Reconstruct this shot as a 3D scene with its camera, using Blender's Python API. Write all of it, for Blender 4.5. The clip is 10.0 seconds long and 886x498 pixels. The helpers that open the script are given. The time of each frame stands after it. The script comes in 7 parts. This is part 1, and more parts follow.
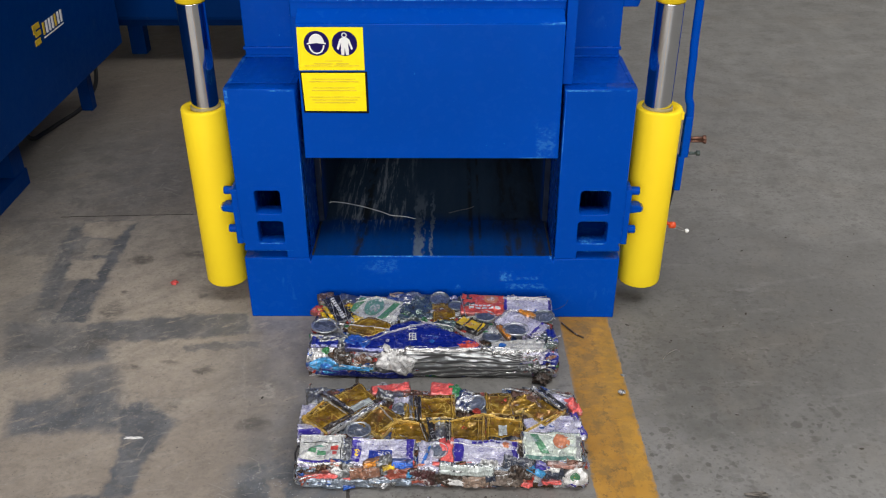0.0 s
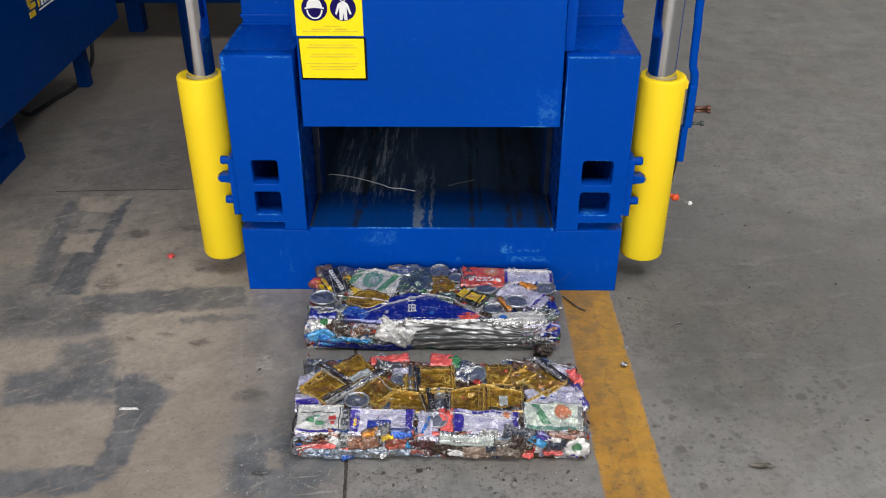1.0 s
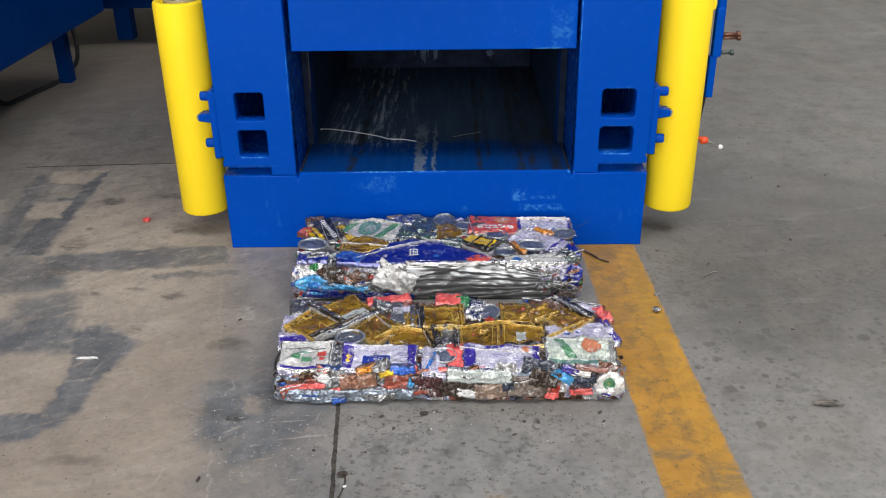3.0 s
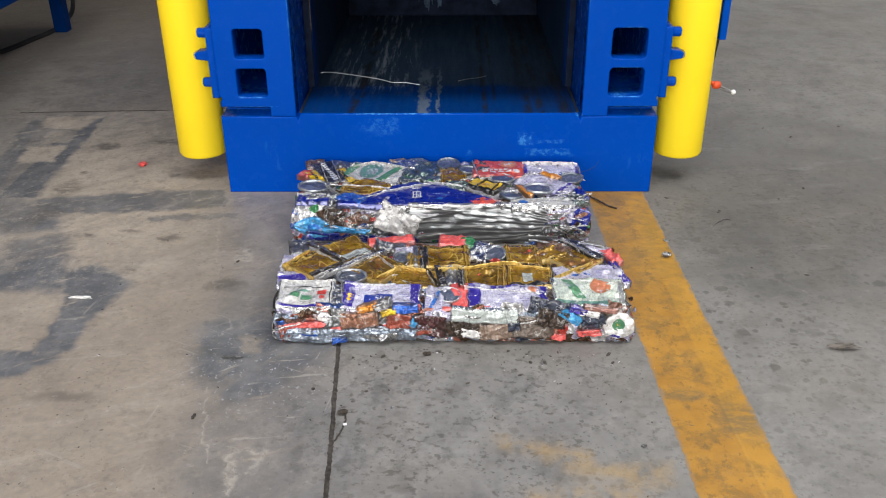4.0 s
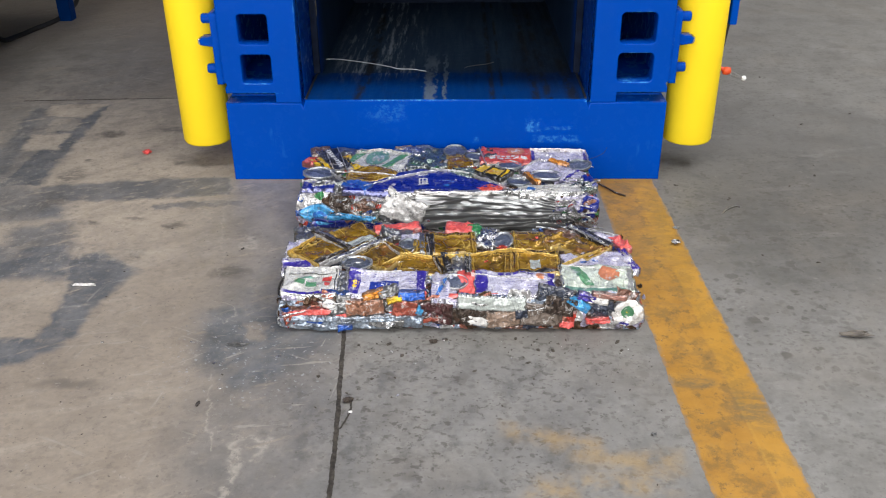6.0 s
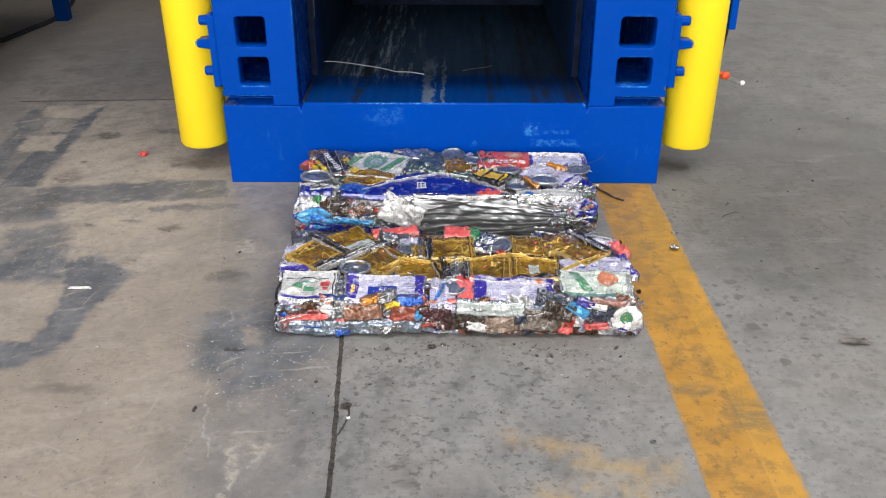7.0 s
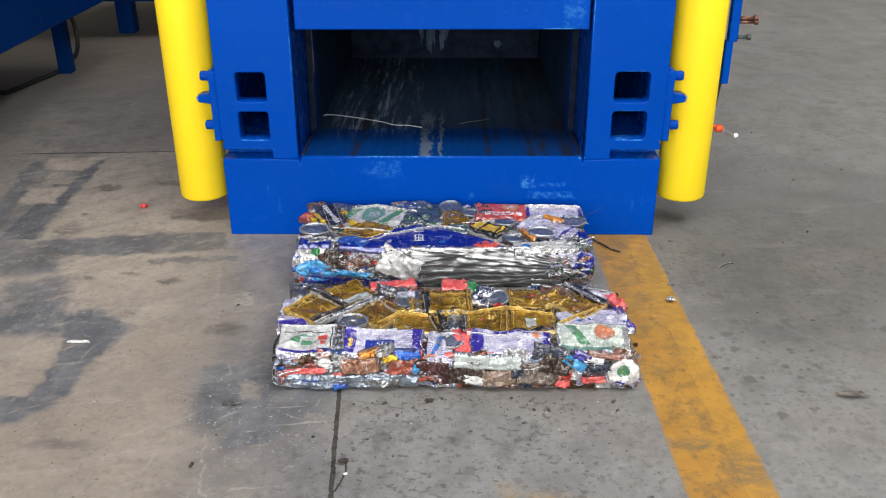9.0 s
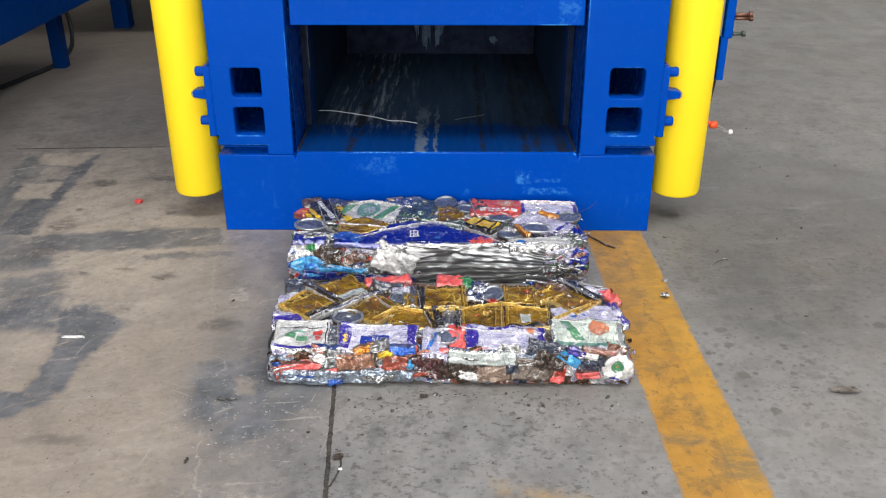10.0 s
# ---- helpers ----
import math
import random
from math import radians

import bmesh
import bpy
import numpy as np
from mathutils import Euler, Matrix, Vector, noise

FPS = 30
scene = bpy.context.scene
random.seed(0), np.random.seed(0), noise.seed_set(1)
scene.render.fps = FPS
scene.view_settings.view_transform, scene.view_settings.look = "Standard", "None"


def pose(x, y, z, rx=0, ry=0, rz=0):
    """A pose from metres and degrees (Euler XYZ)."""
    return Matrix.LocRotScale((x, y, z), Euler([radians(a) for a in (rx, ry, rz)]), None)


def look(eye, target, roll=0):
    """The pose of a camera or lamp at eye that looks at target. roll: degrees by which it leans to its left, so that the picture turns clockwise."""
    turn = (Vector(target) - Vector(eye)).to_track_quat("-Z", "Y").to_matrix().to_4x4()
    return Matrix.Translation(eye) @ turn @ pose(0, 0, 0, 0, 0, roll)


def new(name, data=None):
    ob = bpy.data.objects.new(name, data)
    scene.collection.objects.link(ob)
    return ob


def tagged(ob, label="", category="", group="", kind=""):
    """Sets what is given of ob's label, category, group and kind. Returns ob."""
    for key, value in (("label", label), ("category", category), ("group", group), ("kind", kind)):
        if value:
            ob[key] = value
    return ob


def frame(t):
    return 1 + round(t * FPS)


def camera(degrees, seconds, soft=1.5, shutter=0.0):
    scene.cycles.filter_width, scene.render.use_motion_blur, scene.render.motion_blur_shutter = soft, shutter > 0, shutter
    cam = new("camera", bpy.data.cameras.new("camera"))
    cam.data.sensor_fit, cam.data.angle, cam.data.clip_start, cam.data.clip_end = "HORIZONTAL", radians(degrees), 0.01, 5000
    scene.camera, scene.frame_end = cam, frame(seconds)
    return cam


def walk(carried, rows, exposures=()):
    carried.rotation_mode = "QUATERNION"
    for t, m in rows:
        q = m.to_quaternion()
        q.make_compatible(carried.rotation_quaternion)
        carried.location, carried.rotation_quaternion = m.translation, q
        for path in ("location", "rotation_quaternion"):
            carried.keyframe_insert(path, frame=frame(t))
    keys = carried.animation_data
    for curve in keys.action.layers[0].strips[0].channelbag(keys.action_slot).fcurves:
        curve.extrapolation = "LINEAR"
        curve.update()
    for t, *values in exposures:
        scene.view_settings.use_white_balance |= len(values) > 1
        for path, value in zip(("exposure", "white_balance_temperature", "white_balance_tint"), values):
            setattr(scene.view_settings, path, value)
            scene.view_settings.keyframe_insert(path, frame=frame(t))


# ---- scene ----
cam = camera(52.7, 10.0, soft=1.15)
PATH = [
    (0, (0.054, -2.035, 1.431), (0.034, -0.317, 0.408), -0.2),
    (0.5, (0.054, -2.031, 1.419), (0.03, -0.313, 0.396), -0.2),
    (1, (0.053, -2.033, 1.371), (0.034, -0.325, 0.33), -0.1),
    (1.2, (0.050, -2.034, 1.328), (0.028, -0.322, 0.298), -0.3),
    (1.5, (0.06, -2.008, 1.248), (0.021, -0.275, 0.251), -0.9),
    (2, (0.06, -1.965, 1.131), (0.035, -0.204, 0.182), -1.0),
    (2.2, (0.056, -1.968, 1.1), (0.028, -0.184, 0.196), -0.9),
    (3.3, (0.035, -1.97, 0.923), (0.018, -0.176, 0.039), -0.7),
    (3.5, (0.032, -1.961, 0.905), (0.012, -0.183, -0.01), -0.5),
    (4, (0.03, -1.95, 0.881), (0.01, -0.183, -0.057), -0.3),
    (4.5, (0.031, -1.943, 0.867), (0.012, -0.18, -0.078), -0.5),
    (5, (0.028, -1.94, 0.863), (-0.009, -0.18, -0.086), -0.6),
    (5.5, (0.03, -1.941, 0.863), (-0.005, -0.183, -0.09), -0.6),
    (5.7, (0.031, -1.940, 0.863), (-0.005, -0.182, -0.090), -0.6),
    (7, (0.023, -1.929, 0.866), (0.0, -0.17, -0.085), -0.1),
    (7.5, (0.023, -1.924, 0.879), (-0.001, -0.16, -0.063), -0.0),
    (7.8, (0.021, -1.929, 0.886), (-0.004, -0.141, -0.013), -0.1),
    (8, (0.018, -1.932, 0.888), (-0.009, -0.132, 0.017), -0.1),
    (8.5, (0.023, -1.932, 0.888), (-0.006, -0.127, 0.027), -0.2),
    (9, (0.027, -1.932, 0.885), (0.005, -0.127, 0.023), -0.2),
    (9.5, (0.028, -1.93, 0.881), (0.011, -0.129, 0.012), -0.1),
    (10, (0.028, -1.934, 0.887), (0.016, -0.134, 0.016), 0.0),
]
walk(cam, [(t, look(eye, target, roll)) for t, eye, target, roll in PATH],
     exposures=[(0, -0.16), (1, -0.14), (2, -0.04), (3.5, 0.13), (4.5, 0.21), (5.5, 0.21), (7, 0.31), (7.5, 0.41), (8, 0.27), (8.5, 0.21), (9, 0.25), (9.5, 0.31), (10, 0.33)])

# ---- light: unseen, assumed factory hall; open gate behind the camera and roof lights are added ----
world = bpy.data.worlds.new("hall_sky")
world.use_nodes = True
scene.world = world
wn = world.node_tree
sky = wn.nodes.new("ShaderNodeTexSky")
sky.sky_type = "NISHITA"
sky.sun_disc = False
sky.sun_elevation, sky.sun_rotation = radians(48), radians(200)
wn.links.new(sky.outputs[0], wn.nodes["Background"].inputs[0])
wn.nodes["Background"].inputs[1].default_value = 0.1


def area(name, at, target, w, h, watts, colour):
    data = bpy.data.lights.new(name, "AREA")
    data.shape, data.size, data.size_y, data.energy, data.color = "RECTANGLE", w, h, watts, colour
    ob = new(name, data)
    ob.matrix_world = look(at, target)
    return ob


area("gate_daylight", (-1.0, -7.9, 2.6), (-1.0, 0.0, 1.6), 7.0, 4.6, 560, (1.0, 0.965, 0.92))
area("assumed_roof_light_front", (0.6, -2.6, 6.9), (0.6, -2.6, 0.0), 7.0, 1.6, 330, (1.0, 0.98, 0.955))
area("assumed_roof_light_side", (4.6, 1.5, 6.9), (4.6, 1.5, 0.0), 1.6, 7.0, 330, (1.0, 0.98, 0.955))


# ---- materials ----
class Graph:
    """A short hand for building node materials."""

    def __init__(self, name):
        self.mat = bpy.data.materials.new(name)
        self.mat.use_nodes = True
        self.nt = self.mat.node_tree
        self.b = self.nt.nodes["Principled BSDF"]
        self.geo = None

    def n(self, kind):
        return self.nt.nodes.new("ShaderNode" + kind)

    def set(self, sock, v):
        if isinstance(v, bpy.types.NodeSocket):
            self.nt.links.new(v, sock)
        elif isinstance(v, (tuple, list)):
            sock.default_value = (*v, 1) if len(v) == 3 and len(sock.default_value) == 4 else v
        else:
            sock.default_value = v

    def pos(self):
        if self.geo is None:
            self.geo = self.n("NewGeometry")
        return self.geo.outputs["Position"]

    def obj(self):
        return self.n("TexCoord").outputs["Object"]

    def island(self):
        self.pos()
        return self.geo.outputs["Random Per Island"]

    def uv(self, name):
        x = self.n("UVMap")
        x.uv_map = name
        return x.outputs[0]

    def rnd(self):
        return self.n("ObjectInfo").outputs["Random"]

    def m(self, op, a, b=0.0, c=0.0):
        x = self.n("Math")
        x.operation = op
        for s, v in zip(x.inputs, (a, b, c)):
            self.set(s, v)
        return x.outputs[0]

    def vec(self, op, a, b):
        x = self.n("VectorMath")
        x.operation = op
        self.set(x.inputs[0], a)
        self.set(x.inputs[1], b)
        return x.outputs[0]

    def xyz(self, v):
        s = self.n("SeparateXYZ")
        self.set(s.inputs[0], v)
        return s.outputs

    def noise(self, scale, detail=4, rough=0.55, at=None, stretch=None, distortion=0.0):
        t = self.n("TexNoise")
        p = at if at is not None else self.pos()
        if stretch:
            p = self.vec("MULTIPLY", p, stretch)
        self.set(t.inputs["Vector"], p)
        t.inputs["Scale"].default_value, t.inputs["Detail"].default_value = scale, detail
        t.inputs["Roughness"].default_value, t.inputs["Distortion"].default_value = rough, distortion
        return t.outputs["Fac"]

    def noisec(self, scale, detail=3, at=None):
        t = self.n("TexNoise")
        self.set(t.inputs["Vector"], at if at is not None else self.pos())
        t.inputs["Scale"].default_value, t.inputs["Detail"].default_value = scale, detail
        return t.outputs["Color"]

    def voronoi(self, scale, feature="F1", at=None, out="Distance"):
        t = self.n("TexVoronoi")
        t.feature = feature
        self.set(t.inputs["Vector"], at if at is not None else self.pos())
        t.inputs["Scale"].default_value = scale
        return t.outputs[out]

    def step(self, v, lo, hi, a=0.0, b=1.0):
        r = self.n("MapRange")
        r.interpolation_type = "SMOOTHSTEP"
        self.set(r.inputs["Value"], v)
        r.inputs["From Min"].default_value, r.inputs["From Max"].default_value = lo, hi
        r.inputs["To Min"].default_value, r.inputs["To Max"].default_value = a, b
        return r.outputs[0]

    def mix(self, f, a, b):
        x = self.n("Mix")
        x.data_type = "RGBA"
        self.set(x.inputs[0], f)
        self.set(x.inputs[6], a)
        self.set(x.inputs[7], b)
        return x.outputs[2]

    def ramp(self, v, stops, constant=False):
        r = self.n("ValToRGB")
        r.color_ramp.interpolation = "CONSTANT" if constant else "LINEAR"
        e = r.color_ramp.elements
        while len(e) < len(stops):
            e.new(0.5)
        for el, (p, c) in zip(e, stops):
            el.position, el.color = p, (*c, 1)
        self.set(r.inputs[0], v)
        return r.outputs[0]

    def bump(self, height, strength=0.3, distance=0.01):
        x = self.n("Bump")
        x.inputs["Strength"].default_value, x.inputs["Distance"].default_value = strength, distance
        self.set(x.inputs["Height"], height)
        self.nt.links.new(x.outputs[0], self.b.inputs["Normal"])

    def done(self, colour, rough=0.5, metal=0.0, coat=0.0, spec=None):
        self.set(self.b.inputs["Base Color"], colour)
        self.set(self.b.inputs["Roughness"], rough)
        self.set(self.b.inputs["Metallic"], metal)
        if coat:
            self.b.inputs["Coat Weight"].default_value = coat
            self.b.inputs["Coat Roughness"].default_value = 0.12
        if spec is not None:
            self.set(self.b.inputs["Specular IOR Level"], spec)
        return self.mat


def paint(name, colour, worn=(0.55, 0.6, 0.66), rough=0.33, wear=0.7, spec=0.045, scuffs_and_glints=()):
    g = Graph(name)
    big = g.noise(2.3, 3)
    fine = g.noise(38, 5, 0.65)
    c = g.mix(g.step(big, 0.3, 0.75), [v * 0.93 for v in colour], [min(1, v * 1.06) for v in colour])
    # rubbed and scraped places
    rub = g.m("MULTIPLY", g.step(g.noise(7, 4, 0.6), 0.62, 0.72), g.step(g.noise(60, 3, 0.6, stretch=(1, 1, 0.25)), 0.5, 0.68))
    c = g.mix(g.m("MULTIPLY", rub, 0.30 * wear), c, worn)
    px, _, pz = g.xyz(g.pos())
    # scuffed spots, and glints painted along some edges
    for cx, cz, hx, hz, amount in scuffs_and_glints:
        d = g.m("MAXIMUM", g.m("DIVIDE", g.m("ABSOLUTE", g.m("SUBTRACT", px, cx)), hx), g.m("DIVIDE", g.m("ABSOLUTE", g.m("SUBTRACT", pz, cz)), hz))
        d = g.m("ADD", d, g.m("MULTIPLY", g.m("SUBTRACT", g.noise(26, 4, 0.65), 0.5), 1.6))
        fleck = g.m("ADD", g.step(g.noise(75, 6, 0.75, stretch=(1, 1, 1.3)), 0.49, 0.56), g.m("MULTIPLY", g.step(g.noise(30, 4, 0.6), 0.36, 0.66), 0.28))
        f = g.m("MULTIPLY", g.step(d, 1.05, 0.55), g.m("MINIMUM", fleck, 1.0))
        c = g.mix(g.m("MULTIPLY", f, amount), c, worn)
    chip = g.m("MULTIPLY", g.step(g.noise(95, 2), 0.74, 0.77), g.step(g.noise(5, 2), 0.52, 0.62))
    c = g.mix(g.m("MULTIPLY", chip, 0.7 * wear), c, worn)
    r = g.m("ADD", g.step(fine, 0.3, 0.8, rough - 0.06, rough + 0.12), g.m("MULTIPLY", rub, 0.2))
    g.bump(g.m("ADD", g.noise(16, 3), g.m("MULTIPLY", g.noise(130, 2), 0.25)), 0.10, 0.01)
    return g.done(c, r, 0.0, spec=spec)


M_BLUE = paint("blue_machine_paint", spec=0.05, rough=0.24, colour=(0.0, 0.057, 0.392), worn=(0.05, 0.26, 0.62), scuffs_and_glints=(
    (0.20, 0.135, 0.022, 0.018, 0.6), (0.255, 0.102, 0.055, 0.010, 0.42), (0.255, 0.128, 0.045, 0.006, 0.3), (-0.135, 0.165, 0.05, 0.025, 0.24), (0.285, 0.53, 0.025, 0.05, 0.3), (0.07, 0.10, 0.012, 0.008, 0.4), (0.10, 0.06, 0.02, 0.012, 0.3),
    (0.41, 0.6600, 0.09, 0.0022, 1.0), (-0.36, 0.6600, 0.035, 0.0022, 1.0), (-0.493, 0.645, 0.006, 0.022, 0.8), (0.29, 0.8235, 0.03, 0.0025, 1.0), (0.27, 0.4855, 0.05, 0.0018, 0.9), (0.0, 0.866, 0.32, 0.0018, 0.9), (0.32, 0.193, 0.01, 0.004, 1.0), (-0.09, 0.1955, 0.12, 0.0018, 0.9),
    # hole rims, slots and inner leg edges: glints painted as thin pale lines
    (0.425, 0.3925, 0.030, 0.0016, 0.8), (0.42, 0.3035, 0.028, 0.0015, 0.7), (0.425, 0.2355, 0.034, 0.0016, 0.9), (0.44, 0.2130, 0.05, 0.0014, 0.8), (-0.425, 0.2345, 0.03, 0.0016, 0.6),
    (0.3275, 0.52, 0.0014, 0.10, 0.6), (-0.3275, 0.40, 0.0014, 0.12, 0.5), (-0.42, 0.2130, 0.06, 0.0014, 0.6)))
# darker copy of the press blue: the cabinets' shade is in the colour
M_BLUE_SHADED = paint("shaded_blue_machine_paint", (0.0, 0.028, 0.150), rough=0.4, wear=0.3)
M_YELLOW = paint("yellow_cylinder_paint", (1.0, 0.705, 0.025), worn=(0.5, 0.36, 0.08), rough=0.42, wear=0.35)


def plain(name, colour, rough=0.5, metal=0.0, var=0.12, scale=40, bump=0.15, spec=None):
    g = Graph(name)
    f = g.noise(scale, 5, 0.6)
    f2 = g.noise(scale / 7, 3)
    c = g.mix(g.step(f, 0.3, 0.7), [v * (1 - var) for v in colour], [min(1, v * (1 + var)) for v in colour])
    c = g.mix(g.step(f2, 0.45, 0.8, 0.0, 0.35), c, [v * (1 - 2 * var) for v in colour])
    if bump:
        g.bump(f, bump, 0.004)
    return g.done(c, g.step(f2, 0.2, 0.8, rough - 0.06, rough + 0.1), metal, spec=spec)


def chamber_floor_material():
    g = Graph("scraped_chamber_steel")
    x, y, _ = g.xyz(g.pos())
    streak = g.noise(22, 5, 0.7, stretch=(2.2, 0.16, 1))
    broad = g.noise(6, 4, 0.6, stretch=(1.5, 0.35, 1))
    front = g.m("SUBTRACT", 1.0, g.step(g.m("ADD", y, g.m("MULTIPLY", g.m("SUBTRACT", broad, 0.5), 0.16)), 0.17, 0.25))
    # front blue is below the press paint: the gate's shade is painted in
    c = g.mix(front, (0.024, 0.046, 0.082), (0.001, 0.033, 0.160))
    # dried pale smear in the middle and scrapes on the left
    wob = g.m("MULTIPLY", g.m("SUBTRACT", g.noise(46, 4, 0.65, stretch=(1.4, 0.5, 1)), 0.5), 0.045)
    def run(cx, w):
        return g.step(g.m("ABSOLUTE", g.m("SUBTRACT", g.m("ADD", x, wob), cx)), w, w * 0.6)
    mid = g.m("MULTIPLY", g.m("MAXIMUM", run(-0.038, 0.017), run(-0.003, 0.005)), g.step(g.noise(34, 5, 0.7, stretch=(1.6, 0.4, 1)), 0.36, 0.50))
    left = g.m("MULTIPLY", g.step(g.m("ABSOLUTE", g.m("ADD", x, 0.175)), 0.14, 0.05), g.step(g.noise(40, 6, 0.75, stretch=(1.6, 0.14, 1)), 0.50, 0.62))
    left = g.m("MULTIPLY", left, g.step(y, 0.1, 0.25))
    mid = g.m("MULTIPLY", mid, g.step(y, 0.42, 0.30))
    c = g.mix(g.m("MULTIPLY", mid, 0.9), c, (0.105, 0.140, 0.195))
    c = g.mix(g.m("MULTIPLY", left, 0.85), c, (0.24, 0.28, 0.34))
    for cx, w in ((0.107, 0.010), (0.132, 0.006), (0.205, 0.016), (0.235, 0.014), (-0.195, 0.022), (0.29, 0.022)):
        band = g.m("MULTIPLY", g.step(g.m("ABSOLUTE", g.m("SUBTRACT", x, cx)), w, w * 0.2), g.step(g.noise(20, 5, 0.7, stretch=(1.5, 0.5, 1)), 0.42, 0.56))
        c = g.mix(g.m("MULTIPLY", band, 0.8), c, (0.016, 0.016, 0.014))
    # right side darkens: chamber shade painted in together with streaked dirt
    oily = g.m("MULTIPLY", g.step(g.m("ADD", x, g.m("MULTIPLY", g.m("SUBTRACT", broad, 0.5), 0.5)), 0.06, 0.26), g.step(g.noise(24, 5, 0.7, stretch=(1.6, 0.5, 1)), 0.30, 0.62, 0.35, 1.0))
    c = g.mix(g.m("MULTIPLY", g.m("MULTIPLY", oily, g.step(y, 0.02, 0.20, 0.35, 1.0)), 0.62), c, (0.014, 0.020, 0.032))
    grime = g.m("MULTIPLY", g.step(g.noise(30, 6, 0.75, stretch=(1.3, 0.45, 1)), 0.50, 0.62), g.step(y, 0.12, 0.21, 0.25, 1.0))
    c = g.mix(g.m("MULTIPLY", g.m("MULTIPLY", grime, front), 0.7), c, (0.016, 0.024, 0.044))
    rust = g.m("MULTIPLY", g.step(g.noise(38, 5, 0.7), 0.64, 0.72), 0.4)
    c = g.mix(rust, c, (0.040, 0.028, 0.018))
    g.bump(g.m("ADD", streak, g.noise(60, 3)), 0.25, 0.004)
    return g.done(c, g.step(streak, 0.3, 0.7, 0.42, 0.65), 0.0, spec=0.02)


M_CHAMBER = chamber_floor_material()


def chamber_wall_material():
    """Blue paint left along the front edge; deeper, soiled steel with painted shade."""
    g = Graph("shaded_scuffed_chamber_wall")
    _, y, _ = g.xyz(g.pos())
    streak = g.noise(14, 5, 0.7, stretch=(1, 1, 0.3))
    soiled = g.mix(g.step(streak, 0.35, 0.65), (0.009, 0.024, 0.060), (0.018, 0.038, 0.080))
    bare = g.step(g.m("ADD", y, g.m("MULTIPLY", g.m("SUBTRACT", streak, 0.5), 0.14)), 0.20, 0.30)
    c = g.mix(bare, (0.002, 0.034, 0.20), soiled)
    c = g.mix(g.m("MULTIPLY", g.step(g.noise(26, 5, 0.7, stretch=(1.4, 1, 0.35)), 0.66, 0.74), 0.35), c, (0.07, 0.085, 0.11))
    g.bump(streak, 0.2, 0.004)
    return g.done(c, 0.5, 0.0, spec=0.05)


M_CHWALL = chamber_wall_material()
# ram blue with the shade at the chamber's back put into the colour
M_RAM = plain("shaded_blue_ram", (0.011, 0.016, 0.032), 0.6, 0.0, 0.4, 22, spec=0.02)


def chrome_material():
    g = Graph("hard_chromed_rod")
    f = g.noise(30, 4, 0.6, stretch=(1, 1, 0.2))
    return g.done((0.60, 0.61, 0.63), g.step(f, 0.3, 0.8, 0.07, 0.12), 1.0)


M_CHROME = chrome_material()
M_STEEL = plain("bare_steel", (0.35, 0.34, 0.33), 0.35, 0.9)
M_DARK = plain("dark_rubber", (0.015, 0.015, 0.016), 0.6)
M_RED_HANDLE = plain("orange_red_plastic", (0.62, 0.07, 0.015), 0.4)
M_SIGN = plain("yellow_sign_vinyl", (0.97, 0.78, 0.004), 0.42, var=0.03, bump=0.03, spec=0.2)
M_NAVY = plain("navy_print", (0.008, 0.004, 0.085), 0.5, var=0.05, bump=0, spec=0.08)
M_WHITE = plain("white_print", (0.78, 0.78, 0.78), 0.45, var=0.05, bump=0)
M_SIGN_TEXT = plain("brown_print", (0.70, 0.52, 0.02), 0.5, bump=0)
M_BLACK = plain("black_print", (0.006, 0.006, 0.008), 0.6, bump=0.05, spec=0.04)


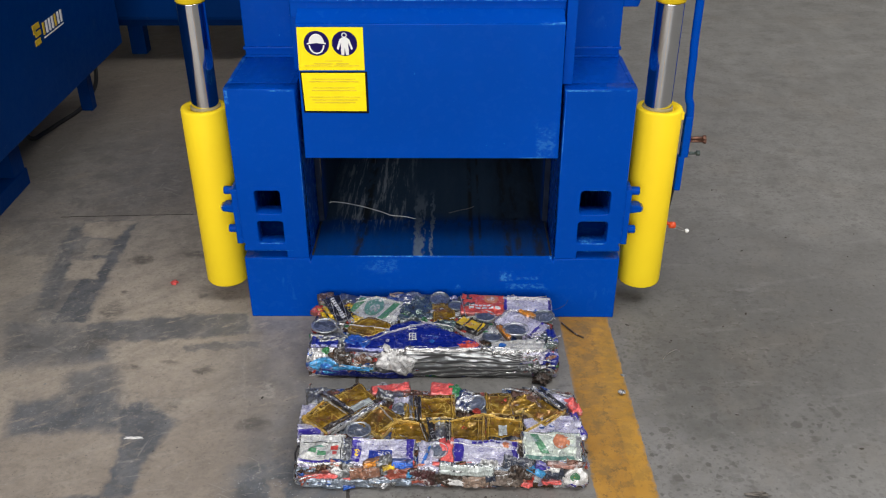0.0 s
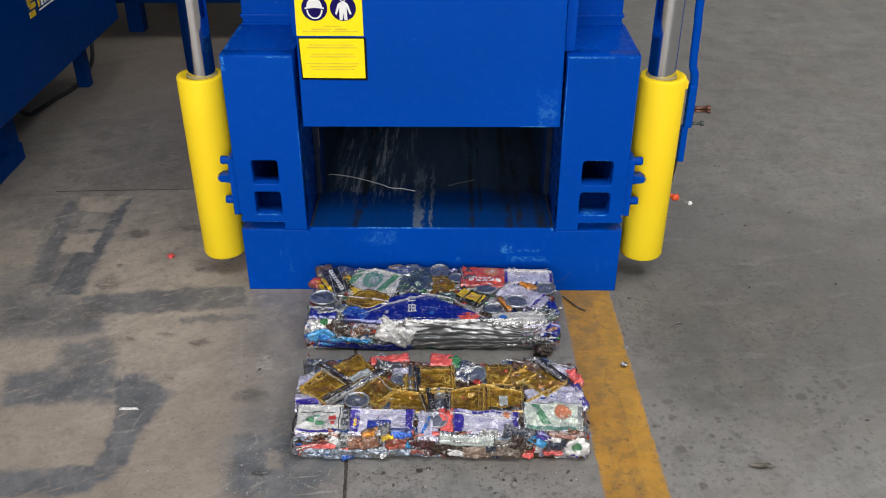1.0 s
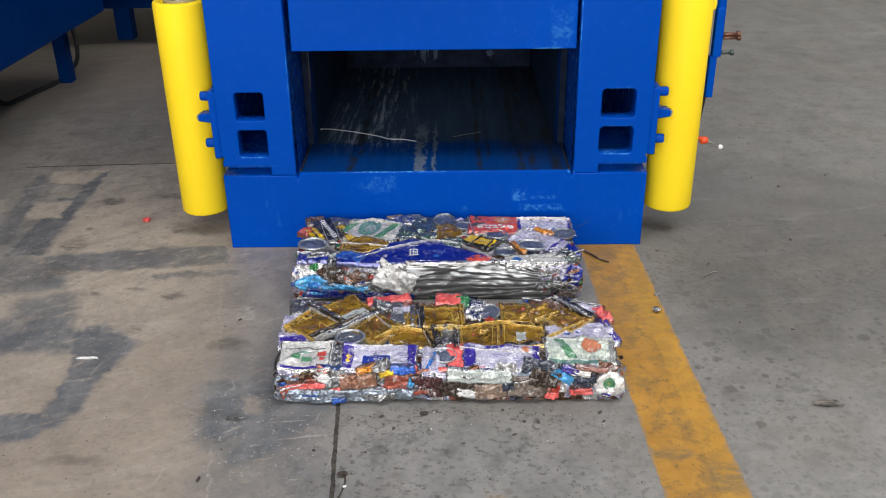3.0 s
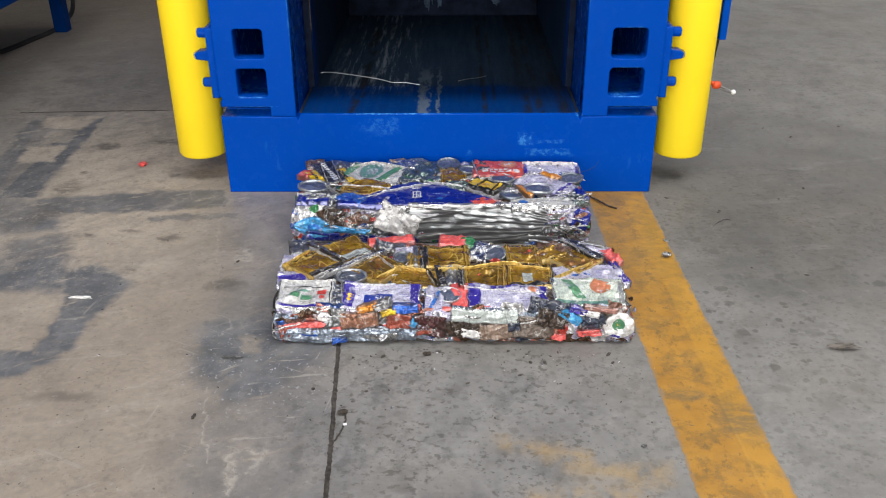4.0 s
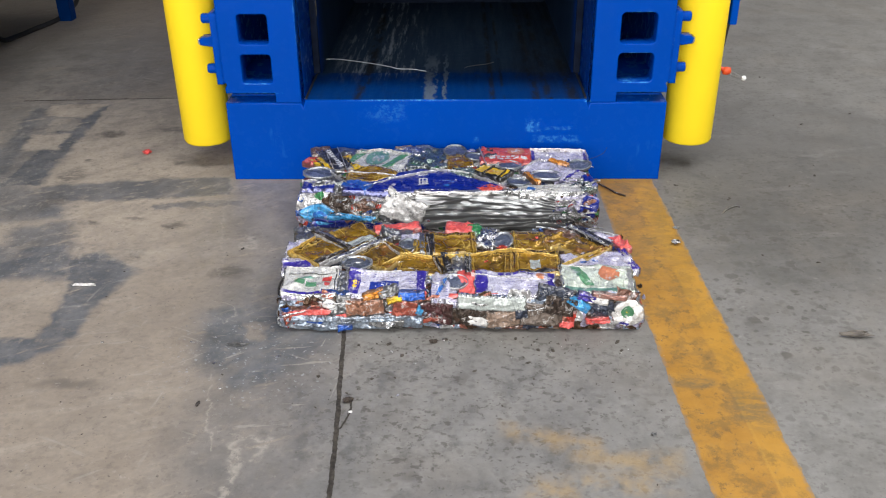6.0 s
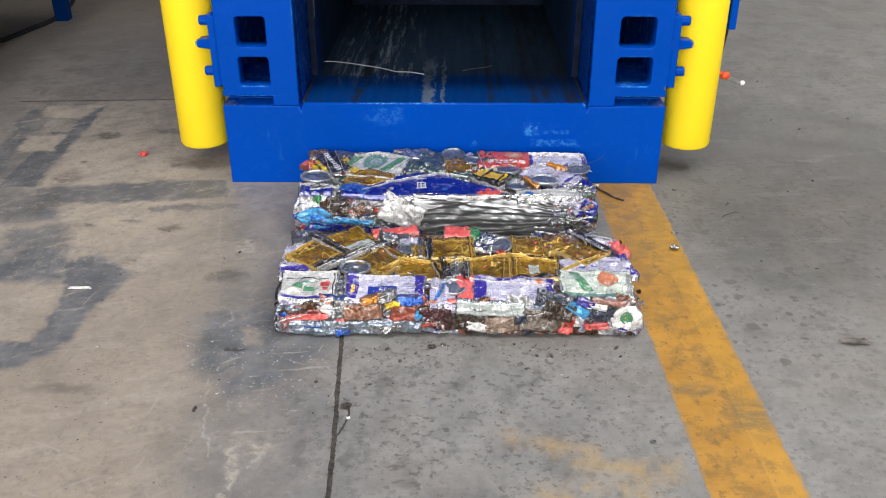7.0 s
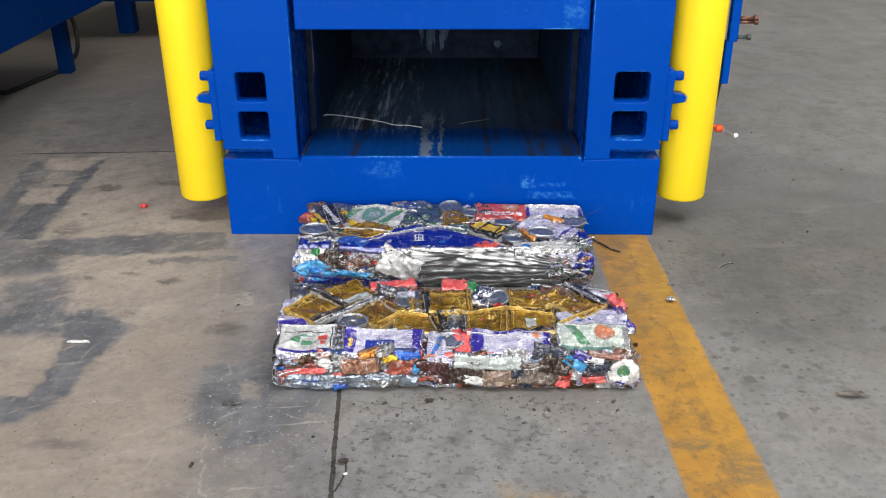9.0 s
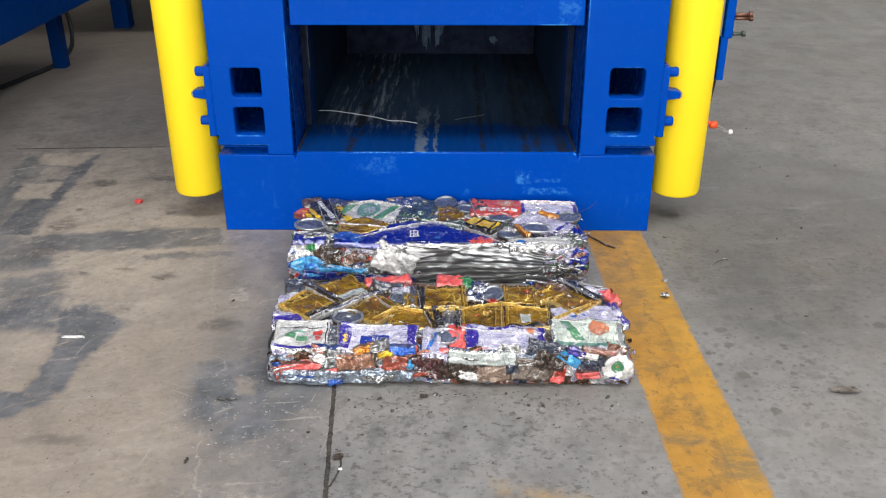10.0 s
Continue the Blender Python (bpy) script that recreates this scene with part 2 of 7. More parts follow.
# ---- floor ----
def floor_material():
    g = Graph("worn_workshop_concrete")
    p0 = g.pos()
    warp = g.vec("MULTIPLY", g.vec("SUBTRACT", g.noisec(9, 4), (0.5, 0.5, 0.5)), (0.03, 0.03, 0.0))
    warp2 = g.vec("MULTIPLY", g.vec("SUBTRACT", g.noisec(30, 6), (0.5, 0.5, 0.5)), (0.040, 0.040, 0.0))
    p = g.vec("ADD", g.vec("ADD", p0, warp), warp2)
    x, y, _ = g.xyz(p)
    x0, y0, _ = g.xyz(p0)

    def box(cx, cy, hx, hy, turn=0.0, soft=0.02):
        a = radians(turn)
        dx, dy = g.m("SUBTRACT", x, cx), g.m("SUBTRACT", y, cy)
        u = g.m("ADD", g.m("MULTIPLY", dx, math.cos(a)), g.m("MULTIPLY", dy, math.sin(a)))
        v = g.m("SUBTRACT", g.m("MULTIPLY", dy, math.cos(a)), g.m("MULTIPLY", dx, math.sin(a)))
        d = g.m("MAXIMUM", g.m("SUBTRACT", g.m("ABSOLUTE", u), hx), g.m("SUBTRACT", g.m("ABSOLUTE", v), hy))
        return g.step(d, soft, -soft)

    def blob(cx, cy, rx, ry, soft=0.3):
        u, v = g.m("DIVIDE", g.m("SUBTRACT", x, cx), rx), g.m("DIVIDE", g.m("SUBTRACT", y, cy), ry)
        d = g.m("SQRT", g.m("ADD", g.m("MULTIPLY", u, u), g.m("MULTIPLY", v, v)))
        return g.step(d, 1 + soft, 1 - soft)

    def poly(points, soft=0.012):
        """Inside of a convex outline, given clockwise."""
        d = None
        for (ax, ay), (bx, by) in zip(points, points[1:] + points[:1]):
            n = math.hypot(bx - ax, by - ay)
            nx, ny = -(by - ay) / n, (bx - ax) / n
            e = g.m("ADD", g.m("ADD", g.m("MULTIPLY", x, nx), g.m("MULTIPLY", y, ny)), -(ax * nx + ay * ny))
            d = e if d is None else g.m("MAXIMUM", d, e)
        return g.step(d, soft, -soft)

    def drawn(turn, scale, squeeze=0.2, detail=5):
        """Noise drawn out along one direction."""
        a = radians(turn)
        k = g.n("CombineXYZ")
        g.set(k.inputs[0], g.m("MULTIPLY", g.m("ADD", g.m("MULTIPLY", x0, math.cos(a)), g.m("MULTIPLY", y0, math.sin(a))), squeeze))
        g.set(k.inputs[1], g.m("SUBTRACT", g.m("MULTIPLY", y0, math.cos(a)), g.m("MULTIPLY", x0, math.sin(a))))
        return g.noise(scale, detail, 0.66, at=k.outputs[0])

    def either(*ms):
        out = ms[0]
        for k in ms[1:]:
            out = g.m("MAXIMUM", out, k)
        return out

    large, mid, fine = g.noise(1.6, 4, 0.6), g.noise(7, 6, 0.68), g.noise(85, 5, 0.7)
    grey = g.mix(g.step(mid, 0.3, 0.7), (0.203, 0.198, 0.187), (0.262, 0.256, 0.243))
    beige = g.mix(g.step(mid, 0.3, 0.7), (0.300, 0.249, 0.199), (0.365, 0.306, 0.245))
    left = g.step(g.m("ADD", x, g.m("MULTIPLY", g.m("SUBTRACT", large, 0.5), 0.5)), -0.16, -0.40)
    slab = g.step(x0, -0.150, -0.165)
    c = g.mix(g.m("MULTIPLY", left, 0.95), grey, beige)
    c = g.mix(g.m("MULTIPLY", slab, g.step(large, 0.35, 0.65, 0.0, 0.22)), c, (0.25, 0.23, 0.2))
    beyond = g.step(g.m("SUBTRACT", y0, g.m("MULTIPLY", x0, 0.14)), 0.705, 0.725)
    # brighter left floor: light painted into the concrete, broken up by noise
    pale_light = g.m("MULTIPLY", g.m("MULTIPLY", blob(-0.95, 0.10, 0.55, 0.60, 0.6), g.m("SUBTRACT", 1.0, beyond)), g.step(mid, 0.30, 0.70, 0.6, 1.0))
    c = g.mix(g.m("MULTIPLY", pale_light, 0.75), c, (0.54, 0.47, 0.385))
    # feet and tyres have drawn the dust out along one direction
    c = g.mix(g.m("MULTIPLY", g.step(drawn(38, 16, 0.22), 0.46, 0.66), g.m("MULTIPLY", left, 0.30)), c, (0.215, 0.182, 0.152))
    c = g.mix(g.m("MULTIPLY", g.step(drawn(20, 24, 0.15), 0.54, 0.68), g.m("MULTIPLY", left, 0.28)), c, (0.47, 0.415, 0.35))
    # blue-grey paint remains and damp marks, broken up by wear
    faint = lambda m, k: g.m("MULTIPLY", m, k)
    patches = (
        ([(-1.365, 0.365), (-1.340, 0.568), (-0.982, 0.558), (-0.961, -0.043), (-1.067, -0.108), (-1.158, -0.109)], 0.55, 0.03),
        ([(-1.057, 0.466), (-0.982, 0.546), (-0.959, -0.037), (-1.054, -0.043)], 1, 0.008),
        ([(-1.204, 0.518), (-1.144, 0.511), (-1.055, 0.030), (-1.125, -0.003)], 0.95, 0.02),
        ([(-1.196, 0.936), (-0.988, 0.937), (-0.809, 0.598), (-1.266, 0.572)], 0.15, 0.06),
        ([(-0.957, -0.040), (-0.777, -0.007), (-0.515, 0.019), (-0.485, -0.084), (-0.657, -0.106), (-0.926, -0.117)], 0.9, 0.01),
        ([(-0.513, 0.014), (-0.353, -0.004), (-0.339, -0.104), (-0.484, -0.089)], 0.65, 0.03),
        ([(-0.650, -0.131), (-0.455, -0.112), (-0.450, -0.140), (-0.643, -0.160)], 0.75, 0.006),
        ([(-1.198, -0.017), (-0.952, -0.045), (-0.861, -0.132), (-0.829, -0.205), (-0.934, -0.219), (-1.103, -0.234)], 0.82, 0.03))
    patches += (
        ([(-0.912, -0.137), (-0.861, -0.132), (-0.834, -0.205), (-0.894, -0.210)], 1, 0.02),
        ([(-0.925, -0.263), (-0.818, -0.216), (-0.757, -0.339), (-0.880, -0.371)], 0.8, 0.02),
        ([(-1.011, -0.365), (-0.786, -0.313), (-0.740, -0.380), (-0.715, -0.470), (-0.914, -0.484), (-0.979, -0.494)], 1, 0.02),
        ([(-0.756, -0.385), (-0.702, -0.359), (-0.594, -0.424), (-0.620, -0.523), (-0.698, -0.524), (-0.734, -0.460)], 1, 0.012),
        ([(-0.721, -0.468), (-0.615, -0.512), (-0.636, -0.581), (-0.698, -0.581)], 1, 0.01),
        ([(-0.702, -0.563), (-0.635, -0.566), (-0.631, -0.677), (-0.701, -0.678)], 1, 0.01),
        ([(-0.640, -0.670), (-0.642, -0.690), (-0.688, -0.741), (-0.722, -0.75), (-0.98, -0.765), (-0.98, -0.690), (-0.696, -0.664)], 1, 0.012),
        ([(-0.437, -0.575), (-0.296, -0.535), (-0.20, -0.60), (-0.175, -0.661), (-0.221, -0.742), (-0.262, -0.816), (-0.333, -0.817), (-0.402, -0.745)], 1.0, 0.035))
    patches += (
        ([(-1.167, 0.560), (-0.981, 0.561), (-0.954, -0.022), (-1.086, -0.033), (-1.174, 0.356)], 0.72, 0.012),
        ([(-1.166, -0.054), (-0.960, -0.032), (-0.860, -0.051), (-0.842, -0.161), (-1.093, -0.221)], 0.6, 0.05),
        ([(-0.917, -0.248), (-0.801, -0.233), (-0.744, -0.381), (-0.729, -0.478), (-0.897, -0.432)], 0.85, 0.025),
        ([(-0.748, -0.393), (-0.671, -0.380), (-0.600, -0.429), (-0.628, -0.500), (-0.698, -0.501)], 0.75, 0.02),
        ([(-1.453, 0.607), (-1.177, 0.572), (-1.205, 0.466), (-1.381, 0.442)], 0.55, 0.03))
    stain = either(faint(blob(-0.27, -0.69, 0.10, 0.04, 0.5), 0.9), *(faint(poly(points, soft), k) for points, k, soft in patches))
    # soft blobs: the bales' shade painted on their left, with some real stain
    shade_stain = either(blob(-0.36, -0.20, 0.16, 0.22, 0.7), blob(-0.34, -0.50, 0.09, 0.20, 0.7), blob(-0.26, -0.92, 0.13, 0.20, 0.6), blob(-1.2, 0.9, 0.4, 0.5, 0.7))
    bare_patches = (
        ([(-1.155, 0.538), (-0.989, 0.550), (-1.019, 0.423), (-1.133, 0.444)], 1),
        ([(-1.099, 0.419), (-1.019, 0.423), (-1.013, 0.325), (-1.080, 0.315)], 0.55),
        ([(-1.112, 0.298), (-1.008, 0.309), (-1.004, 0.196), (-1.092, 0.183)], 0.95),
        ([(-0.910, -0.488), (-0.714, -0.473), (-0.696, -0.562), (-0.706, -0.649), (-0.919, -0.653), (-0.967, -0.546)], 1),
        ([(-1.343, 0.314), (-1.200, 0.331), (-1.144, 0.125), (-1.228, 0.052)], 0.55),
        ([(-0.344, -0.625), (-0.305, -0.619), (-0.301, -0.666), (-0.335, -0.666)], 0.85))
    clear = either(*(faint(poly(points, 0.008), k) for points, k in bare_patches))
    stain = g.m("MULTIPLY", g.m("MAXIMUM", stain, g.m("MULTIPLY", shade_stain, 0.58)), g.m("SUBTRACT", 1.0, clear))
    wear = g.step(g.m("ADD", drawn(42, 20, 0.3), g.m("MULTIPLY", mid, 0.4)), 0.70, 0.92, 1.0, 0.62)
    wear = g.m("MULTIPLY", wear, g.step(drawn(28, 46, 0.22), 0.60, 0.68, 1.0, 0.25))
    wear = g.m("MULTIPLY", wear, g.step(g.noise(38, 7, 0.75), 0.54, 0.66, 1.0, 0.45))
    c = g.mix(g.m("MULTIPLY", g.m("MULTIPLY", stain, wear), 0.92), c, g.mix(g.step(g.noise(11, 6, 0.7), 0.38, 0.64), (0.080, 0.094, 0.112), (0.170, 0.177, 0.188)))
    # dark dirt towards the back and beside the cylinder
    dirt = g.m("MULTIPLY", either(box(-0.92, 0.80, 0.22, 0.20, 20, 0.1), blob(-0.62, 0.55, 0.16, 0.3, 0.6), box(-1.1, 0.585, 0.4, 0.012, 8, 0.01)), g.step(g.noise(9, 6, 0.72, stretch=(1.2, 0.8, 1)), 0.42, 0.62))
    c = g.mix(g.m("MULTIPLY", dirt, 0.22), c, (0.075, 0.072, 0.070))
    marks = either(blob(-0.90, 0.302, 0.035, 0.022, 0.6), blob(-0.678, -0.204, 0.020, 0.007, 0.6), blob(-0.761, -0.232, 0.020, 0.006, 0.6), blob(-0.586, -0.243, 0.026, 0.008, 0.6), blob(-0.411, -0.444, 0.036, 0.022, 0.6), blob(-0.64, 0.36, 0.045, 0.016, 0.6), blob(-0.60, -0.80, 0.05, 0.012, 0.6))
    c = g.mix(g.m("MULTIPLY", marks, 0.55), c, (0.12, 0.105, 0.09))
    scuff = g.m("MULTIPLY", either(blob(-0.78, 0.62, 0.30, 0.34, 0.6), blob(-1.15, 0.75, 0.3, 0.4, 0.6), blob(-0.66, 0.10, 0.10, 0.30, 0.7)), g.step(g.noise(12, 8, 0.72, stretch=(0.9, 1.1, 1)), 0.49, 0.58))
    c = g.mix(g.m("MULTIPLY", scuff, 0.28), c, (0.070, 0.068, 0.067))
    # faint brown darkening at the back: shade under the cabinets painted in
    back_shade = g.m("MULTIPLY", box(-1.0, 1.9, 0.9, 0.95, 0, 0.35), g.step(g.noise(6, 6, 0.7), 0.30, 0.60, 0.45, 1.0))
    c = g.mix(g.m("MULTIPLY", back_shade, 0.04), c, (0.085, 0.070, 0.055))
    # small dark smears and places rubbed pale on the old slab
    smear = g.m("MULTIPLY", either(blob(-0.898, 0.306, 0.035, 0.03, 0.6), blob(-0.902, 0.024, 0.03, 0.045, 0.6), blob(-0.738, 0.334, 0.05, 0.02, 0.6), blob(-1.072, -0.140, 0.035, 0.008, 0.6), blob(-0.898, -0.123, 0.03, 0.05, 0.6), blob(-0.583, -0.239, 0.022, 0.018, 0.6), blob(-0.762, -0.223, 0.015, 0.008, 0.6), blob(-0.414, -0.437, 0.032, 0.025, 0.6), blob(-0.622, -0.380, 0.02, 0.015, 0.6), blob(-0.895, 0.116, 0.012, 0.01, 0.6), blob(-0.662, 0.105, 0.012, 0.01, 0.6)), g.step(g.noise(55, 5, 0.7, stretch=(0.7, 1.2, 1)), 0.36, 0.56))
    c = g.mix(g.m("MULTIPLY", smear, 0.62), c, (0.085, 0.078, 0.070))
    rubbed = g.m("MULTIPLY", either(blob(-0.742, -0.374, 0.05, 0.05, 0.6), blob(-0.622, -0.364, 0.045, 0.035, 0.6), blob(-0.679, -0.380, 0.03, 0.02, 0.6), blob(-1.168, 0.314, 0.04, 0.05, 0.6), blob(-1.087, 0.367, 0.03, 0.05, 0.6), blob(-1.057, -0.012, 0.06, 0.03, 0.6), blob(-0.931, -0.138, 0.04, 0.03, 0.6)), g.step(g.noise(36, 6, 0.72, stretch=(1.2, 0.8, 1)), 0.50, 0.60))
    c = g.mix(g.m("MULTIPLY", rubbed, 0.50), c, (0.44, 0.40, 0.34))
    soot = g.m("MULTIPLY", either(blob(-0.271, -0.678, 0.075, 0.05, 0.7), blob(-0.309, -0.726, 0.09, 0.07, 0.7), blob(-0.234, -0.725, 0.05, 0.06, 0.7), blob(-0.357, -0.678, 0.05, 0.1, 0.7), blob(-0.320, -0.555, 0.03, 0.07, 0.7)), g.m("MULTIPLY", g.step(g.noise(30, 7, 0.78), 0.44, 0.58), g.m("SUBTRACT", 1.0, clear)))
    c = g.mix(g.m("MULTIPLY", soot, 0.28), c, (0.068, 0.080, 0.092))
    # oil and water spots of many sizes
    def spots(scale, big, keep):
        v = g.n("TexVoronoi")
        g.set(v.inputs["Vector"], g.vec("ADD", p0, g.vec("MULTIPLY", g.vec("SUBTRACT", g.noisec(scale * 1.3, 3), (0.5, 0.5, 0.5)), (0.9 / scale, 0.9 / scale, 0.0))))
        v.inputs["Scale"].default_value = scale
        r, k, _ = g.xyz(v.outputs["Color"])
        size = g.m("MULTIPLY", g.m("MULTIPLY", r, r), big)
        inside = g.step(g.m("SUBTRACT", v.outputs["Distance"], size), 0.16, -0.12)
        return g.m("MULTIPLY", g.m("MULTIPLY", inside, g.step(k, 1 - keep - 0.02, 1 - keep + 0.02)), g.step(r, 0.1, 0.9, 0.35, 1.0))

    near = either(blob(0.08, -0.86, 0.36, 0.32, 0.4), blob(0.80, -0.05, 0.45, 0.35, 0.6), blob(1.0, 0.8, 0.7, 0.6, 0.6), blob(0.62, -0.75, 0.2, 0.35, 0.6))
    near = g.m("MAXIMUM", near, 0.28)
    drop = g.m("MAXIMUM", g.m("MAXIMUM", spots(26, 0.42, 0.26), spots(55, 0.50, 0.40)), spots(110, 0.55, 0.42))
    c = g.mix(g.m("MULTIPLY", g.m("MULTIPLY", drop, near), 0.42), c, (0.088, 0.080, 0.072))
    cloud = either(blob(0.699, -0.206, 0.1, 0.1, 0.7), blob(0.755, -0.298, 0.1, 0.08, 0.7), blob(0.633, -0.384, 0.08, 0.08, 0.7), blob(0.734, -0.414, 0.08, 0.06, 0.7), blob(0.661, -0.209, 0.075, 0.11, 0.6), blob(0.722, -0.256, 0.07, 0.06, 0.6), blob(0.618, -0.368, 0.06, 0.06, 0.6), blob(0.662, -0.440, 0.07, 0.06, 0.6))
    c = g.mix(g.m("MULTIPLY", g.m("MULTIPLY", cloud, g.step(g.noise(14, 4, 0.6), 0.30, 0.62, 0.4, 1.0)), 0.62), c, (0.086, 0.089, 0.080))
    group = either(blob(0.729, -0.342, 0.2, 0.14, 0.7), blob(0.652, -0.254, 0.16, 0.16, 0.7), blob(0.874, -0.181, 0.16, 0.16, 0.7), blob(0.631, -0.131, 0.12, 0.12, 0.7), blob(0.816, -0.278, 0.12, 0.1, 0.6), blob(0.753, -0.398, 0.15, 0.08, 0.6), blob(0.593, -0.537, 0.16, 0.12, 0.6), blob(0.868, -0.418, 0.16, 0.12, 0.6), blob(0.563, -0.669, 0.14, 0.1, 0.6), blob(0.548, -0.148, 0.1, 0.1, 0.6), blob(0.890, -0.580, 0.08, 0.08, 0.6))
    c = g.mix(g.m("MULTIPLY", g.m("MULTIPLY", g.m("MAXIMUM", spots(38, 0.62, 0.5), spots(75, 0.6, 0.45)), group), 0.85), c, (0.088, 0.081, 0.073))
    # broad soft darker areas before the bale and right of the press
    haze = g.m("MULTIPLY", g.step(g.noise(11, 5, 0.7, stretch=(1.3, 1, 1)), 0.5, 0.68), either(blob(0.0, -0.88, 0.30, 0.22, 0.6), blob(0.78, -0.08, 0.42, 0.34, 0.6)))
    c = g.mix(g.m("MULTIPLY", haze, 0.75), c, (0.098, 0.098, 0.097))
    c = g.mix(g.m("MULTIPLY", blob(0.95, 0.10, 0.50, 0.40, 0.7), 0.52), c, (0.085, 0.085, 0.083))
    c = g.mix(g.m("MULTIPLY", g.m("MULTIPLY", blob(0.82, -0.22, 0.42, 0.34, 0.7), g.step(g.noise(7, 6, 0.7), 0.34, 0.62, 0.4, 1.0)), 0.64), c, (0.090, 0.087, 0.082))
    # broad worn patches on the newer slab, brown smudges on the old one
    patch = g.m("MULTIPLY", g.step(g.noise(5.5, 8, 0.74, stretch=(0.8, 1.2, 1)), 0.49, 0.64), g.m("SUBTRACT", 1.0, slab))
    c = g.mix(g.m("MULTIPLY", patch, 0.34), c, (0.112, 0.104, 0.095))
    c = g.mix(g.m("MULTIPLY", g.m("MULTIPLY", g.step(g.noise(3.4, 5, 0.6), 0.50, 0.66), g.m("SUBTRACT", 1.0, slab)), 0.30), c, (0.205, 0.180, 0.150))
    c = g.mix(g.m("MULTIPLY", g.m("MULTIPLY", g.step(drawn(12, 12, 0.25), 0.56, 0.70), g.m("SUBTRACT", 1.0, slab)), 0.30), c, (0.33, 0.325, 0.315))
    smudge = g.m("MULTIPLY", g.step(g.noise(13, 6, 0.66, stretch=(0.55, 1.5, 1)), 0.575, 0.69), slab)
    c = g.mix(g.m("MULTIPLY", smudge, 0.22), c, (0.105, 0.092, 0.08))
    # mottling and fine dark pits over the whole floor
    calm = g.m("SUBTRACT", 0.80, g.m("MULTIPLY", left, 0.30))
    c = g.mix(g.m("MULTIPLY", calm, g.step(g.noise(17, 6, 0.72), 0.47, 0.68, 0.0, 0.42)), c, (0.095, 0.092, 0.088))
    c = g.mix(g.m("MULTIPLY", calm, g.step(g.noise(33, 6, 0.72, stretch=(1.0, 1.4, 1)), 0.55, 0.68, 0.0, 0.36)), c, (0.08, 0.077, 0.073))
    c = g.mix(g.step(g.noise(42, 5, 0.7), 0.60, 0.72, 0.0, 0.30), c, (0.40, 0.385, 0.36))
    speck = g.step(g.noise(120, 2, 0.5), 0.69, 0.73)
    c = g.mix(g.m("MULTIPLY", speck, 0.6), c, (0.06, 0.055, 0.05))
    # brown spatter in front of the bale and beside the press
    spat = g.m("MULTIPLY", g.step(g.noise(58, 4, 0.62, stretch=(1.0, 1.25, 1)), 0.555, 0.615), g.step(g.noise(12, 3), 0.38, 0.54))
    spat2 = g.m("MULTIPLY", g.step(g.noise(100, 3, 0.6), 0.60, 0.65), g.step(g.noise(9, 3, 0.6, stretch=(1.2, 1, 1)), 0.42, 0.56))
    where = g.m("MAXIMUM", either(blob(0.06, -0.84, 0.30, 0.24, 0.5), blob(0.75, -0.10, 0.36, 0.30, 0.6)), g.m("SUBTRACT", 0.46, g.m("MULTIPLY", slab, 0.2)))
    c = g.mix(g.m("MULTIPLY", g.m("MULTIPLY", g.m("MAXIMUM", spat, spat2), where), 0.72), c, (0.072, 0.064, 0.056))
    # yellow paint rubbed off beside the line
    yel = g.m("MULTIPLY", either(box(0.17, -0.925, 0.075, 0.020, -14, 0.02), box(0.27, -0.965, 0.075, 0.022, -8, 0.02), box(0.22, -1.02, 0.10, 0.022, 10, 0.02)), g.step(g.noise(19, 4, 0.6), 0.36, 0.62))
    c = g.mix(g.m("MULTIPLY", yel, 0.55), c, (0.42, 0.28, 0.11))
    flour = g.m("MULTIPLY", g.step(g.noise(75, 5, 0.75), 0.58, 0.66), g.step(g.noise(8, 4, 0.6), 0.48, 0.60))
    c = g.mix(g.m("MULTIPLY", g.m("MULTIPLY", flour, left), 0.40), c, (0.46, 0.43, 0.39))
    # pale scratches on the old slab, in all directions
    def scratches(turn, scale, seed):
        a = radians(turn)
        q = g.vec("ADD", p0, (seed, seed * 1.7, 0.0))
        qx, qy, _ = g.xyz(q)
        u = g.m("ADD", g.m("MULTIPLY", qx, math.cos(a)), g.m("MULTIPLY", qy, math.sin(a)))
        v = g.m("SUBTRACT", g.m("MULTIPLY", qy, math.cos(a)), g.m("MULTIPLY", qx, math.sin(a)))
        k = g.n("CombineXYZ")
        g.set(k.inputs[0], g.m("MULTIPLY", u, 0.10))
        g.set(k.inputs[1], v)
        return g.step(g.noise(scale, 3, 0.6, at=k.outputs[0]), 0.655, 0.685)

    zone = g.m("MULTIPLY", g.step(g.noise(4.5, 3), 0.48, 0.6), g.m("ADD", 0.12, g.m("MULTIPLY", slab, 0.88)))
    zone = g.m("MAXIMUM", zone, g.m("MULTIPLY", blob(-0.31, -0.76, 0.20, 0.17, 0.5), 1.6))
    scr = either(scratches(80, 46, 0.3), scratches(35, 52, 1.9), scratches(-25, 40, 4.1), scratches(8, 60, 7.7))
    c = g.mix(g.m("MULTIPLY", g.m("MULTIPLY", scr, zone), 0.34), c, (0.40, 0.375, 0.335))
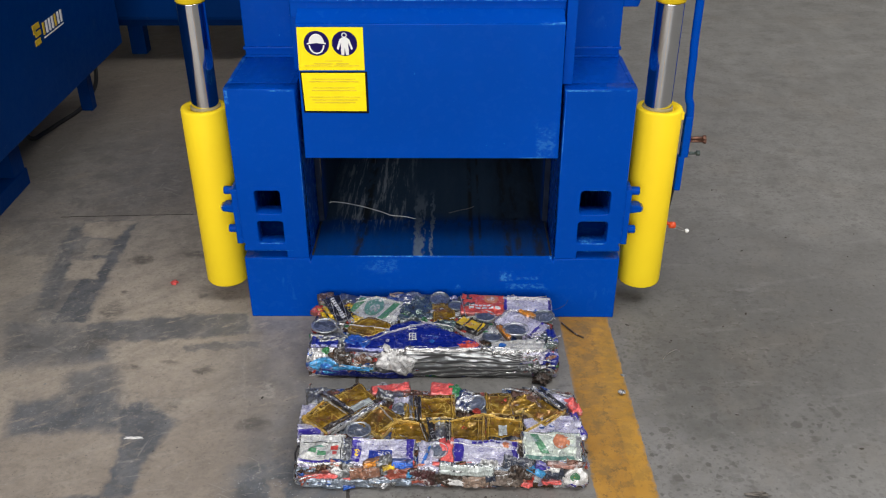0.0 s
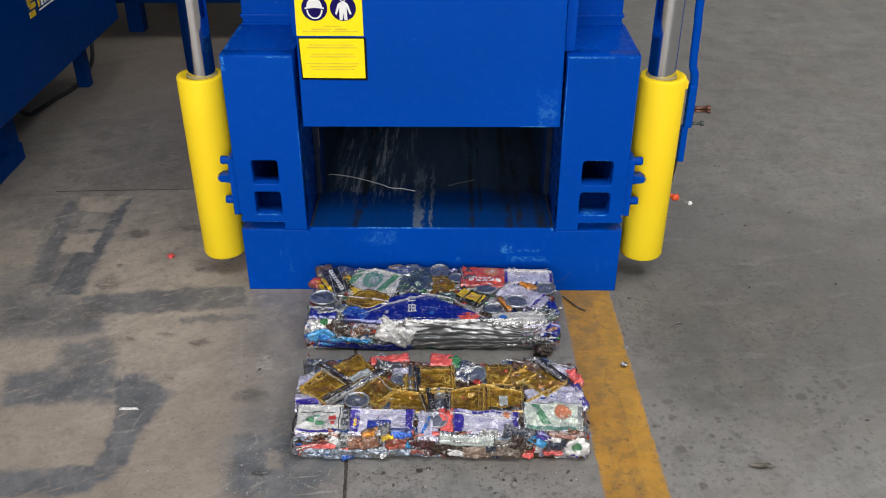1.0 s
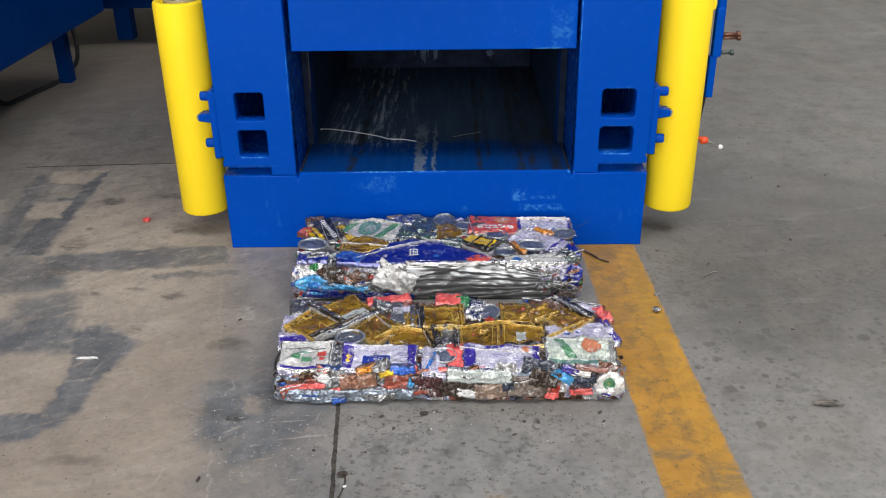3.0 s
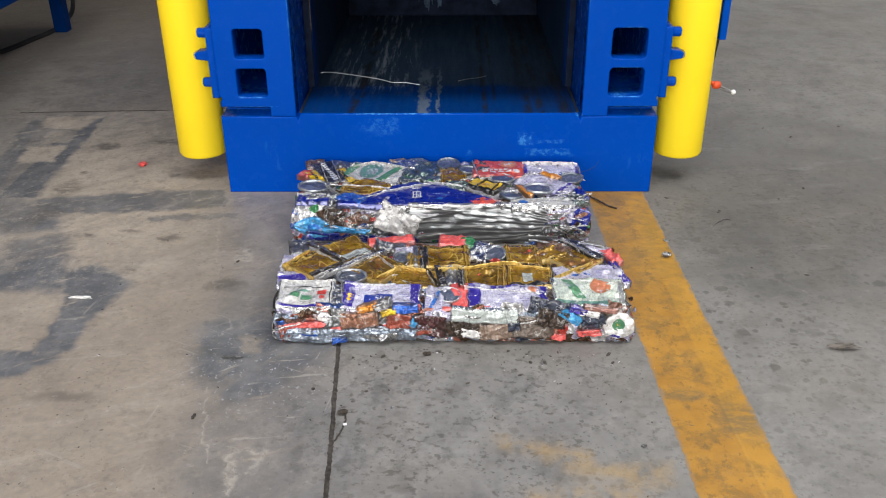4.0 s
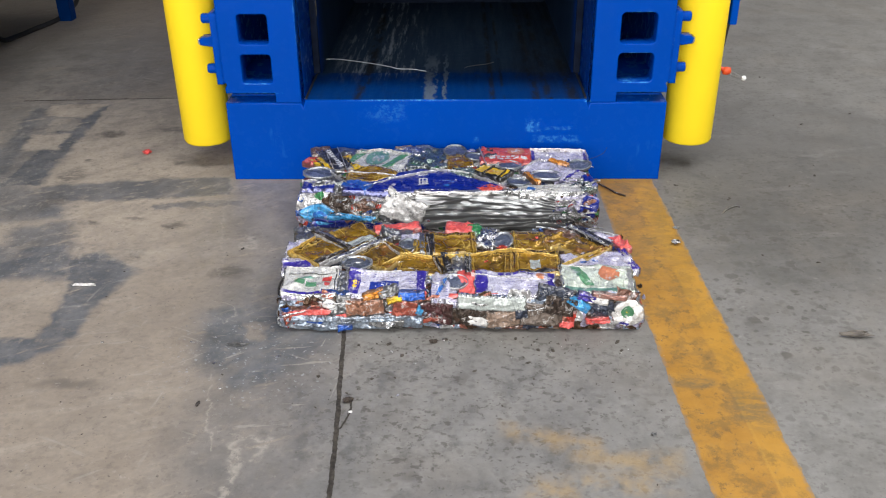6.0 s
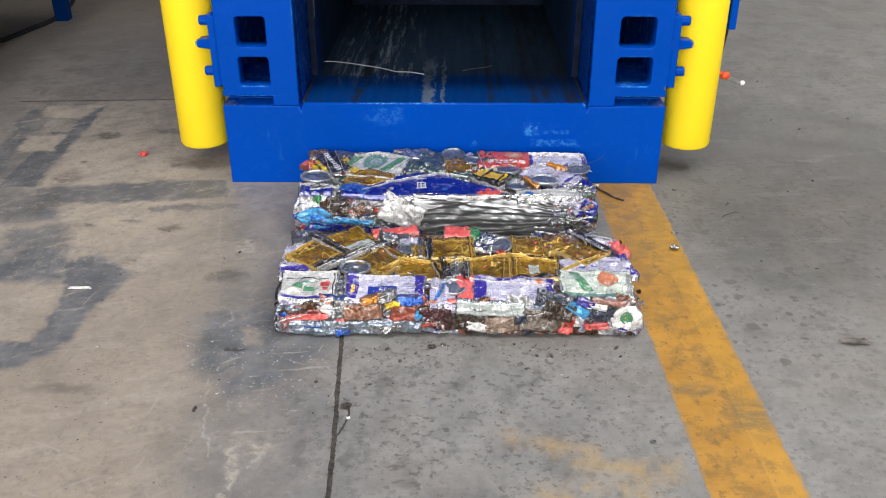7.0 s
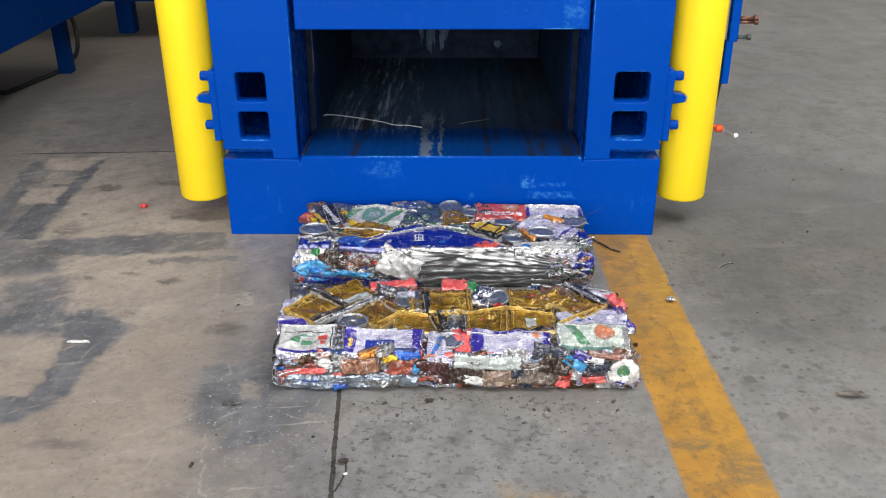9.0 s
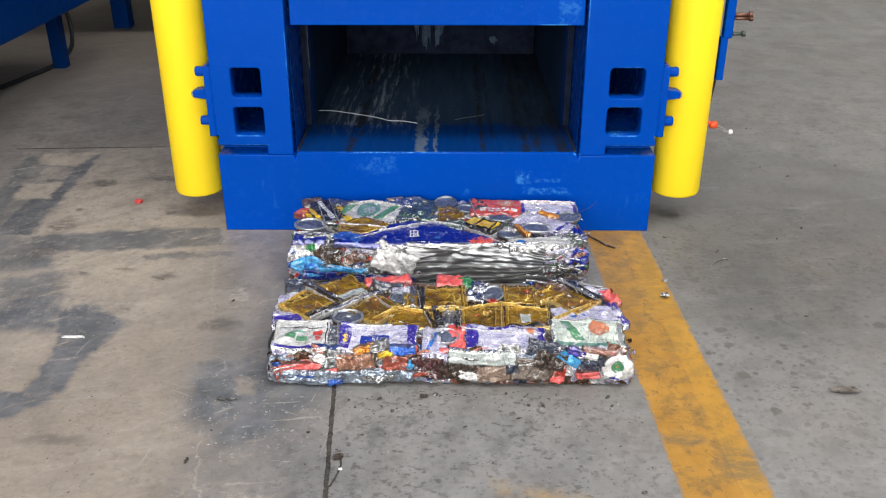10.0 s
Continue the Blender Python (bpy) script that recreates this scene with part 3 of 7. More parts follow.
    chalk = g.m("MULTIPLY", either(box(-0.295, -0.975, 0.004, 0.06, 7, 0.005), box(-0.285, -0.995, 0.005, 0.05, 7, 0.005), box(-0.272, -0.932, 0.024, 0.004, -8, 0.005), box(-0.268, -0.950, 0.017, 0.003, -8, 0.005), box(-0.274, -0.978, 0.014, 0.002, 0, 0.004), box(-0.253, -0.948, 0.003, 0.024, -20, 0.005),
                                    box(-0.348, -0.862, 0.0012, 0.097, 13, 0.0025), faint(box(-0.471, -0.238, 0.0025, 0.242, 10.2, 0.003), 0.42), faint(box(-0.402, -0.315, 0.014, 0.030, 0, 0.006), 0.8), box(-0.394, -0.557, 0.0273, 0.0008, -35, 0.0020), box(-0.366, -0.586, 0.0143, 0.0008, -65, 0.0020), box(-0.370, -0.609, 0.0148, 0.0008, -135, 0.0020), box(-0.393, -0.610, 0.0156, 0.0008, 140, 0.0020)), g.step(g.noise(60, 4, 0.7), 0.40, 0.56))
    c = g.mix(g.m("MULTIPLY", chalk, 0.62), c, (0.47, 0.43, 0.37))
    fleck = g.m("MULTIPLY", g.step(g.noise(120, 3, 0.6), 0.625, 0.66), either(blob(-0.30, -0.72, 0.16, 0.13, 0.5), faint(blob(-0.85, -0.35, 0.2, 0.2, 0.6), 0.5)))
    c = g.mix(g.m("MULTIPLY", fleck, 0.7), c, (0.42, 0.44, 0.46))
    c = g.mix(g.m("MULTIPLY", box(1.35, 0.85, 0.80, 1.15, 0, 0.25), 0.12), c, (0.115, 0.102, 0.090))
    c = g.mix(g.step(fine, 0.25, 0.8, 0.0, 0.28), c, (0.13, 0.125, 0.118))
    g.bump(g.m("ADD", g.m("MULTIPLY", fine, 0.7), g.m("MULTIPLY", g.noise(30, 4, 0.6), 0.4)), 0.16, 0.004)
    rough = g.m("SUBTRACT", g.step(mid, 0.25, 0.8, 0.46, 0.68), g.m("MULTIPLY", stain, 0.08))
    return g.done(c, rough, 0.0, spec=0.4)


M_FLOOR = floor_material()


def line_material():
    g = Graph("worn_yellow_floor_paint")
    mid, fine = g.noise(13, 5, 0.65), g.noise(55, 5, 0.65)
    c = g.mix(g.step(mid, 0.3, 0.7), (0.345, 0.170, 0.024), (0.445, 0.230, 0.036))
    c = g.mix(g.m("MULTIPLY", g.step(fine, 0.52, 0.72), 0.35), c, (0.30, 0.19, 0.07))
    worn = g.m("MULTIPLY", g.step(g.noise(10, 5, 0.7, stretch=(1.0, 1.5, 1)), 0.51, 0.63), g.step(g.noise(40, 4), 0.35, 0.55))
    c = g.mix(g.m("MULTIPLY", worn, 0.42), c, (0.165, 0.112, 0.048))
    c = g.mix(g.step(g.noise(21, 6, 0.72), 0.48, 0.62, 0.0, 0.66), c, (0.185, 0.112, 0.036))
    c = g.mix(g.step(g.noise(46, 5, 0.7, stretch=(1.0, 0.8, 1)), 0.56, 0.64, 0.0, 0.55), c, (0.12, 0.075, 0.032))
    c = g.mix(g.m("MULTIPLY", g.step(g.noise(110, 2), 0.68, 0.73), 0.6), c, (0.09, 0.07, 0.05))
    x, y, _ = g.xyz(g.pos())
    # a second coat along one side, and grey concrete showing where traffic rubs
    coat = g.step(g.m("ADD", g.m("ADD", x, g.m("MULTIPLY", y, 0.03)), g.m("MULTIPLY", mid, 0.012)), 0.434, 0.440)
    c = g.mix(g.m("MULTIPLY", coat, 0.28), c, (0.54, 0.29, 0.030))
    ridge = g.step(g.m("ABSOLUTE", g.m("SUBTRACT", g.m("ADD", g.m("ADD", x, g.m("MULTIPLY", y, 0.03)), g.m("MULTIPLY", mid, 0.012)), 0.438)), 0.0035, 0.001)
    c = g.mix(g.m("MULTIPLY", g.m("MULTIPLY", ridge, g.step(y, -0.78, -0.84)), 0.14), c, (0.60, 0.36, 0.07))
    # traffic grime across the line at two places, and dull near the press
    def grime(cx, cy, rx, ry):
        du, dv = g.m("DIVIDE", g.m("SUBTRACT", x, cx), rx), g.m("DIVIDE", g.m("SUBTRACT", y, cy), ry)
        return g.step(g.m("SQRT", g.m("ADD", g.m("MULTIPLY", du, du), g.m("MULTIPLY", dv, dv))), 1.3, 0.5)
    dull = g.m("MAXIMUM", g.m("MAXIMUM", grime(0.405, -0.790, 0.035, 0.018), grime(0.475, -0.855, 0.040, 0.05)), g.m("MULTIPLY", grime(0.42, -0.20, 0.10, 0.30), 0.55))
    dull = g.m("MULTIPLY", dull, g.step(g.noise(34, 5, 0.7, stretch=(0.7, 1.5, 1)), 0.34, 0.60))
    c = g.mix(g.m("MULTIPLY", dull, 0.75), c, (0.155, 0.112, 0.055))
    bare = g.m("MULTIPLY", g.step(g.noise(24, 5, 0.72, stretch=(1.3, 0.8, 1)), 0.56, 0.66), g.step(g.noise(5, 3), 0.42, 0.58))
    c = g.mix(g.m("MULTIPLY", bare, 0.40), c, (0.16, 0.115, 0.055))
    rimx = g.m("ABSOLUTE", g.m("SUBTRACT", g.m("ADD", x, g.m("MULTIPLY", y, 0.02)), 0.4165))
    rag = g.step(g.m("ADD", rimx, g.m("MULTIPLY", g.m("SUBTRACT", g.noise(48, 4, 0.7), 0.5), 0.03)), 0.060, 0.070)
    c = g.mix(g.m("MULTIPLY", rag, 0.62), c, (0.20, 0.185, 0.16))
    g.bump(fine, 0.2, 0.004)
    return g.done(c, 0.5, 0.0, spec=0.4)


M_LINE = line_material()


# ---- building helpers ----
def mesh_object(name, bm, material, parent=None, smooth=False):
    me = bpy.data.meshes.new(name)
    bm.normal_update()
    bm.to_mesh(me)
    bm.free()
    me.materials.append(material)
    if smooth:
        for poly in me.polygons:
            poly.use_smooth = len(poly.vertices) <= 4
    ob = new(name, me)
    if parent is not None:
        ob.parent = parent
    return ob


def part(name, bm, material, parent, label="", smooth=False):
    ob = mesh_object(name, bm, material, parent, smooth)
    if label:
        tagged(ob, label)
    return ob


def empty(name, at, label, category, group="", kind=""):
    ob = new(name)
    ob.location = at
    ob.empty_display_size = 0.1
    bpy.context.view_layer.update()
    return tagged(ob, label, category, group, kind)


def add_box(bm, x0, x1, y0, y1, z0, z1, bevel=0.0):
    made = bmesh.ops.create_cube(bm, size=1.0)["verts"]
    for v in made:
        v.co = Vector((x0 + (v.co.x + 0.5) * (x1 - x0), y0 + (v.co.y + 0.5) * (y1 - y0), z0 + (v.co.z + 0.5) * (z1 - z0)))
    if bevel:
        edges = list({e for v in made for e in v.link_edges})
        bmesh.ops.bevel(bm, geom=edges, offset=bevel, segments=2, affect="EDGES", profile=0.6)
    return bm


def box(x0, x1, y0, y1, z0, z1, bevel=0.0):
    return add_box(bmesh.new(), x0, x1, y0, y1, z0, z1, bevel)


def add_lathe(bm, profile, at, axis="z", seg=40, sx=1.0, sy=1.0):
    """A turned body: profile rows of (radius, height)."""
    rings = []
    for r, hgt in profile:
        ring = []
        for k in range(seg):
            a = 2 * math.pi * k / seg
            u, v = r * math.cos(a) * sx, r * math.sin(a) * sy
            p = {"z": (u, v, hgt), "x": (hgt, u, v), "y": (u, hgt, v)}[axis]
            ring.append(bm.verts.new(Vector(at) + Vector(p)))
        rings.append(ring)
    for a, b in zip(rings, rings[1:]):
        for k in range(seg):
            bm.faces.new((a[k], a[(k + 1) % seg], b[(k + 1) % seg], b[k]))
    for ring in (rings[0], rings[-1]):
        bm.faces.new(ring)
    bmesh.ops.recalc_face_normals(bm, faces=bm.faces)
    return bm


def lathe(profile, at, axis="z", seg=40, sx=1.0, sy=1.0):
    return add_lathe(bmesh.new(), profile, at, axis, seg, sx, sy)


def tube(points, radius, seg=10):
    """A round bar or hose along a smooth line through the points."""
    pts = [Vector(p) for p in points]
    fine = []
    for i in range(len(pts) - 1):
        a, b = pts[i], pts[i + 1]
        t0 = (pts[i + 1] - pts[i - 1]) / 2 if i else b - a
        t1 = (pts[i + 2] - pts[i]) / 2 if i + 2 < len(pts) else b - a
        for k in range(6):
            s = k / 6
            fine.append(a * (2 * s**3 - 3 * s * s + 1) + t0 * (s**3 - 2 * s * s + s) + b * (3 * s * s - 2 * s**3) + t1 * (s**3 - s * s))
    fine.append(pts[-1])
    bm, rings = bmesh.new(), []
    for i, p in enumerate(fine):
        d = (fine[min(i + 1, len(fine) - 1)] - fine[max(i - 1, 0)]).normalized()
        side = d.cross(Vector((0.13, 0.31, 0.94))).normalized()
        up = side.cross(d)
        rings.append([bm.verts.new(p + radius * (math.cos(2 * math.pi * k / seg) * side + math.sin(2 * math.pi * k / seg) * up)) for k in range(seg)])
    for a, b in zip(rings, rings[1:]):
        for k in range(seg):
            bm.faces.new((a[k], a[(k + 1) % seg], b[(k + 1) % seg], b[k]))
    bm.faces.new(rings[0])
    bm.faces.new(rings[-1])
    bmesh.ops.recalc_face_normals(bm, faces=bm.faces)
    return bm


def rounded(x0, x1, z0, z1, r, seg=5):
    """A rounded rectangle's outline, anticlockwise."""
    out = []
    for cx, cz, a0 in ((x1 - r, z1 - r, 0), (x0 + r, z1 - r, 90), (x0 + r, z0 + r, 180), (x1 - r, z0 + r, 270)):
        for k in range(seg + 1):
            a = radians(a0 + 90 * k / seg)
            out.append((cx + r * math.cos(a), cz + r * math.sin(a)))
    return out


def plate(loops, y0, y1, bevel=0.003):
    """A plate cut from outlines in x and z (the first outer, the others holes), from y0 to y1, with rounded edges."""
    cu = bpy.data.curves.new("cut", "CURVE")
    cu.dimensions, cu.fill_mode = "2D", "BOTH"
    cu.extrude, cu.bevel_depth, cu.bevel_resolution, cu.offset = (y1 - y0) / 2 - bevel, bevel, 2, -bevel
    for loop in loops:
        sp = cu.splines.new("POLY")
        sp.points.add(len(loop) - 1)
        for q, (a, b) in zip(sp.points, loop):
            q.co = (a, b, 0, 1)
        sp.use_cyclic_u = True
    ob = bpy.data.objects.new("cut", cu)
    scene.collection.objects.link(ob)
    bpy.context.view_layer.update()
    me = bpy.data.meshes.new_from_object(ob.evaluated_get(bpy.context.evaluated_depsgraph_get()))
    bm = bmesh.new()
    bm.from_mesh(me)
    bpy.data.objects.remove(ob)
    bpy.data.curves.remove(cu)
    bpy.data.meshes.remove(me)
    for v in bm.verts:
        v.co = Vector((v.co.x, (y0 + y1) / 2 - v.co.z, v.co.y))
    bmesh.ops.remove_doubles(bm, verts=bm.verts, dist=1e-5)
    bmesh.ops.recalc_face_normals(bm, faces=bm.faces)
    return bm


def flat(loop, y, thick=0.0012):
    """A thin printed shape on a front face, from its outline in x and z."""
    bm = bmesh.new()
    front = [bm.verts.new((a, y - thick, b)) for a, b in loop]
    back = [bm.verts.new((a, y, b)) for a, b in loop]
    bm.faces.new(front)
    for k in range(len(loop)):
        bm.faces.new((front[k], front[(k + 1) % len(loop)], back[(k + 1) % len(loop)], back[k]))
    bmesh.ops.recalc_face_normals(bm, faces=bm.faces)
    return bm


# ---- the hall ----
def sheet(name, x0, x1, y0, y1, z, material, kind="structure", label="", category=""):
    bm = bmesh.new()
    bm.faces.new([bm.verts.new(c) for c in ((x0, y0, z), (x1, y0, z), (x1, y1, z), (x0, y1, z))])
    return tagged(mesh_object(name, bm, material), label, category, kind=kind)


sheet("floor", -9, 9, -8, 12, 0.0, M_FLOOR, label="worn grey and beige workshop concrete floor with stains", category="floor")
M_WALL = plain("grey_hall_wall", (0.48, 0.48, 0.465), 0.8, scale=6)
M_ROOF = plain("dull_roof_sheet", (0.34, 0.34, 0.345), 0.7, scale=5)


# walls and roof out of view, added to close the place and shape the light
def hall():
    tagged(mesh_object("wall_west", box(-9.3, -9, -8, 12, 0, 7), M_WALL), "plain grey hall wall", "wall", kind="structure")
    tagged(mesh_object("wall_east", box(9, 9.3, -8, 12, 0, 7), M_WALL), "plain grey hall wall", "wall", kind="structure")
    tagged(mesh_object("wall_north", box(-9.3, 9.3, 12, 12.3, 0, 7), M_WALL), "plain grey hall wall at the back", "wall", kind="structure")
    bm = box(-9.3, -4.6, -8.3, -8, 0, 7)
    add_box(bm, 2.6, 9.3, -8.3, -8, 0, 7)
    add_box(bm, -4.6, 2.6, -8.3, -8, 5.0, 7)
    tagged(mesh_object("wall_south", bm, M_WALL), "plain grey hall wall with a wide open gate", "wall", kind="structure")
    bm = box(-9.3, 9.3, -8.3, -3.5, 7, 7.2)
    add_box(bm, -9.3, -2.9, -3.5, -1.7, 7, 7.2)
    add_box(bm, 4.1, 9.3, -3.5, -2.0, 7, 7.2)
    add_box(bm, -9.3, 3.7, -1.7, 12.3, 7, 7.2)
    add_box(bm, 5.5, 9.3, -2.0, 12.3, 7, 7.2)
    add_box(bm, 3.7, 5.5, 5.1, 12.3, 7, 7.2)
    tagged(mesh_object("ceiling", bm, M_ROOF), "unseen dull grey sheet roof with assumed roof lights", "ceiling", kind="structure")


hall()


def floor_line():
    bm = bmesh.new()
    rows, n = [], 420
    for i in range(n + 1):
        y = 0.02 - 3.8 * i / n
        shift = -0.020 * y
        row = []
        for u in (0.349, 0.40, 0.44, 0.484):
            edge = 0.002 * noise.noise((u * 9, y * 22, 2.0)) + 0.0035 * noise.noise((u * 9, y * 90, 5.0)) if u in (0.349, 0.484) else 0
            row.append(bm.verts.new((u + shift + edge, y, 0.0003 if u in (0.349, 0.484) else 0.0009)))
        rows.append(row)
    for a, b in zip(rows, rows[1:]):
        for k in range(3):
            bm.faces.new((a[k], b[k], b[k + 1], a[k + 1]))
    tagged(mesh_object("floor_line", bm, M_LINE), "worn yellow painted line on the concrete floor", "floor marking", kind="structure")


floor_line()
M_JOINT = plain("dirt_in_the_joint", (0.050, 0.043, 0.036), 0.85, var=0.5, scale=120, bump=0.8)


def floor_joint(name, points, width, seed):
    """A dirty joint with ragged edges and crumbs."""
    bm, prev = bmesh.new(), None
    pts = [Vector((*p, 0)) for p in points]
    total = 40
    for i in range(total * (len(pts) - 1) + 1):
        k, s = divmod(i, total)
        p = pts[k] if s == 0 else pts[k].lerp(pts[k + 1], s / total)
        d = (pts[min(k + 1, len(pts) - 1)] - pts[max(min(k, len(pts) - 2), 0)]).normalized()
        side = Vector((-d.y, d.x, 0))
        wl = width * (0.45 + 0.16 * noise.noise((i * 0.11, seed, 0)) + 0.22 * noise.noise((i * 0.63, seed, 3)))
        wr = width * (0.45 + 0.16 * noise.noise((i * 0.13, seed, 7)) + 0.22 * noise.noise((i * 0.57, seed, 9)))
        wob = 0.0015 * noise.noise((i * 0.06, seed, 5))
        row = [bm.verts.new(p + side * (o + wob) + Vector((0, 0, z))) for o, z in ((max(wl, 0.0005), 0.0006), (0, 0.0012 + 0.0008 * noise.noise((i * 0.5, seed, 1))), (-max(wr, 0.0005), 0.0006))]
        if prev:
            for q in range(2):
                bm.faces.new((prev[q], row[q], row[q + 1], prev[q + 1]))
        prev = row
    tagged(mesh_object(name, bm, M_JOINT), "dark dirt-filled joint in the concrete floor", "floor joint", kind="structure")


floor_joint("joint_1", [(-0.185, -0.25), (-0.168, -0.65), (-0.156, -0.83), (-0.149, -0.93), (-0.143, -1.05), (-0.13, -1.6)], 0.0082, 1.0)
floor_joint("joint_3", [(-0.1465, -0.905), (-0.139, -0.885), (-0.134, -0.855), (-0.137, -0.835)], 0.0034, 12.0)
floor_joint("joint_2", [(-1.25, 0.568), (-1.209, 0.572), (-0.798, 0.592), (-0.45, 0.63)], 0.0042, 4.0)


# ---- the baling press ----
press = empty("baling_press", (0, 0.3, 0), "blue steel baling press with yellow hydraulic cylinders on concrete", "baling press")
press_inv = Matrix.Translation((0, -0.3, 0))


def press_part(name, bm, material, parent=None, label="", smooth=False):
    """A part of the press, built in world places."""
    if parent is None:
        bm.transform(press_inv)
        return part(name, bm, material, press, label, smooth)
    bm.transform(press_inv)
    return part(name, bm, material, parent, label, smooth)


def mirror_loop(loop):
    return [(-a, b) for a, b in reversed(loop)]


def build_frame():
    # base beam below the opening, with the short floor behind its lip
    lip = [(-0.5, 0.0), (0.5, 0.0), (0.5, 0.189), (0.327, 0.189), (0.324, 0.176), (0.318, 0.196), (-0.318, 0.196), (-0.324, 0.176), (-0.327, 0.189), (-0.5, 0.189)]
    press_part("base_beam", plate([lip], 0.0, 0.20, 0.003), M_BLUE)
    for side in (-1, 1):
        outer = [(-0.497, 0.212), (-0.385, 0.212), (-0.385, 0.1895), (-0.326, 0.1895), (-0.326, 0.664), (-0.498, 0.664), (-0.498, 0.240), (-0.492, 0.232), (-0.497, 0.224)]
        holes = [rounded(-0.4535, -0.3875, 0.324, 0.390, 0.007), rounded(-0.4545, -0.3875, 0.236, 0.301, 0.007)]
        if side > 0:
            outer = mirror_loop(outer)
            holes = [rounded(0.3825, 0.4600, 0.323, 0.391, 0.010), rounded(0.3820, 0.4600, 0.237, 0.302, 0.010)]
        leg = press_part("leg", plate([outer] + [h[::-1] for h in holes], 0.0, 0.045, 0.003), M_BLUE)
        s = side
        # side plates and cap that make the leg a hollow box
        for a0, a1 in ((0.326, 0.338), (0.486, 0.498)):
            x0, x1 = sorted((s * a0, s * a1))
            press_part("side_plate", box(x0, x1, 0.0452, 0.245, 0.1895 if a0 < 0.4 else 0.212, 0.664, 0.002), M_BLUE, leg)
        x0, x1 = sorted((s * 0.3382, s * 0.4858))
        press_part("cap_plate", box(x0, x1, 0.0452, 0.245, 0.654, 0.664, 0.001), M_BLUE, leg)
        press_part("bottom_plate", box(x0, x1, 0.0452, 0.245, 0.212, 0.220, 0.001), M_BLUE, leg)
        # box behind the openings, and a bottom stiffener that shows in the slot
        x0, x1 = sorted((s * 0.335, s * 0.497))
        bm = box(x0, x1, 0.60, 0.615, 0.0, 0.66)
        for a0, a1 in ((x0, x0 + 0.008), (x1 - 0.008, x1)):
            add_box(bm, a0, a1, 0.246, 0.60, 0.0, 0.66)
        add_box(bm, x0 + 0.008, x1 - 0.008, 0.246, 0.60, 0.652, 0.66)
        add_box(bm, x0 + 0.008, x1 - 0.008, 0.246, 0.60, 0.0, 0.008)
        press_part("leg_back", bm, M_BLUE)
        press_part("slot_stiffener", box(x0, x1, 0.05, 0.245, 0.190, 0.194, 0.001), M_BLUE)
        # upper column
        x0, x1 = sorted((s * 0.345, s * 0.489))
        press_part("column", box(x0, x1, 0.238, 0.60, 0.664, 1.9, 0.004), M_BLUE)
        bead = bmesh.new()
        for k in range(46):
            u = x0 + (x1 - x0) * (k + 0.5) / 46
            bmesh.ops.create_icosphere(bead, subdivisions=1, radius=0.0045, matrix=Matrix.Translation((u, 0.2365, 0.6665 + 0.001 * math.sin(k * 2.1))))
        press_part("weld_bead", bead, M_BLUE, smooth=True)
        press_part("column_collar", box(x0 - 0.004, x1 + 0.004, 0.2335, 0.602, 0.684, 0.692, 0.002), M_BLUE)
    press_part("body", box(-0.44, 0.44, 1.35, 2.0, 0.0, 1.2, 0.01), M_BLUE)
    press_part("top_beam", box(-0.49, 0.49, 0.24, 0.60, 1.9, 2.05, 0.01), M_BLUE)
    # lifting eye plate at the right column
    press_part("side_bracket", plate([[(0.489, 0.795), (0.527, 0.795), (0.531, 0.81), (0.531, 0.90), (0.489, 0.90)], rounded(0.5, 0.52, 0.835, 0.86, 0.008)[::-1]], 0.24, 0.256, 0.002), M_BLUE)


build_frame()


def build_gate():
    face = [(-0.313, 0.484), (0.318, 0.484), (0.3145, 0.824), (-0.309, 0.824)]
    gate = press_part("gate", plate([face], -0.004, 0.13, 0.003), M_BLUE)
    press_part("upper_panel", plate([[(-0.328, 0.824), (0.3195, 0.824), (0.3195, 1.85), (-0.328, 1.85)]], 0.045, 0.13, 0.004), M_BLUE, gate)
    # sloping fillet between the two
    bm = bmesh.new()
    a = [bm.verts.new((x, y, z)) for x in (-0.309, 0.3145) for y, z in ((0.0, 0.8235), (0.044, 0.846), (0.044, 0.8235))]
    for f in ((0, 1, 4, 3), (0, 3, 5, 2), (1, 2, 5, 4), (0, 2, 1), (3, 4, 5)):
        bm.faces.new([a[i] for i in f])
    bmesh.ops.recalc_face_normals(bm, faces=bm.faces)
    press_part("fillet", bm, M_BLUE, gate)
    rib = [(-0.326, 0.862), (0.319, 0.862), (0.319, 0.870), (-0.326, 0.870)]
    press_part("seam_rib", plate([rib], 0.041, 0.047, 0.001), M_BLUE, gate)
    press_part("gate_guide", box(-0.3445, -0.3295, 0.135, 0.238, 0.665, 1.85, 0.002), M_BLUE)
    press_part("gate_guide", box(0.3205, 0.3445, 0.030, 0.238, 0.665, 1.85, 0.002), M_BLUE)


build_gate()
RAM = 0.95


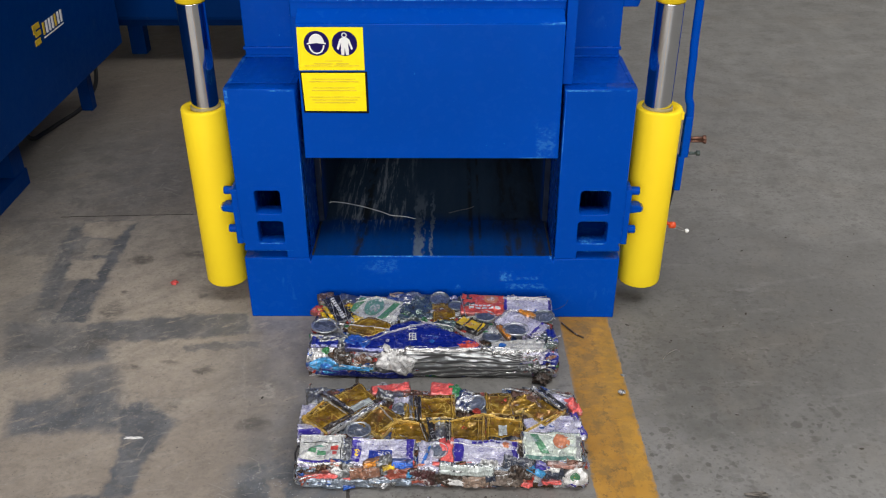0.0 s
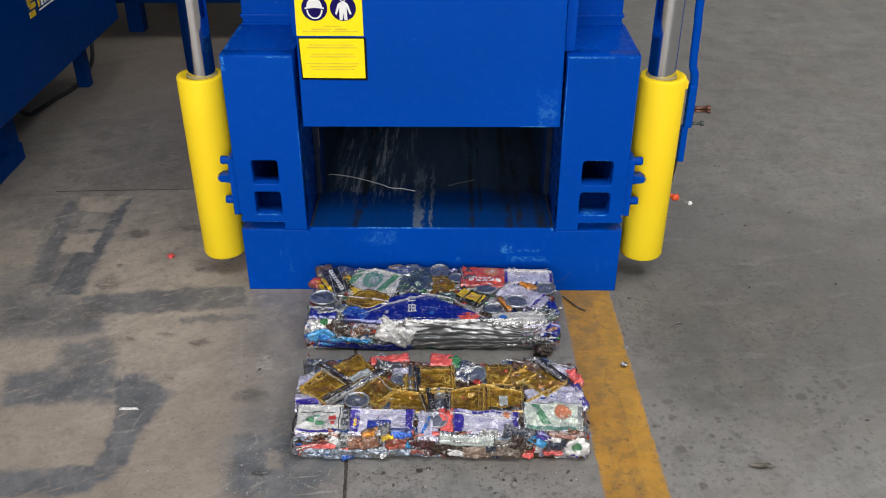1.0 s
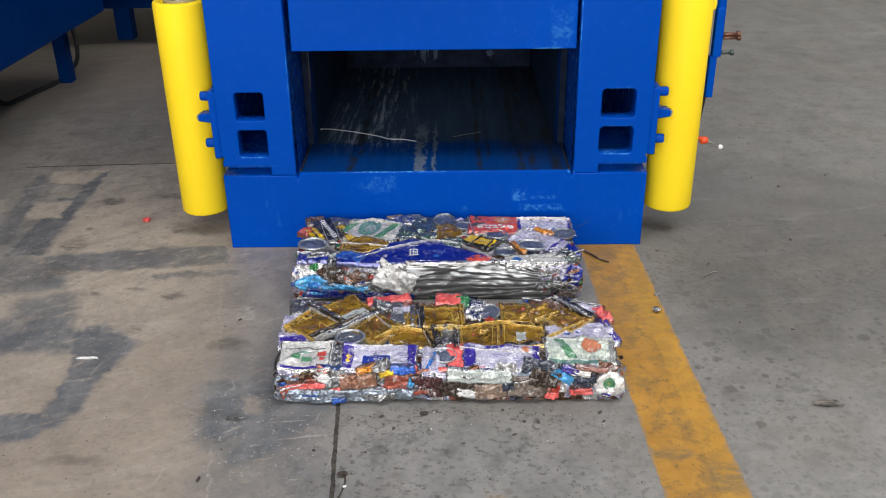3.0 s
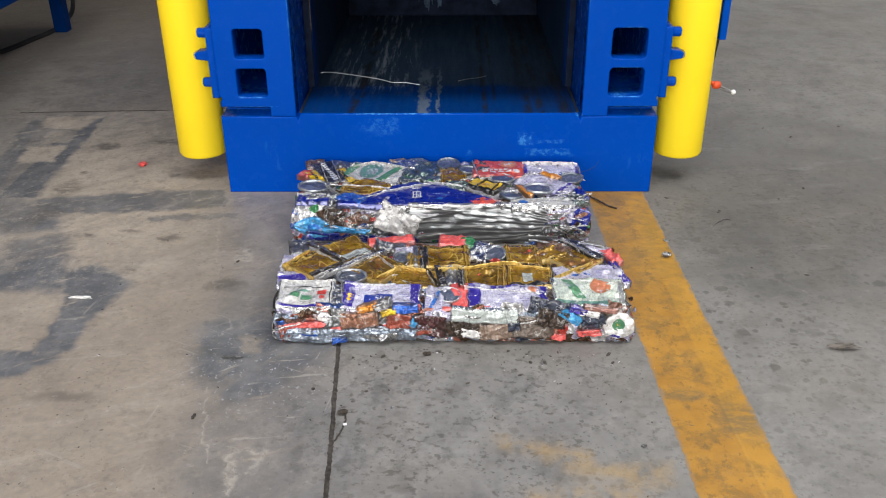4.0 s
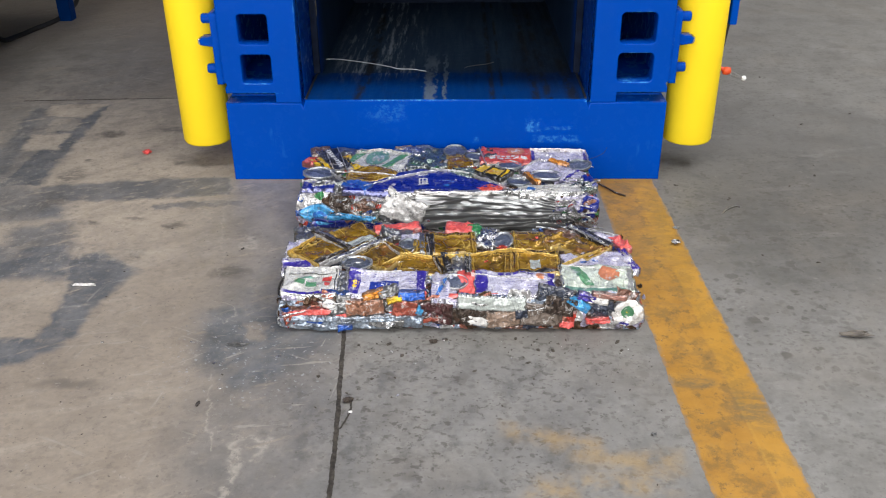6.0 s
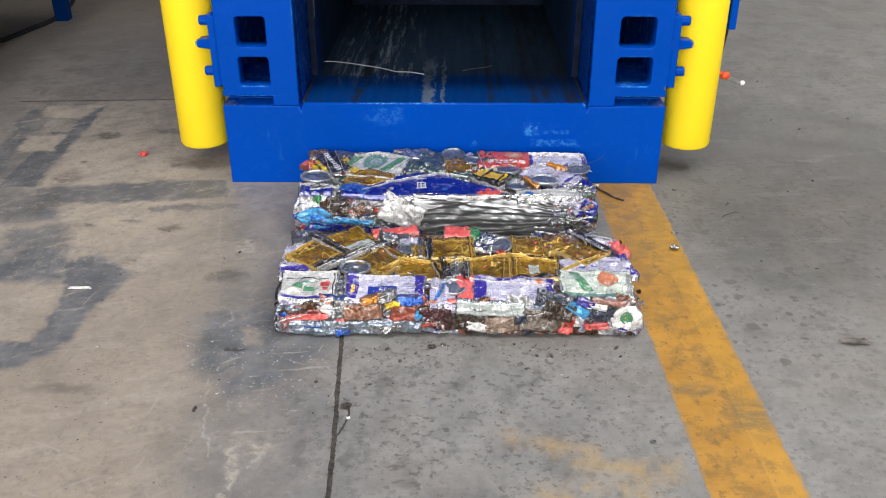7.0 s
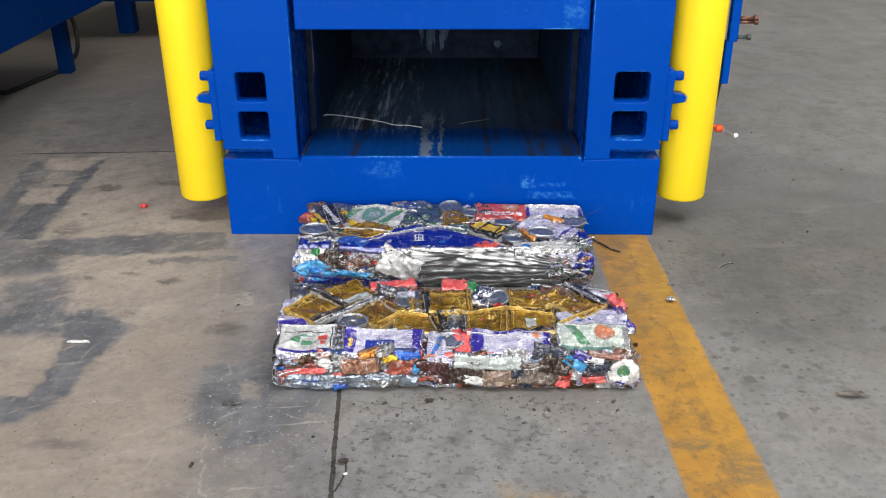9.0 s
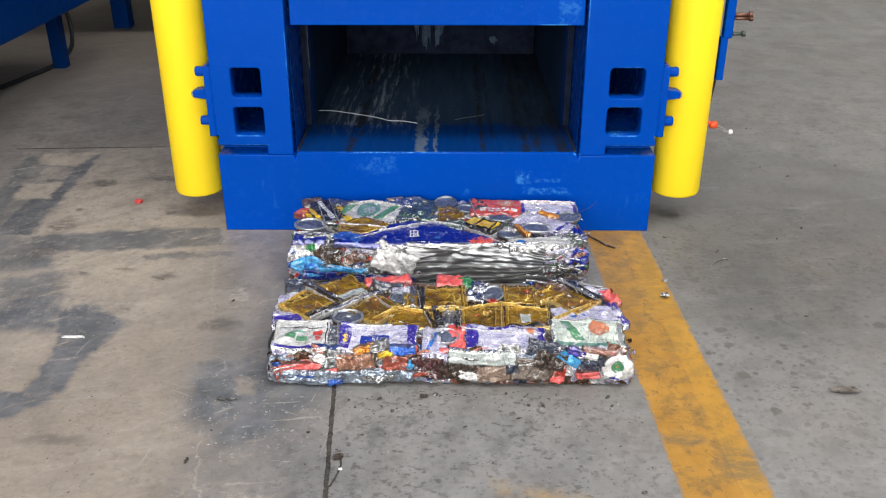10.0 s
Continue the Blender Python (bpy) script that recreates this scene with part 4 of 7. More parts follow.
def build_chamber():
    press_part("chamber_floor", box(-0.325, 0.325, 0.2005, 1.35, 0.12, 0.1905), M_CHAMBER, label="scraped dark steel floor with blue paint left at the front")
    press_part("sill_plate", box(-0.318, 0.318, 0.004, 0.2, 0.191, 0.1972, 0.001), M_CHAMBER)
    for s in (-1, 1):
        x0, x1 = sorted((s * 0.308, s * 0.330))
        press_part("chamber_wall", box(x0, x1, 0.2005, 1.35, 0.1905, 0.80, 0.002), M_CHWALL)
        x0, x1 = sorted((s * 0.3085, s * 0.324))
        # edge strips share the ram's shade-darkened colour
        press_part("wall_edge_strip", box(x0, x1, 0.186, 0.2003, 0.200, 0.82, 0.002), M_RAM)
        x0, x1 = sorted((s * 0.3145, s * 0.3195))
        # dark strip laid along the corner in place of the gap's shade
        press_part("corner_gap_shade", box(x0, x1, 0.004, 0.186, 0.1975, 0.1995), M_DARK)
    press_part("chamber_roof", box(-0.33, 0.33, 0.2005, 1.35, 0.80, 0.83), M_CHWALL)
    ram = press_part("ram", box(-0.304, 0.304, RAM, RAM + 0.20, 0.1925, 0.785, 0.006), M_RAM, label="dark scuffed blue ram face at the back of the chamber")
    # splashes of dried grey dirt on the ram, with runs below them
    for cx, cz, size, run in ((-0.045, 0.335, 0.034, 0.13), (-0.005, 0.325, 0.026, 0.12), (0.030, 0.345, 0.014, 0.05), (-0.075, 0.320, 0.012, 0.10), (0.17, 0.24, 0.012, 0.0)):
        loop, n = [], 72
        for k in range(n):
            a = 2 * math.pi * k / n
            r = size * (1 + 0.6 * noise.noise((math.cos(a) * 2.2, math.sin(a) * 2.2, cx * 40)) + 0.45 * noise.noise((math.cos(a) * 7, math.sin(a) * 7, cx * 40)))
            drop = run * max(0.0, -math.sin(a)) ** 6 * (0.7 + 0.5 * noise.noise((a * 5, cx * 30, 1.0)))
            loop.append((cx + r * math.cos(a), max(0.196, cz + 0.9 * r * math.sin(a) - drop)))
        press_part("dirt_splash", flat(loop, RAM - 0.0006, 0.0008), M_SPLASH, ram)
    # rust run down the front edge of the left wall
    press_part("rust_run", box(-0.3084, -0.3066, 0.188, 0.1955, 0.34, 0.52, 0.0005), M_RUSTRUN, label="thin pale rust run")


M_RUSTRUN = plain("pale_rust", (0.09, 0.080, 0.075), 0.8, var=0.5, scale=90)
M_SPLASH = plain("dried_grey_dirt", (0.055, 0.080, 0.125), 0.85, var=0.4, scale=60, spec=0.05)
build_chamber()


def build_cylinders():
    for s in (-1, 1):
        cx, cy = s * 0.5815, 0.108
        cyl = press_part("hydraulic_cylinder", lathe([(0.050, 0.062), (0.0555, 0.0635), (0.058, 0.069), (0.058, 0.573), (0.0555, 0.578), (0.041, 0.578), (0.0395, 0.570), (0.0365, 0.570)], (cx, cy, 0), "z", 56), M_YELLOW,
                         label="yellow painted hydraulic cylinder", smooth=True)
        press_part("rod", lathe([(0.0345, 0.45), (0.0345, 0.452), (0.0345, 0.56), (0.0345, 0.60), (0.0345, 0.65), (0.0345, 0.70), (0.0345, 0.75), (0.0345, 0.80), (0.0345, 0.844), (0.0345, 0.846)], (cx + s * -0.006, cy, 0), "z", 48), M_CHROME, cyl, "polished chrome piston rod", True)
        press_part("wiper_ring", lathe([(0.0346, 0.57), (0.0385, 0.5705), (0.0385, 0.580), (0.0365, 0.583), (0.0346, 0.583)], (cx + s * -0.006, cy, 0), "z", 40), M_RING, cyl, "pale worn rod seal ring", True)
        press_part("rod_eye", lathe([(0.030, 0.846), (0.036, 0.849), (0.036, 1.02), (0.030, 1.03)], (cx + s * -0.006, cy, 0), "z", 40), M_YELLOW, cyl, "yellow painted rod end", True)
        press_part("rod_bracket", box(cx - 0.10 if s > 0 else cx - 0.02, cx + 0.02 if s > 0 else cx + 0.10, cy - 0.03, cy + 0.15, 1.03, 1.10, 0.004), M_BLUE)
        if s > 0:
            press_part("rim_lug", box(cx + 0.052, cx + 0.063, cy - 0.012, cy + 0.012, 0.545, 0.566, 0.003), M_YELLOW, cyl)
        # mounting strap from the leg to the cylinder, with two bolts and a torn lug
        x0, x1 = sorted((s * 0.4985, s * 0.514))
        edge = [(x0, 0.232), (x1, 0.232), (x1, 0.392), (x0, 0.392)]
        hinge = press_part("hinge_plate", plate([edge], 0.003, 0.060, 0.003), M_BLUE)
        for z in (0.373, 0.259):
            bm = lathe([(0.006, 0.0), (0.0095, 0.0), (0.0095, 0.013), (0.0085, 0.0145), (0.0, 0.0145)][:4], (0, 0, 0), "x", 20)
            bm.transform(Matrix.Translation((s * 0.512, 0.040, z)) @ Matrix.Diagonal((s * 1.9, 1.15, 1.15, 1)))
            bmesh.ops.recalc_face_normals(bm, faces=bm.faces)
            press_part("bolt", bm, M_BLUE, hinge, smooth=False)
        lug = [(0.508, 0.304), (0.520, 0.310), (0.548, 0.314), (0.551, 0.326), (0.545, 0.331), (0.525, 0.333), (0.508, 0.345)]
        press_part("lug", plate([lug if s > 0 else mirror_loop(lug)], 0.030, 0.064, 0.003), M_BLUE, hinge)
        tip = [(0.5495, 0.313), (0.554, 0.318), (0.554, 0.327), (0.5495, 0.329)]
        press_part("weld_scar", plate([tip if s > 0 else mirror_loop(tip)], 0.034, 0.058, 0.001), M_STEEL, hinge, "bare grey weld scar")
        rim = bmesh.new()
        for k in range(34):
            bmesh.ops.create_icosphere(rim, subdivisions=1, radius=0.0030, matrix=Matrix.Translation((s * 0.4985, 0.0035 + 0.0006 * math.sin(k * 1.9), 0.238 + k * 0.0045)))
        press_part("weld_bead", rim, M_BLUE, smooth=True)


M_RING = plain("pale_seal", (0.30, 0.25, 0.12), 0.6)
build_cylinders()


def build_pipe():
    pipe = press_part("oil_pipe", tube([(0.652, 0.13, 1.9), (0.651, 0.13, 0.86), (0.654, 0.13, 0.70), (0.657, 0.13, 0.60), (0.665, 0.13, 0.57), (0.667, 0.13, 0.52), (0.667, 0.13, 0.43)], 0.0105), M_BLUE, smooth=True)
    press_part("pipe_plate", box(0.655, 0.674, 0.118, 0.142, 0.43, 0.545, 0.003), M_BLUE, pipe)
    press_part("lower_tab", box(0.6505, 0.6675, 0.120, 0.140, 0.332, 0.432, 0.003), M_BLUE, pipe)
    for z, x1, mat, r in ((0.4815, 0.712, M_COPPER, 0.0045), (0.473, 0.714, M_COPPER, 0.004), (0.4385, 0.702, M_STUD, 0.0042)):
        press_part("stud", lathe([(r, 0.672), (r, x1)], (0, 0.13, z), "x", 14), mat, pipe, smooth=True)
        press_part("stud_nut", lathe([(r * 1.2, x1 - 0.004), (r * 1.7, x1 - 0.003), (r * 1.7, x1 + 0.005), (r, x1 + 0.006)], (0, 0.13, z), "x", 6), mat, pipe)
    valve = press_part("bleed_valve", lathe([(0.004, -0.010), (0.0085, -0.008), (0.0095, 0.0), (0.0085, 0.008), (0.004, 0.010)], (0.662, 0.128, 0.222), "x", 16), M_RED_HANDLE, label="orange-red bleed valve with a steel lever", smooth=True)
    press_part("valve_neck", tube([(0.635, 0.13, 0.232), (0.650, 0.129, 0.227), (0.660, 0.128, 0.223)], 0.005), M_RED_HANDLE, valve, smooth=True)
    press_part("lever", tube([(0.664, 0.128, 0.221), (0.683, 0.128, 0.214), (0.700, 0.127, 0.205)], 0.0028), M_STEEL, valve, smooth=True)
    press_part("lever_b", tube([(0.668, 0.123, 0.216), (0.685, 0.124, 0.208), (0.700, 0.126, 0.204)], 0.002), M_STEEL, valve, smooth=True).name = "lever"
    bm = bmesh.new()
    bmesh.ops.create_icosphere(bm, subdivisions=2, radius=0.0062, matrix=Matrix.Translation((0.7045, 0.127, 0.2045)))
    press_part("lever_tip", bm, M_WHITE, valve, smooth=True)
    press_part("hose", tube([(0.655, 0.14, 0.335), (0.652, 0.15, 0.28), (0.646, 0.15, 0.22), (0.642, 0.15, 0.15), (0.63, 0.15, 0.10)], 0.004), M_DARK, smooth=True)


M_STUD = plain("grey_green_stud", (0.07, 0.09, 0.085), 0.45, 0.5)
M_COPPER = plain("copper_stud", (0.17, 0.085, 0.06), 0.4, 0.7)
build_pipe()


# ---- wire lying in the chamber ----
M_WIRE = plain("bright_wire", (0.66, 0.70, 0.76), 0.3, 0.4)
tagged(mesh_object("steel_wire", tube([(-0.318, 0.262, 0.201), (-0.313, 0.290, 0.203), (-0.285, 0.293, 0.205), (-0.22, 0.275, 0.203), (-0.15, 0.235, 0.204), (-0.12, 0.215, 0.203), (-0.085, 0.208, 0.204), (-0.050, 0.197, 0.202)], 0.0009), M_WIRE, smooth=True), "bent piece of shiny steel wire on the chamber floor", "wire")
tagged(mesh_object("steel_wire", tube([(0.045, 0.235, 0.1995), (0.07, 0.25, 0.2), (0.10, 0.262, 0.2), (0.118, 0.275, 0.2005)], 0.0006), M_STEEL, smooth=True), "short thin steel wire on the chamber floor", "wire")


# ---- warning signs on the gate ----
def disc_loop(cx, cz, r, n=28):
    return [(cx + r * math.cos(2 * math.pi * k / n), cz + r * math.sin(2 * math.pi * k / n)) for k in range(n)]


def sign_bars(parent, rows):
    """Unreadable print as thin bars."""
    for cx, cz, w, h in rows:
        part("text_line", flat([(cx - w / 2, cz - h / 2), (cx + w / 2, cz - h / 2), (cx + w / 2, cz + h / 2), (cx - w / 2, cz + h / 2)], -0.0062, 0.0004), M_SIGN_TEXT, parent)


def build_signs():
    one = tagged(mesh_object("warning_sign", flat([(-0.3085, 0.7135), (-0.1530, 0.7135), (-0.1530, 0.8165), (-0.3065, 0.8165)], -0.0045, 0.0015), M_SIGN), "yellow protective clothing sign with two navy discs", "sign", "signs on the gate")
    for cx in (-0.2625, -0.1970):
        part("disc", flat(disc_loop(cx, 0.7785, 0.0298), -0.006, 0.0004), M_NAVY, one)
    dome = [(-0.2625 + 0.0180 * math.cos(radians(a)), 0.7800 + 0.0215 * math.sin(radians(a))) for a in range(0, 181, 15)]
    part("helmet", flat([(-0.2400, 0.7765), (-0.2405, 0.7800)] + dome + [(-0.2845, 0.7800), (-0.2850, 0.7765), (-0.2625, 0.7795)], -0.0065, 0.0004), M_WHITE, one)
    jaw_o = [(-0.2625 + 0.0185 * math.cos(radians(a)), 0.7745 + 0.0215 * math.sin(radians(a))) for a in range(180, 361, 15)]
    jaw_i = [(-0.2625 + 0.0150 * math.cos(radians(a)), 0.7745 + 0.0180 * math.sin(radians(a))) for a in range(360, 179, -15)]
    part("chin_guard", flat(jaw_o + jaw_i, -0.0065, 0.0004), M_WHITE, one)
    suit = [(-0.2025, 0.7925), (-0.1915, 0.7925), (-0.1855, 0.7880), (-0.1780, 0.7655), (-0.1822, 0.7640), (-0.1885, 0.7800), (-0.1880, 0.7510), (-0.1950, 0.7510), (-0.1970, 0.7690), (-0.1990, 0.7510), (-0.2060, 0.7510), (-0.2055, 0.7800), (-0.2118, 0.7640), (-0.2160, 0.7655), (-0.2085, 0.7880)]
    part("coverall", flat(suit, -0.0065, 0.0004), M_WHITE, one)
    bm = bmesh.new()
    o = [bm.verts.new((a, -0.0069, b)) for a, b in disc_loop(-0.1970, 0.7985, 0.0062, 16)]
    i = [bm.verts.new((a, -0.0069, b)) for a, b in disc_loop(-0.1970, 0.7985, 0.0040, 16)]
    for k in range(16):
        bm.faces.new((o[k], o[(k + 1) % 16], i[(k + 1) % 16], i[k]))
    part("hood", bm, M_WHITE, one)
    sign_bars(one, [(-0.225, 0.7365, 0.040, 0.0016), (-0.250, 0.7295, 0.045, 0.0022), (-0.205, 0.7295, 0.030, 0.0022), (-0.262, 0.7245, 0.065, 0.0018), (-0.195, 0.7245, 0.060, 0.0018)])
    two = tagged(mesh_object("warning_sign", flat([(-0.3015, 0.6115), (-0.1530, 0.6105), (-0.1530, 0.7065), (-0.3040, 0.7065)], -0.0045, 0.0015), M_SIGN), "yellow black-edged sign with small print on the press gate", "sign", "signs on the gate")
    sign_bars(two, [(-0.228, 0.6920, 0.105, 0.0018), (-0.228, 0.6855, 0.118, 0.0022), (-0.228, 0.6700, 0.100, 0.0018), (-0.228, 0.6635, 0.108, 0.0022), (-0.228, 0.6470, 0.122, 0.0018), (-0.228, 0.6395, 0.110, 0.0020), (-0.228, 0.6325, 0.098, 0.0020)])
    part("black_edge", flat([(-0.3048, 0.6062), (-0.1478, 0.6047), (-0.1478, 0.7093), (-0.3073, 0.7093)], -0.0042, 0.0008), M_BLACK, two)


build_signs()


# ---- the second machine beside the press, and the one behind ----
def build_side_machine():
    m = empty("conveyor_cabinet", (-2.0, 0.6, 0), "shaded blue machine cabinet on short legs with small logo", "machine")
    inv = Matrix.Translation((2.0, -0.6, 0))

    def p(name, bm, mat, parent=m, label="", smooth=False):
        bm.transform(inv)
        return part(name, bm, mat, parent, label, smooth)

    body = p("body", box(-2.7, -1.33, -1.2, 1.62, 0.259, 1.7, 0.006), M_BLUE_SHADED)
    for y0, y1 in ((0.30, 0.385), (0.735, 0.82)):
        p("leg", box(-1.53, -1.46, y0, y1, 0.0, 0.262, 0.003), M_BLUE_SHADED)
    p("foot_rail", box(-1.53, -1.455, 0.30, 0.825, 0.0, 0.062, 0.003), M_BLUE_SHADED)
    p("leg", box(-1.515, -1.467, 1.505, 1.555, 0.0, 0.262, 0.003), M_BLUE_SHADED)
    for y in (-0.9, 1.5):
        p("leg", box(-2.6, -2.53, y, y + 0.07, 0.0, 0.262, 0.003), M_BLUE_SHADED)
    # logo as plain shapes: a yellow stepped block and white bars
    def mark(name, y0, y1, z0, z1, mat, lean=0.0):
        bm = box(-1.3325, -1.3275, y0, y1, z0, z1)
        for v in bm.verts:
            v.co.y += lean * (v.co.z - z0) / (z1 - z0)
        p(name, bm, mat, body)
    for y0, y1, z0, z1 in ((0.852, 0.905, 0.542, 0.560), (0.862, 0.905, 0.518, 0.534), (0.850, 0.893, 0.492, 0.510), (0.852, 0.870, 0.530, 0.545)):
        mark("logo_block", y0, y1, z0, z1, M_LOGO_YELLOW)
    for k in range(7):
        y0 = 0.925 + 0.0255 * k
        mark("logo_bar", y0, y0 + 0.012, 0.508, 0.548, M_LOGO_YELLOW if k in (0, 4) else M_WHITE, 0.004)
    mark("logo_underline", 0.925, 1.095, 0.497, 0.5005, M_WHITE)


M_LOGO_YELLOW = plain("logo_yellow", (0.62, 0.42, 0.02), 0.5, bump=0)
build_side_machine()


def build_rear_machine():
    m = empty("machine_cabinet", (-1.0, 2.4, 0), "blue painted machine cabinet on short dark legs", "machine")
    inv = Matrix.Translation((1.0, -2.4, 0))

    def p(name, bm, mat, parent=m, label="", smooth=False):
        bm.transform(inv)
        return part(name, bm, mat, parent, label, smooth)

    p("body", box(-1.85, 0.3, 2.0, 3.0, 0.238, 1.5, 0.02), M_BLUE_SHADED)
    p("bottom_rail", box(-1.80, 0.25, 2.22, 2.30, 0.15, 0.235, 0.004), M_BLUE_SHADED)
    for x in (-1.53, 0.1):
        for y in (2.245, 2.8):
            p("leg", box(x, x + 0.075, y, y + 0.07, 0.0, 0.24, 0.004), M_BLUE_SHADED)


build_rear_machine()
tagged(mesh_object("power_cable", tube([(-1.62, 1.02, 0.262), (-1.60, 1.08, 0.12), (-1.585, 1.16, 0.025), (-1.575, 1.25, 0.008), (-1.55, 1.36, 0.008), (-1.52, 1.50, 0.008), (-1.53, 1.66, 0.010), (-1.55, 1.80, 0.03), (-1.57, 1.86, 0.12), (-1.59, 1.82, 0.25)], 0.009), M_DARK, smooth=True), "black rubber power cable lying in a loop under the cabinet", "cable")


# ---- the two bales of crushed cans ----
def rim_mask(g, wide=0.06):
    """Bare torn edge of a piece, from its own rim coordinates."""
    u, v, _ = g.xyz(g.uv("rim"))
    r = g.m("MAXIMUM", g.m("ABSOLUTE", u), g.m("ABSOLUTE", v))
    r = g.m("ADD", r, g.m("MULTIPLY", g.m("SUBTRACT", g.noise(60, 3, 0.6), 0.5), 0.22))
    return g.step(r, 1.0 - wide, 1.03 - wide)


def wrinkles(g, scale):
    """Fold lines of two sizes: ridged noise, drawn out and bent."""
    p = g.vec("ADD", g.pos(), g.vec("MULTIPLY", g.noisec(scale * 0.35, 2), (0.03, 0.03, 0.03)))
    big = g.m("ABSOLUTE", g.m("SUBTRACT", g.noise(scale * 0.75, 2, 0.5, p, (1.0, 0.55, 0.8)), 0.5))
    small = g.m("ABSOLUTE", g.m("SUBTRACT", g.noise(scale * 2.2, 2, 0.5, p, (0.6, 1.0, 1.0)), 0.5))
    return g.m("MINIMUM", g.m("MULTIPLY", big, 2.0), 0.22), g.m("MINIMUM", g.m("MULTIPLY", small, 2.0), 0.2)


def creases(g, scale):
    """Sharp thin crease lines put into the colour: painted glints and darkened creases."""
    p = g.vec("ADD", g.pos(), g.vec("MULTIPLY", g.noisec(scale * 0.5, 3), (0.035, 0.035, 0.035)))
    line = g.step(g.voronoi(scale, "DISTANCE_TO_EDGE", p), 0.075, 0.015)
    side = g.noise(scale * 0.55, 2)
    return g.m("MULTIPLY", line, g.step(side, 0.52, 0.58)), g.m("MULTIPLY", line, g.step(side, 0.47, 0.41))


def foil_material(name, colour, rough=0.22, metal=0.9, dirt=0.25, crinkle=0.8, scale=70, lines=0.5):
    """Crushed can metal: creased, partly dulled and soiled."""
    g = Graph(name)
    big, small = wrinkles(g, scale * 0.62)
    fine = g.noise(scale * 2.6, 4, 0.7)
    low = g.noise(scale * 0.35, 3)
    c = g.mix(g.step(fine, 0.3, 0.75), [v * 0.68 for v in colour], [min(1, v * 1.25) for v in colour])
    c = g.mix(g.m("MULTIPLY", g.step(low, 0.52, 0.70), dirt * 1.5), c, (0.07, 0.058, 0.046))
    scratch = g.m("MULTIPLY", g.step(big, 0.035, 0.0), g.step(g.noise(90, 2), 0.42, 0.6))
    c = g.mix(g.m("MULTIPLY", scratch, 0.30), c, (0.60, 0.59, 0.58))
    # bright glints and darkened creases painted into the metal colour
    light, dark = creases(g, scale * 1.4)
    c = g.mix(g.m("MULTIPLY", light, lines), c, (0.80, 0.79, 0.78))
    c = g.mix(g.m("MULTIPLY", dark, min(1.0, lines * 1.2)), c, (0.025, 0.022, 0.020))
    edge = rim_mask(g)
    c = g.mix(g.m("MULTIPLY", edge, 0.4), c, (0.34, 0.335, 0.33))
    g.bump(g.m("ADD", g.m("ADD", big, g.m("MULTIPLY", small, 0.28)), g.m("MULTIPLY", fine, 0.05)), min(1.0, crinkle), 0.015)
    return g.done(c, g.step(fine, 0.2, 0.8, rough - 0.04, rough + 0.16), g.m("MAXIMUM", metal, g.m("MULTIPLY", edge, 0.9)))


def gold_material():
    """Amber lacquer over thin metal, flattened: glossy, with a dark printed band and bright creases."""
    g = Graph("amber_gold_can")
    u, v, _ = g.xyz(g.uv("rim"))
    p = g.uv("print")
    mid, fine = g.noise(75, 4, 0.6), g.noise(190, 4, 0.7)
    c = g.mix(g.step(g.noise(26, 4, 0.6), 0.36, 0.64), (0.165, 0.090, 0.009), (0.38, 0.215, 0.020))
    c = g.mix(g.m("MULTIPLY", g.step(g.noise(34, 5, 0.66), 0.53, 0.64), 0.6), c, (0.36, 0.095, 0.014))
    c = g.mix(g.m("MULTIPLY", g.step(g.noise(58, 5, 0.7), 0.55, 0.65), 0.5), c, (0.075, 0.042, 0.009))
    c = g.mix(g.m("MULTIPLY", g.step(g.noise(26, 3), 0.60, 0.70), 0.5), c, (0.50, 0.33, 0.06))
    c = g.mix(g.m("MULTIPLY", g.step(g.noise(17, 5, 0.7), 0.48, 0.60), 0.45), c, (0.125, 0.085, 0.040))
    au, av = g.m("ABSOLUTE", u), g.m("ABSOLUTE", v)
    band = g.m("MULTIPLY", g.m("MULTIPLY", g.step(av, 0.70, 0.73), g.step(av, 0.90, 0.87)), g.step(v, -0.2, 0.2))
    word = g.step(g.noise(420, 2, 0.5, at=p, stretch=(1.0, 0.25, 1)), 0.52, 0.56)
    c = g.mix(g.m("MULTIPLY", band, 0.8), c, g.mix(word, (0.020, 0.014, 0.010), (0.42, 0.33, 0.16)))
    for at, amount, tint in ((av, 0.66, (0.72, 0.50, 0.12)), (au, 0.82, (0.10, 0.055, 0.012)), (au, 0.88, (0.66, 0.44, 0.09))):
        c = g.mix(g.m("MULTIPLY", g.step(g.m("ABSOLUTE", g.m("SUBTRACT", at, amount)), 0.028, 0.012), 0.65), c, tint)
    # painted glints and dark creases, then a second set of glints on the folds
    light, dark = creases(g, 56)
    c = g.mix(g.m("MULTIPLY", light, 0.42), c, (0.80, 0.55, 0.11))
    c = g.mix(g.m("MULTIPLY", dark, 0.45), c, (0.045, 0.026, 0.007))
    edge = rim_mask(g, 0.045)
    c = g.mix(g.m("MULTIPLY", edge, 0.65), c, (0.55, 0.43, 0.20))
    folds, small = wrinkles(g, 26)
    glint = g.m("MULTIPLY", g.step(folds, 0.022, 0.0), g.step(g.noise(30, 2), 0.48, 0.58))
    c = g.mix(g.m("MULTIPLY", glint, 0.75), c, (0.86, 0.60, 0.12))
    g.bump(g.m("ADD", g.m("ADD", folds, g.m("MULTIPLY", small, 0.15)), g.m("MULTIPLY", fine, 0.02)), 0.5, 0.014)
    return g.done(c, g.step(mid, 0.2, 0.8, 0.12, 0.26), 0.42)


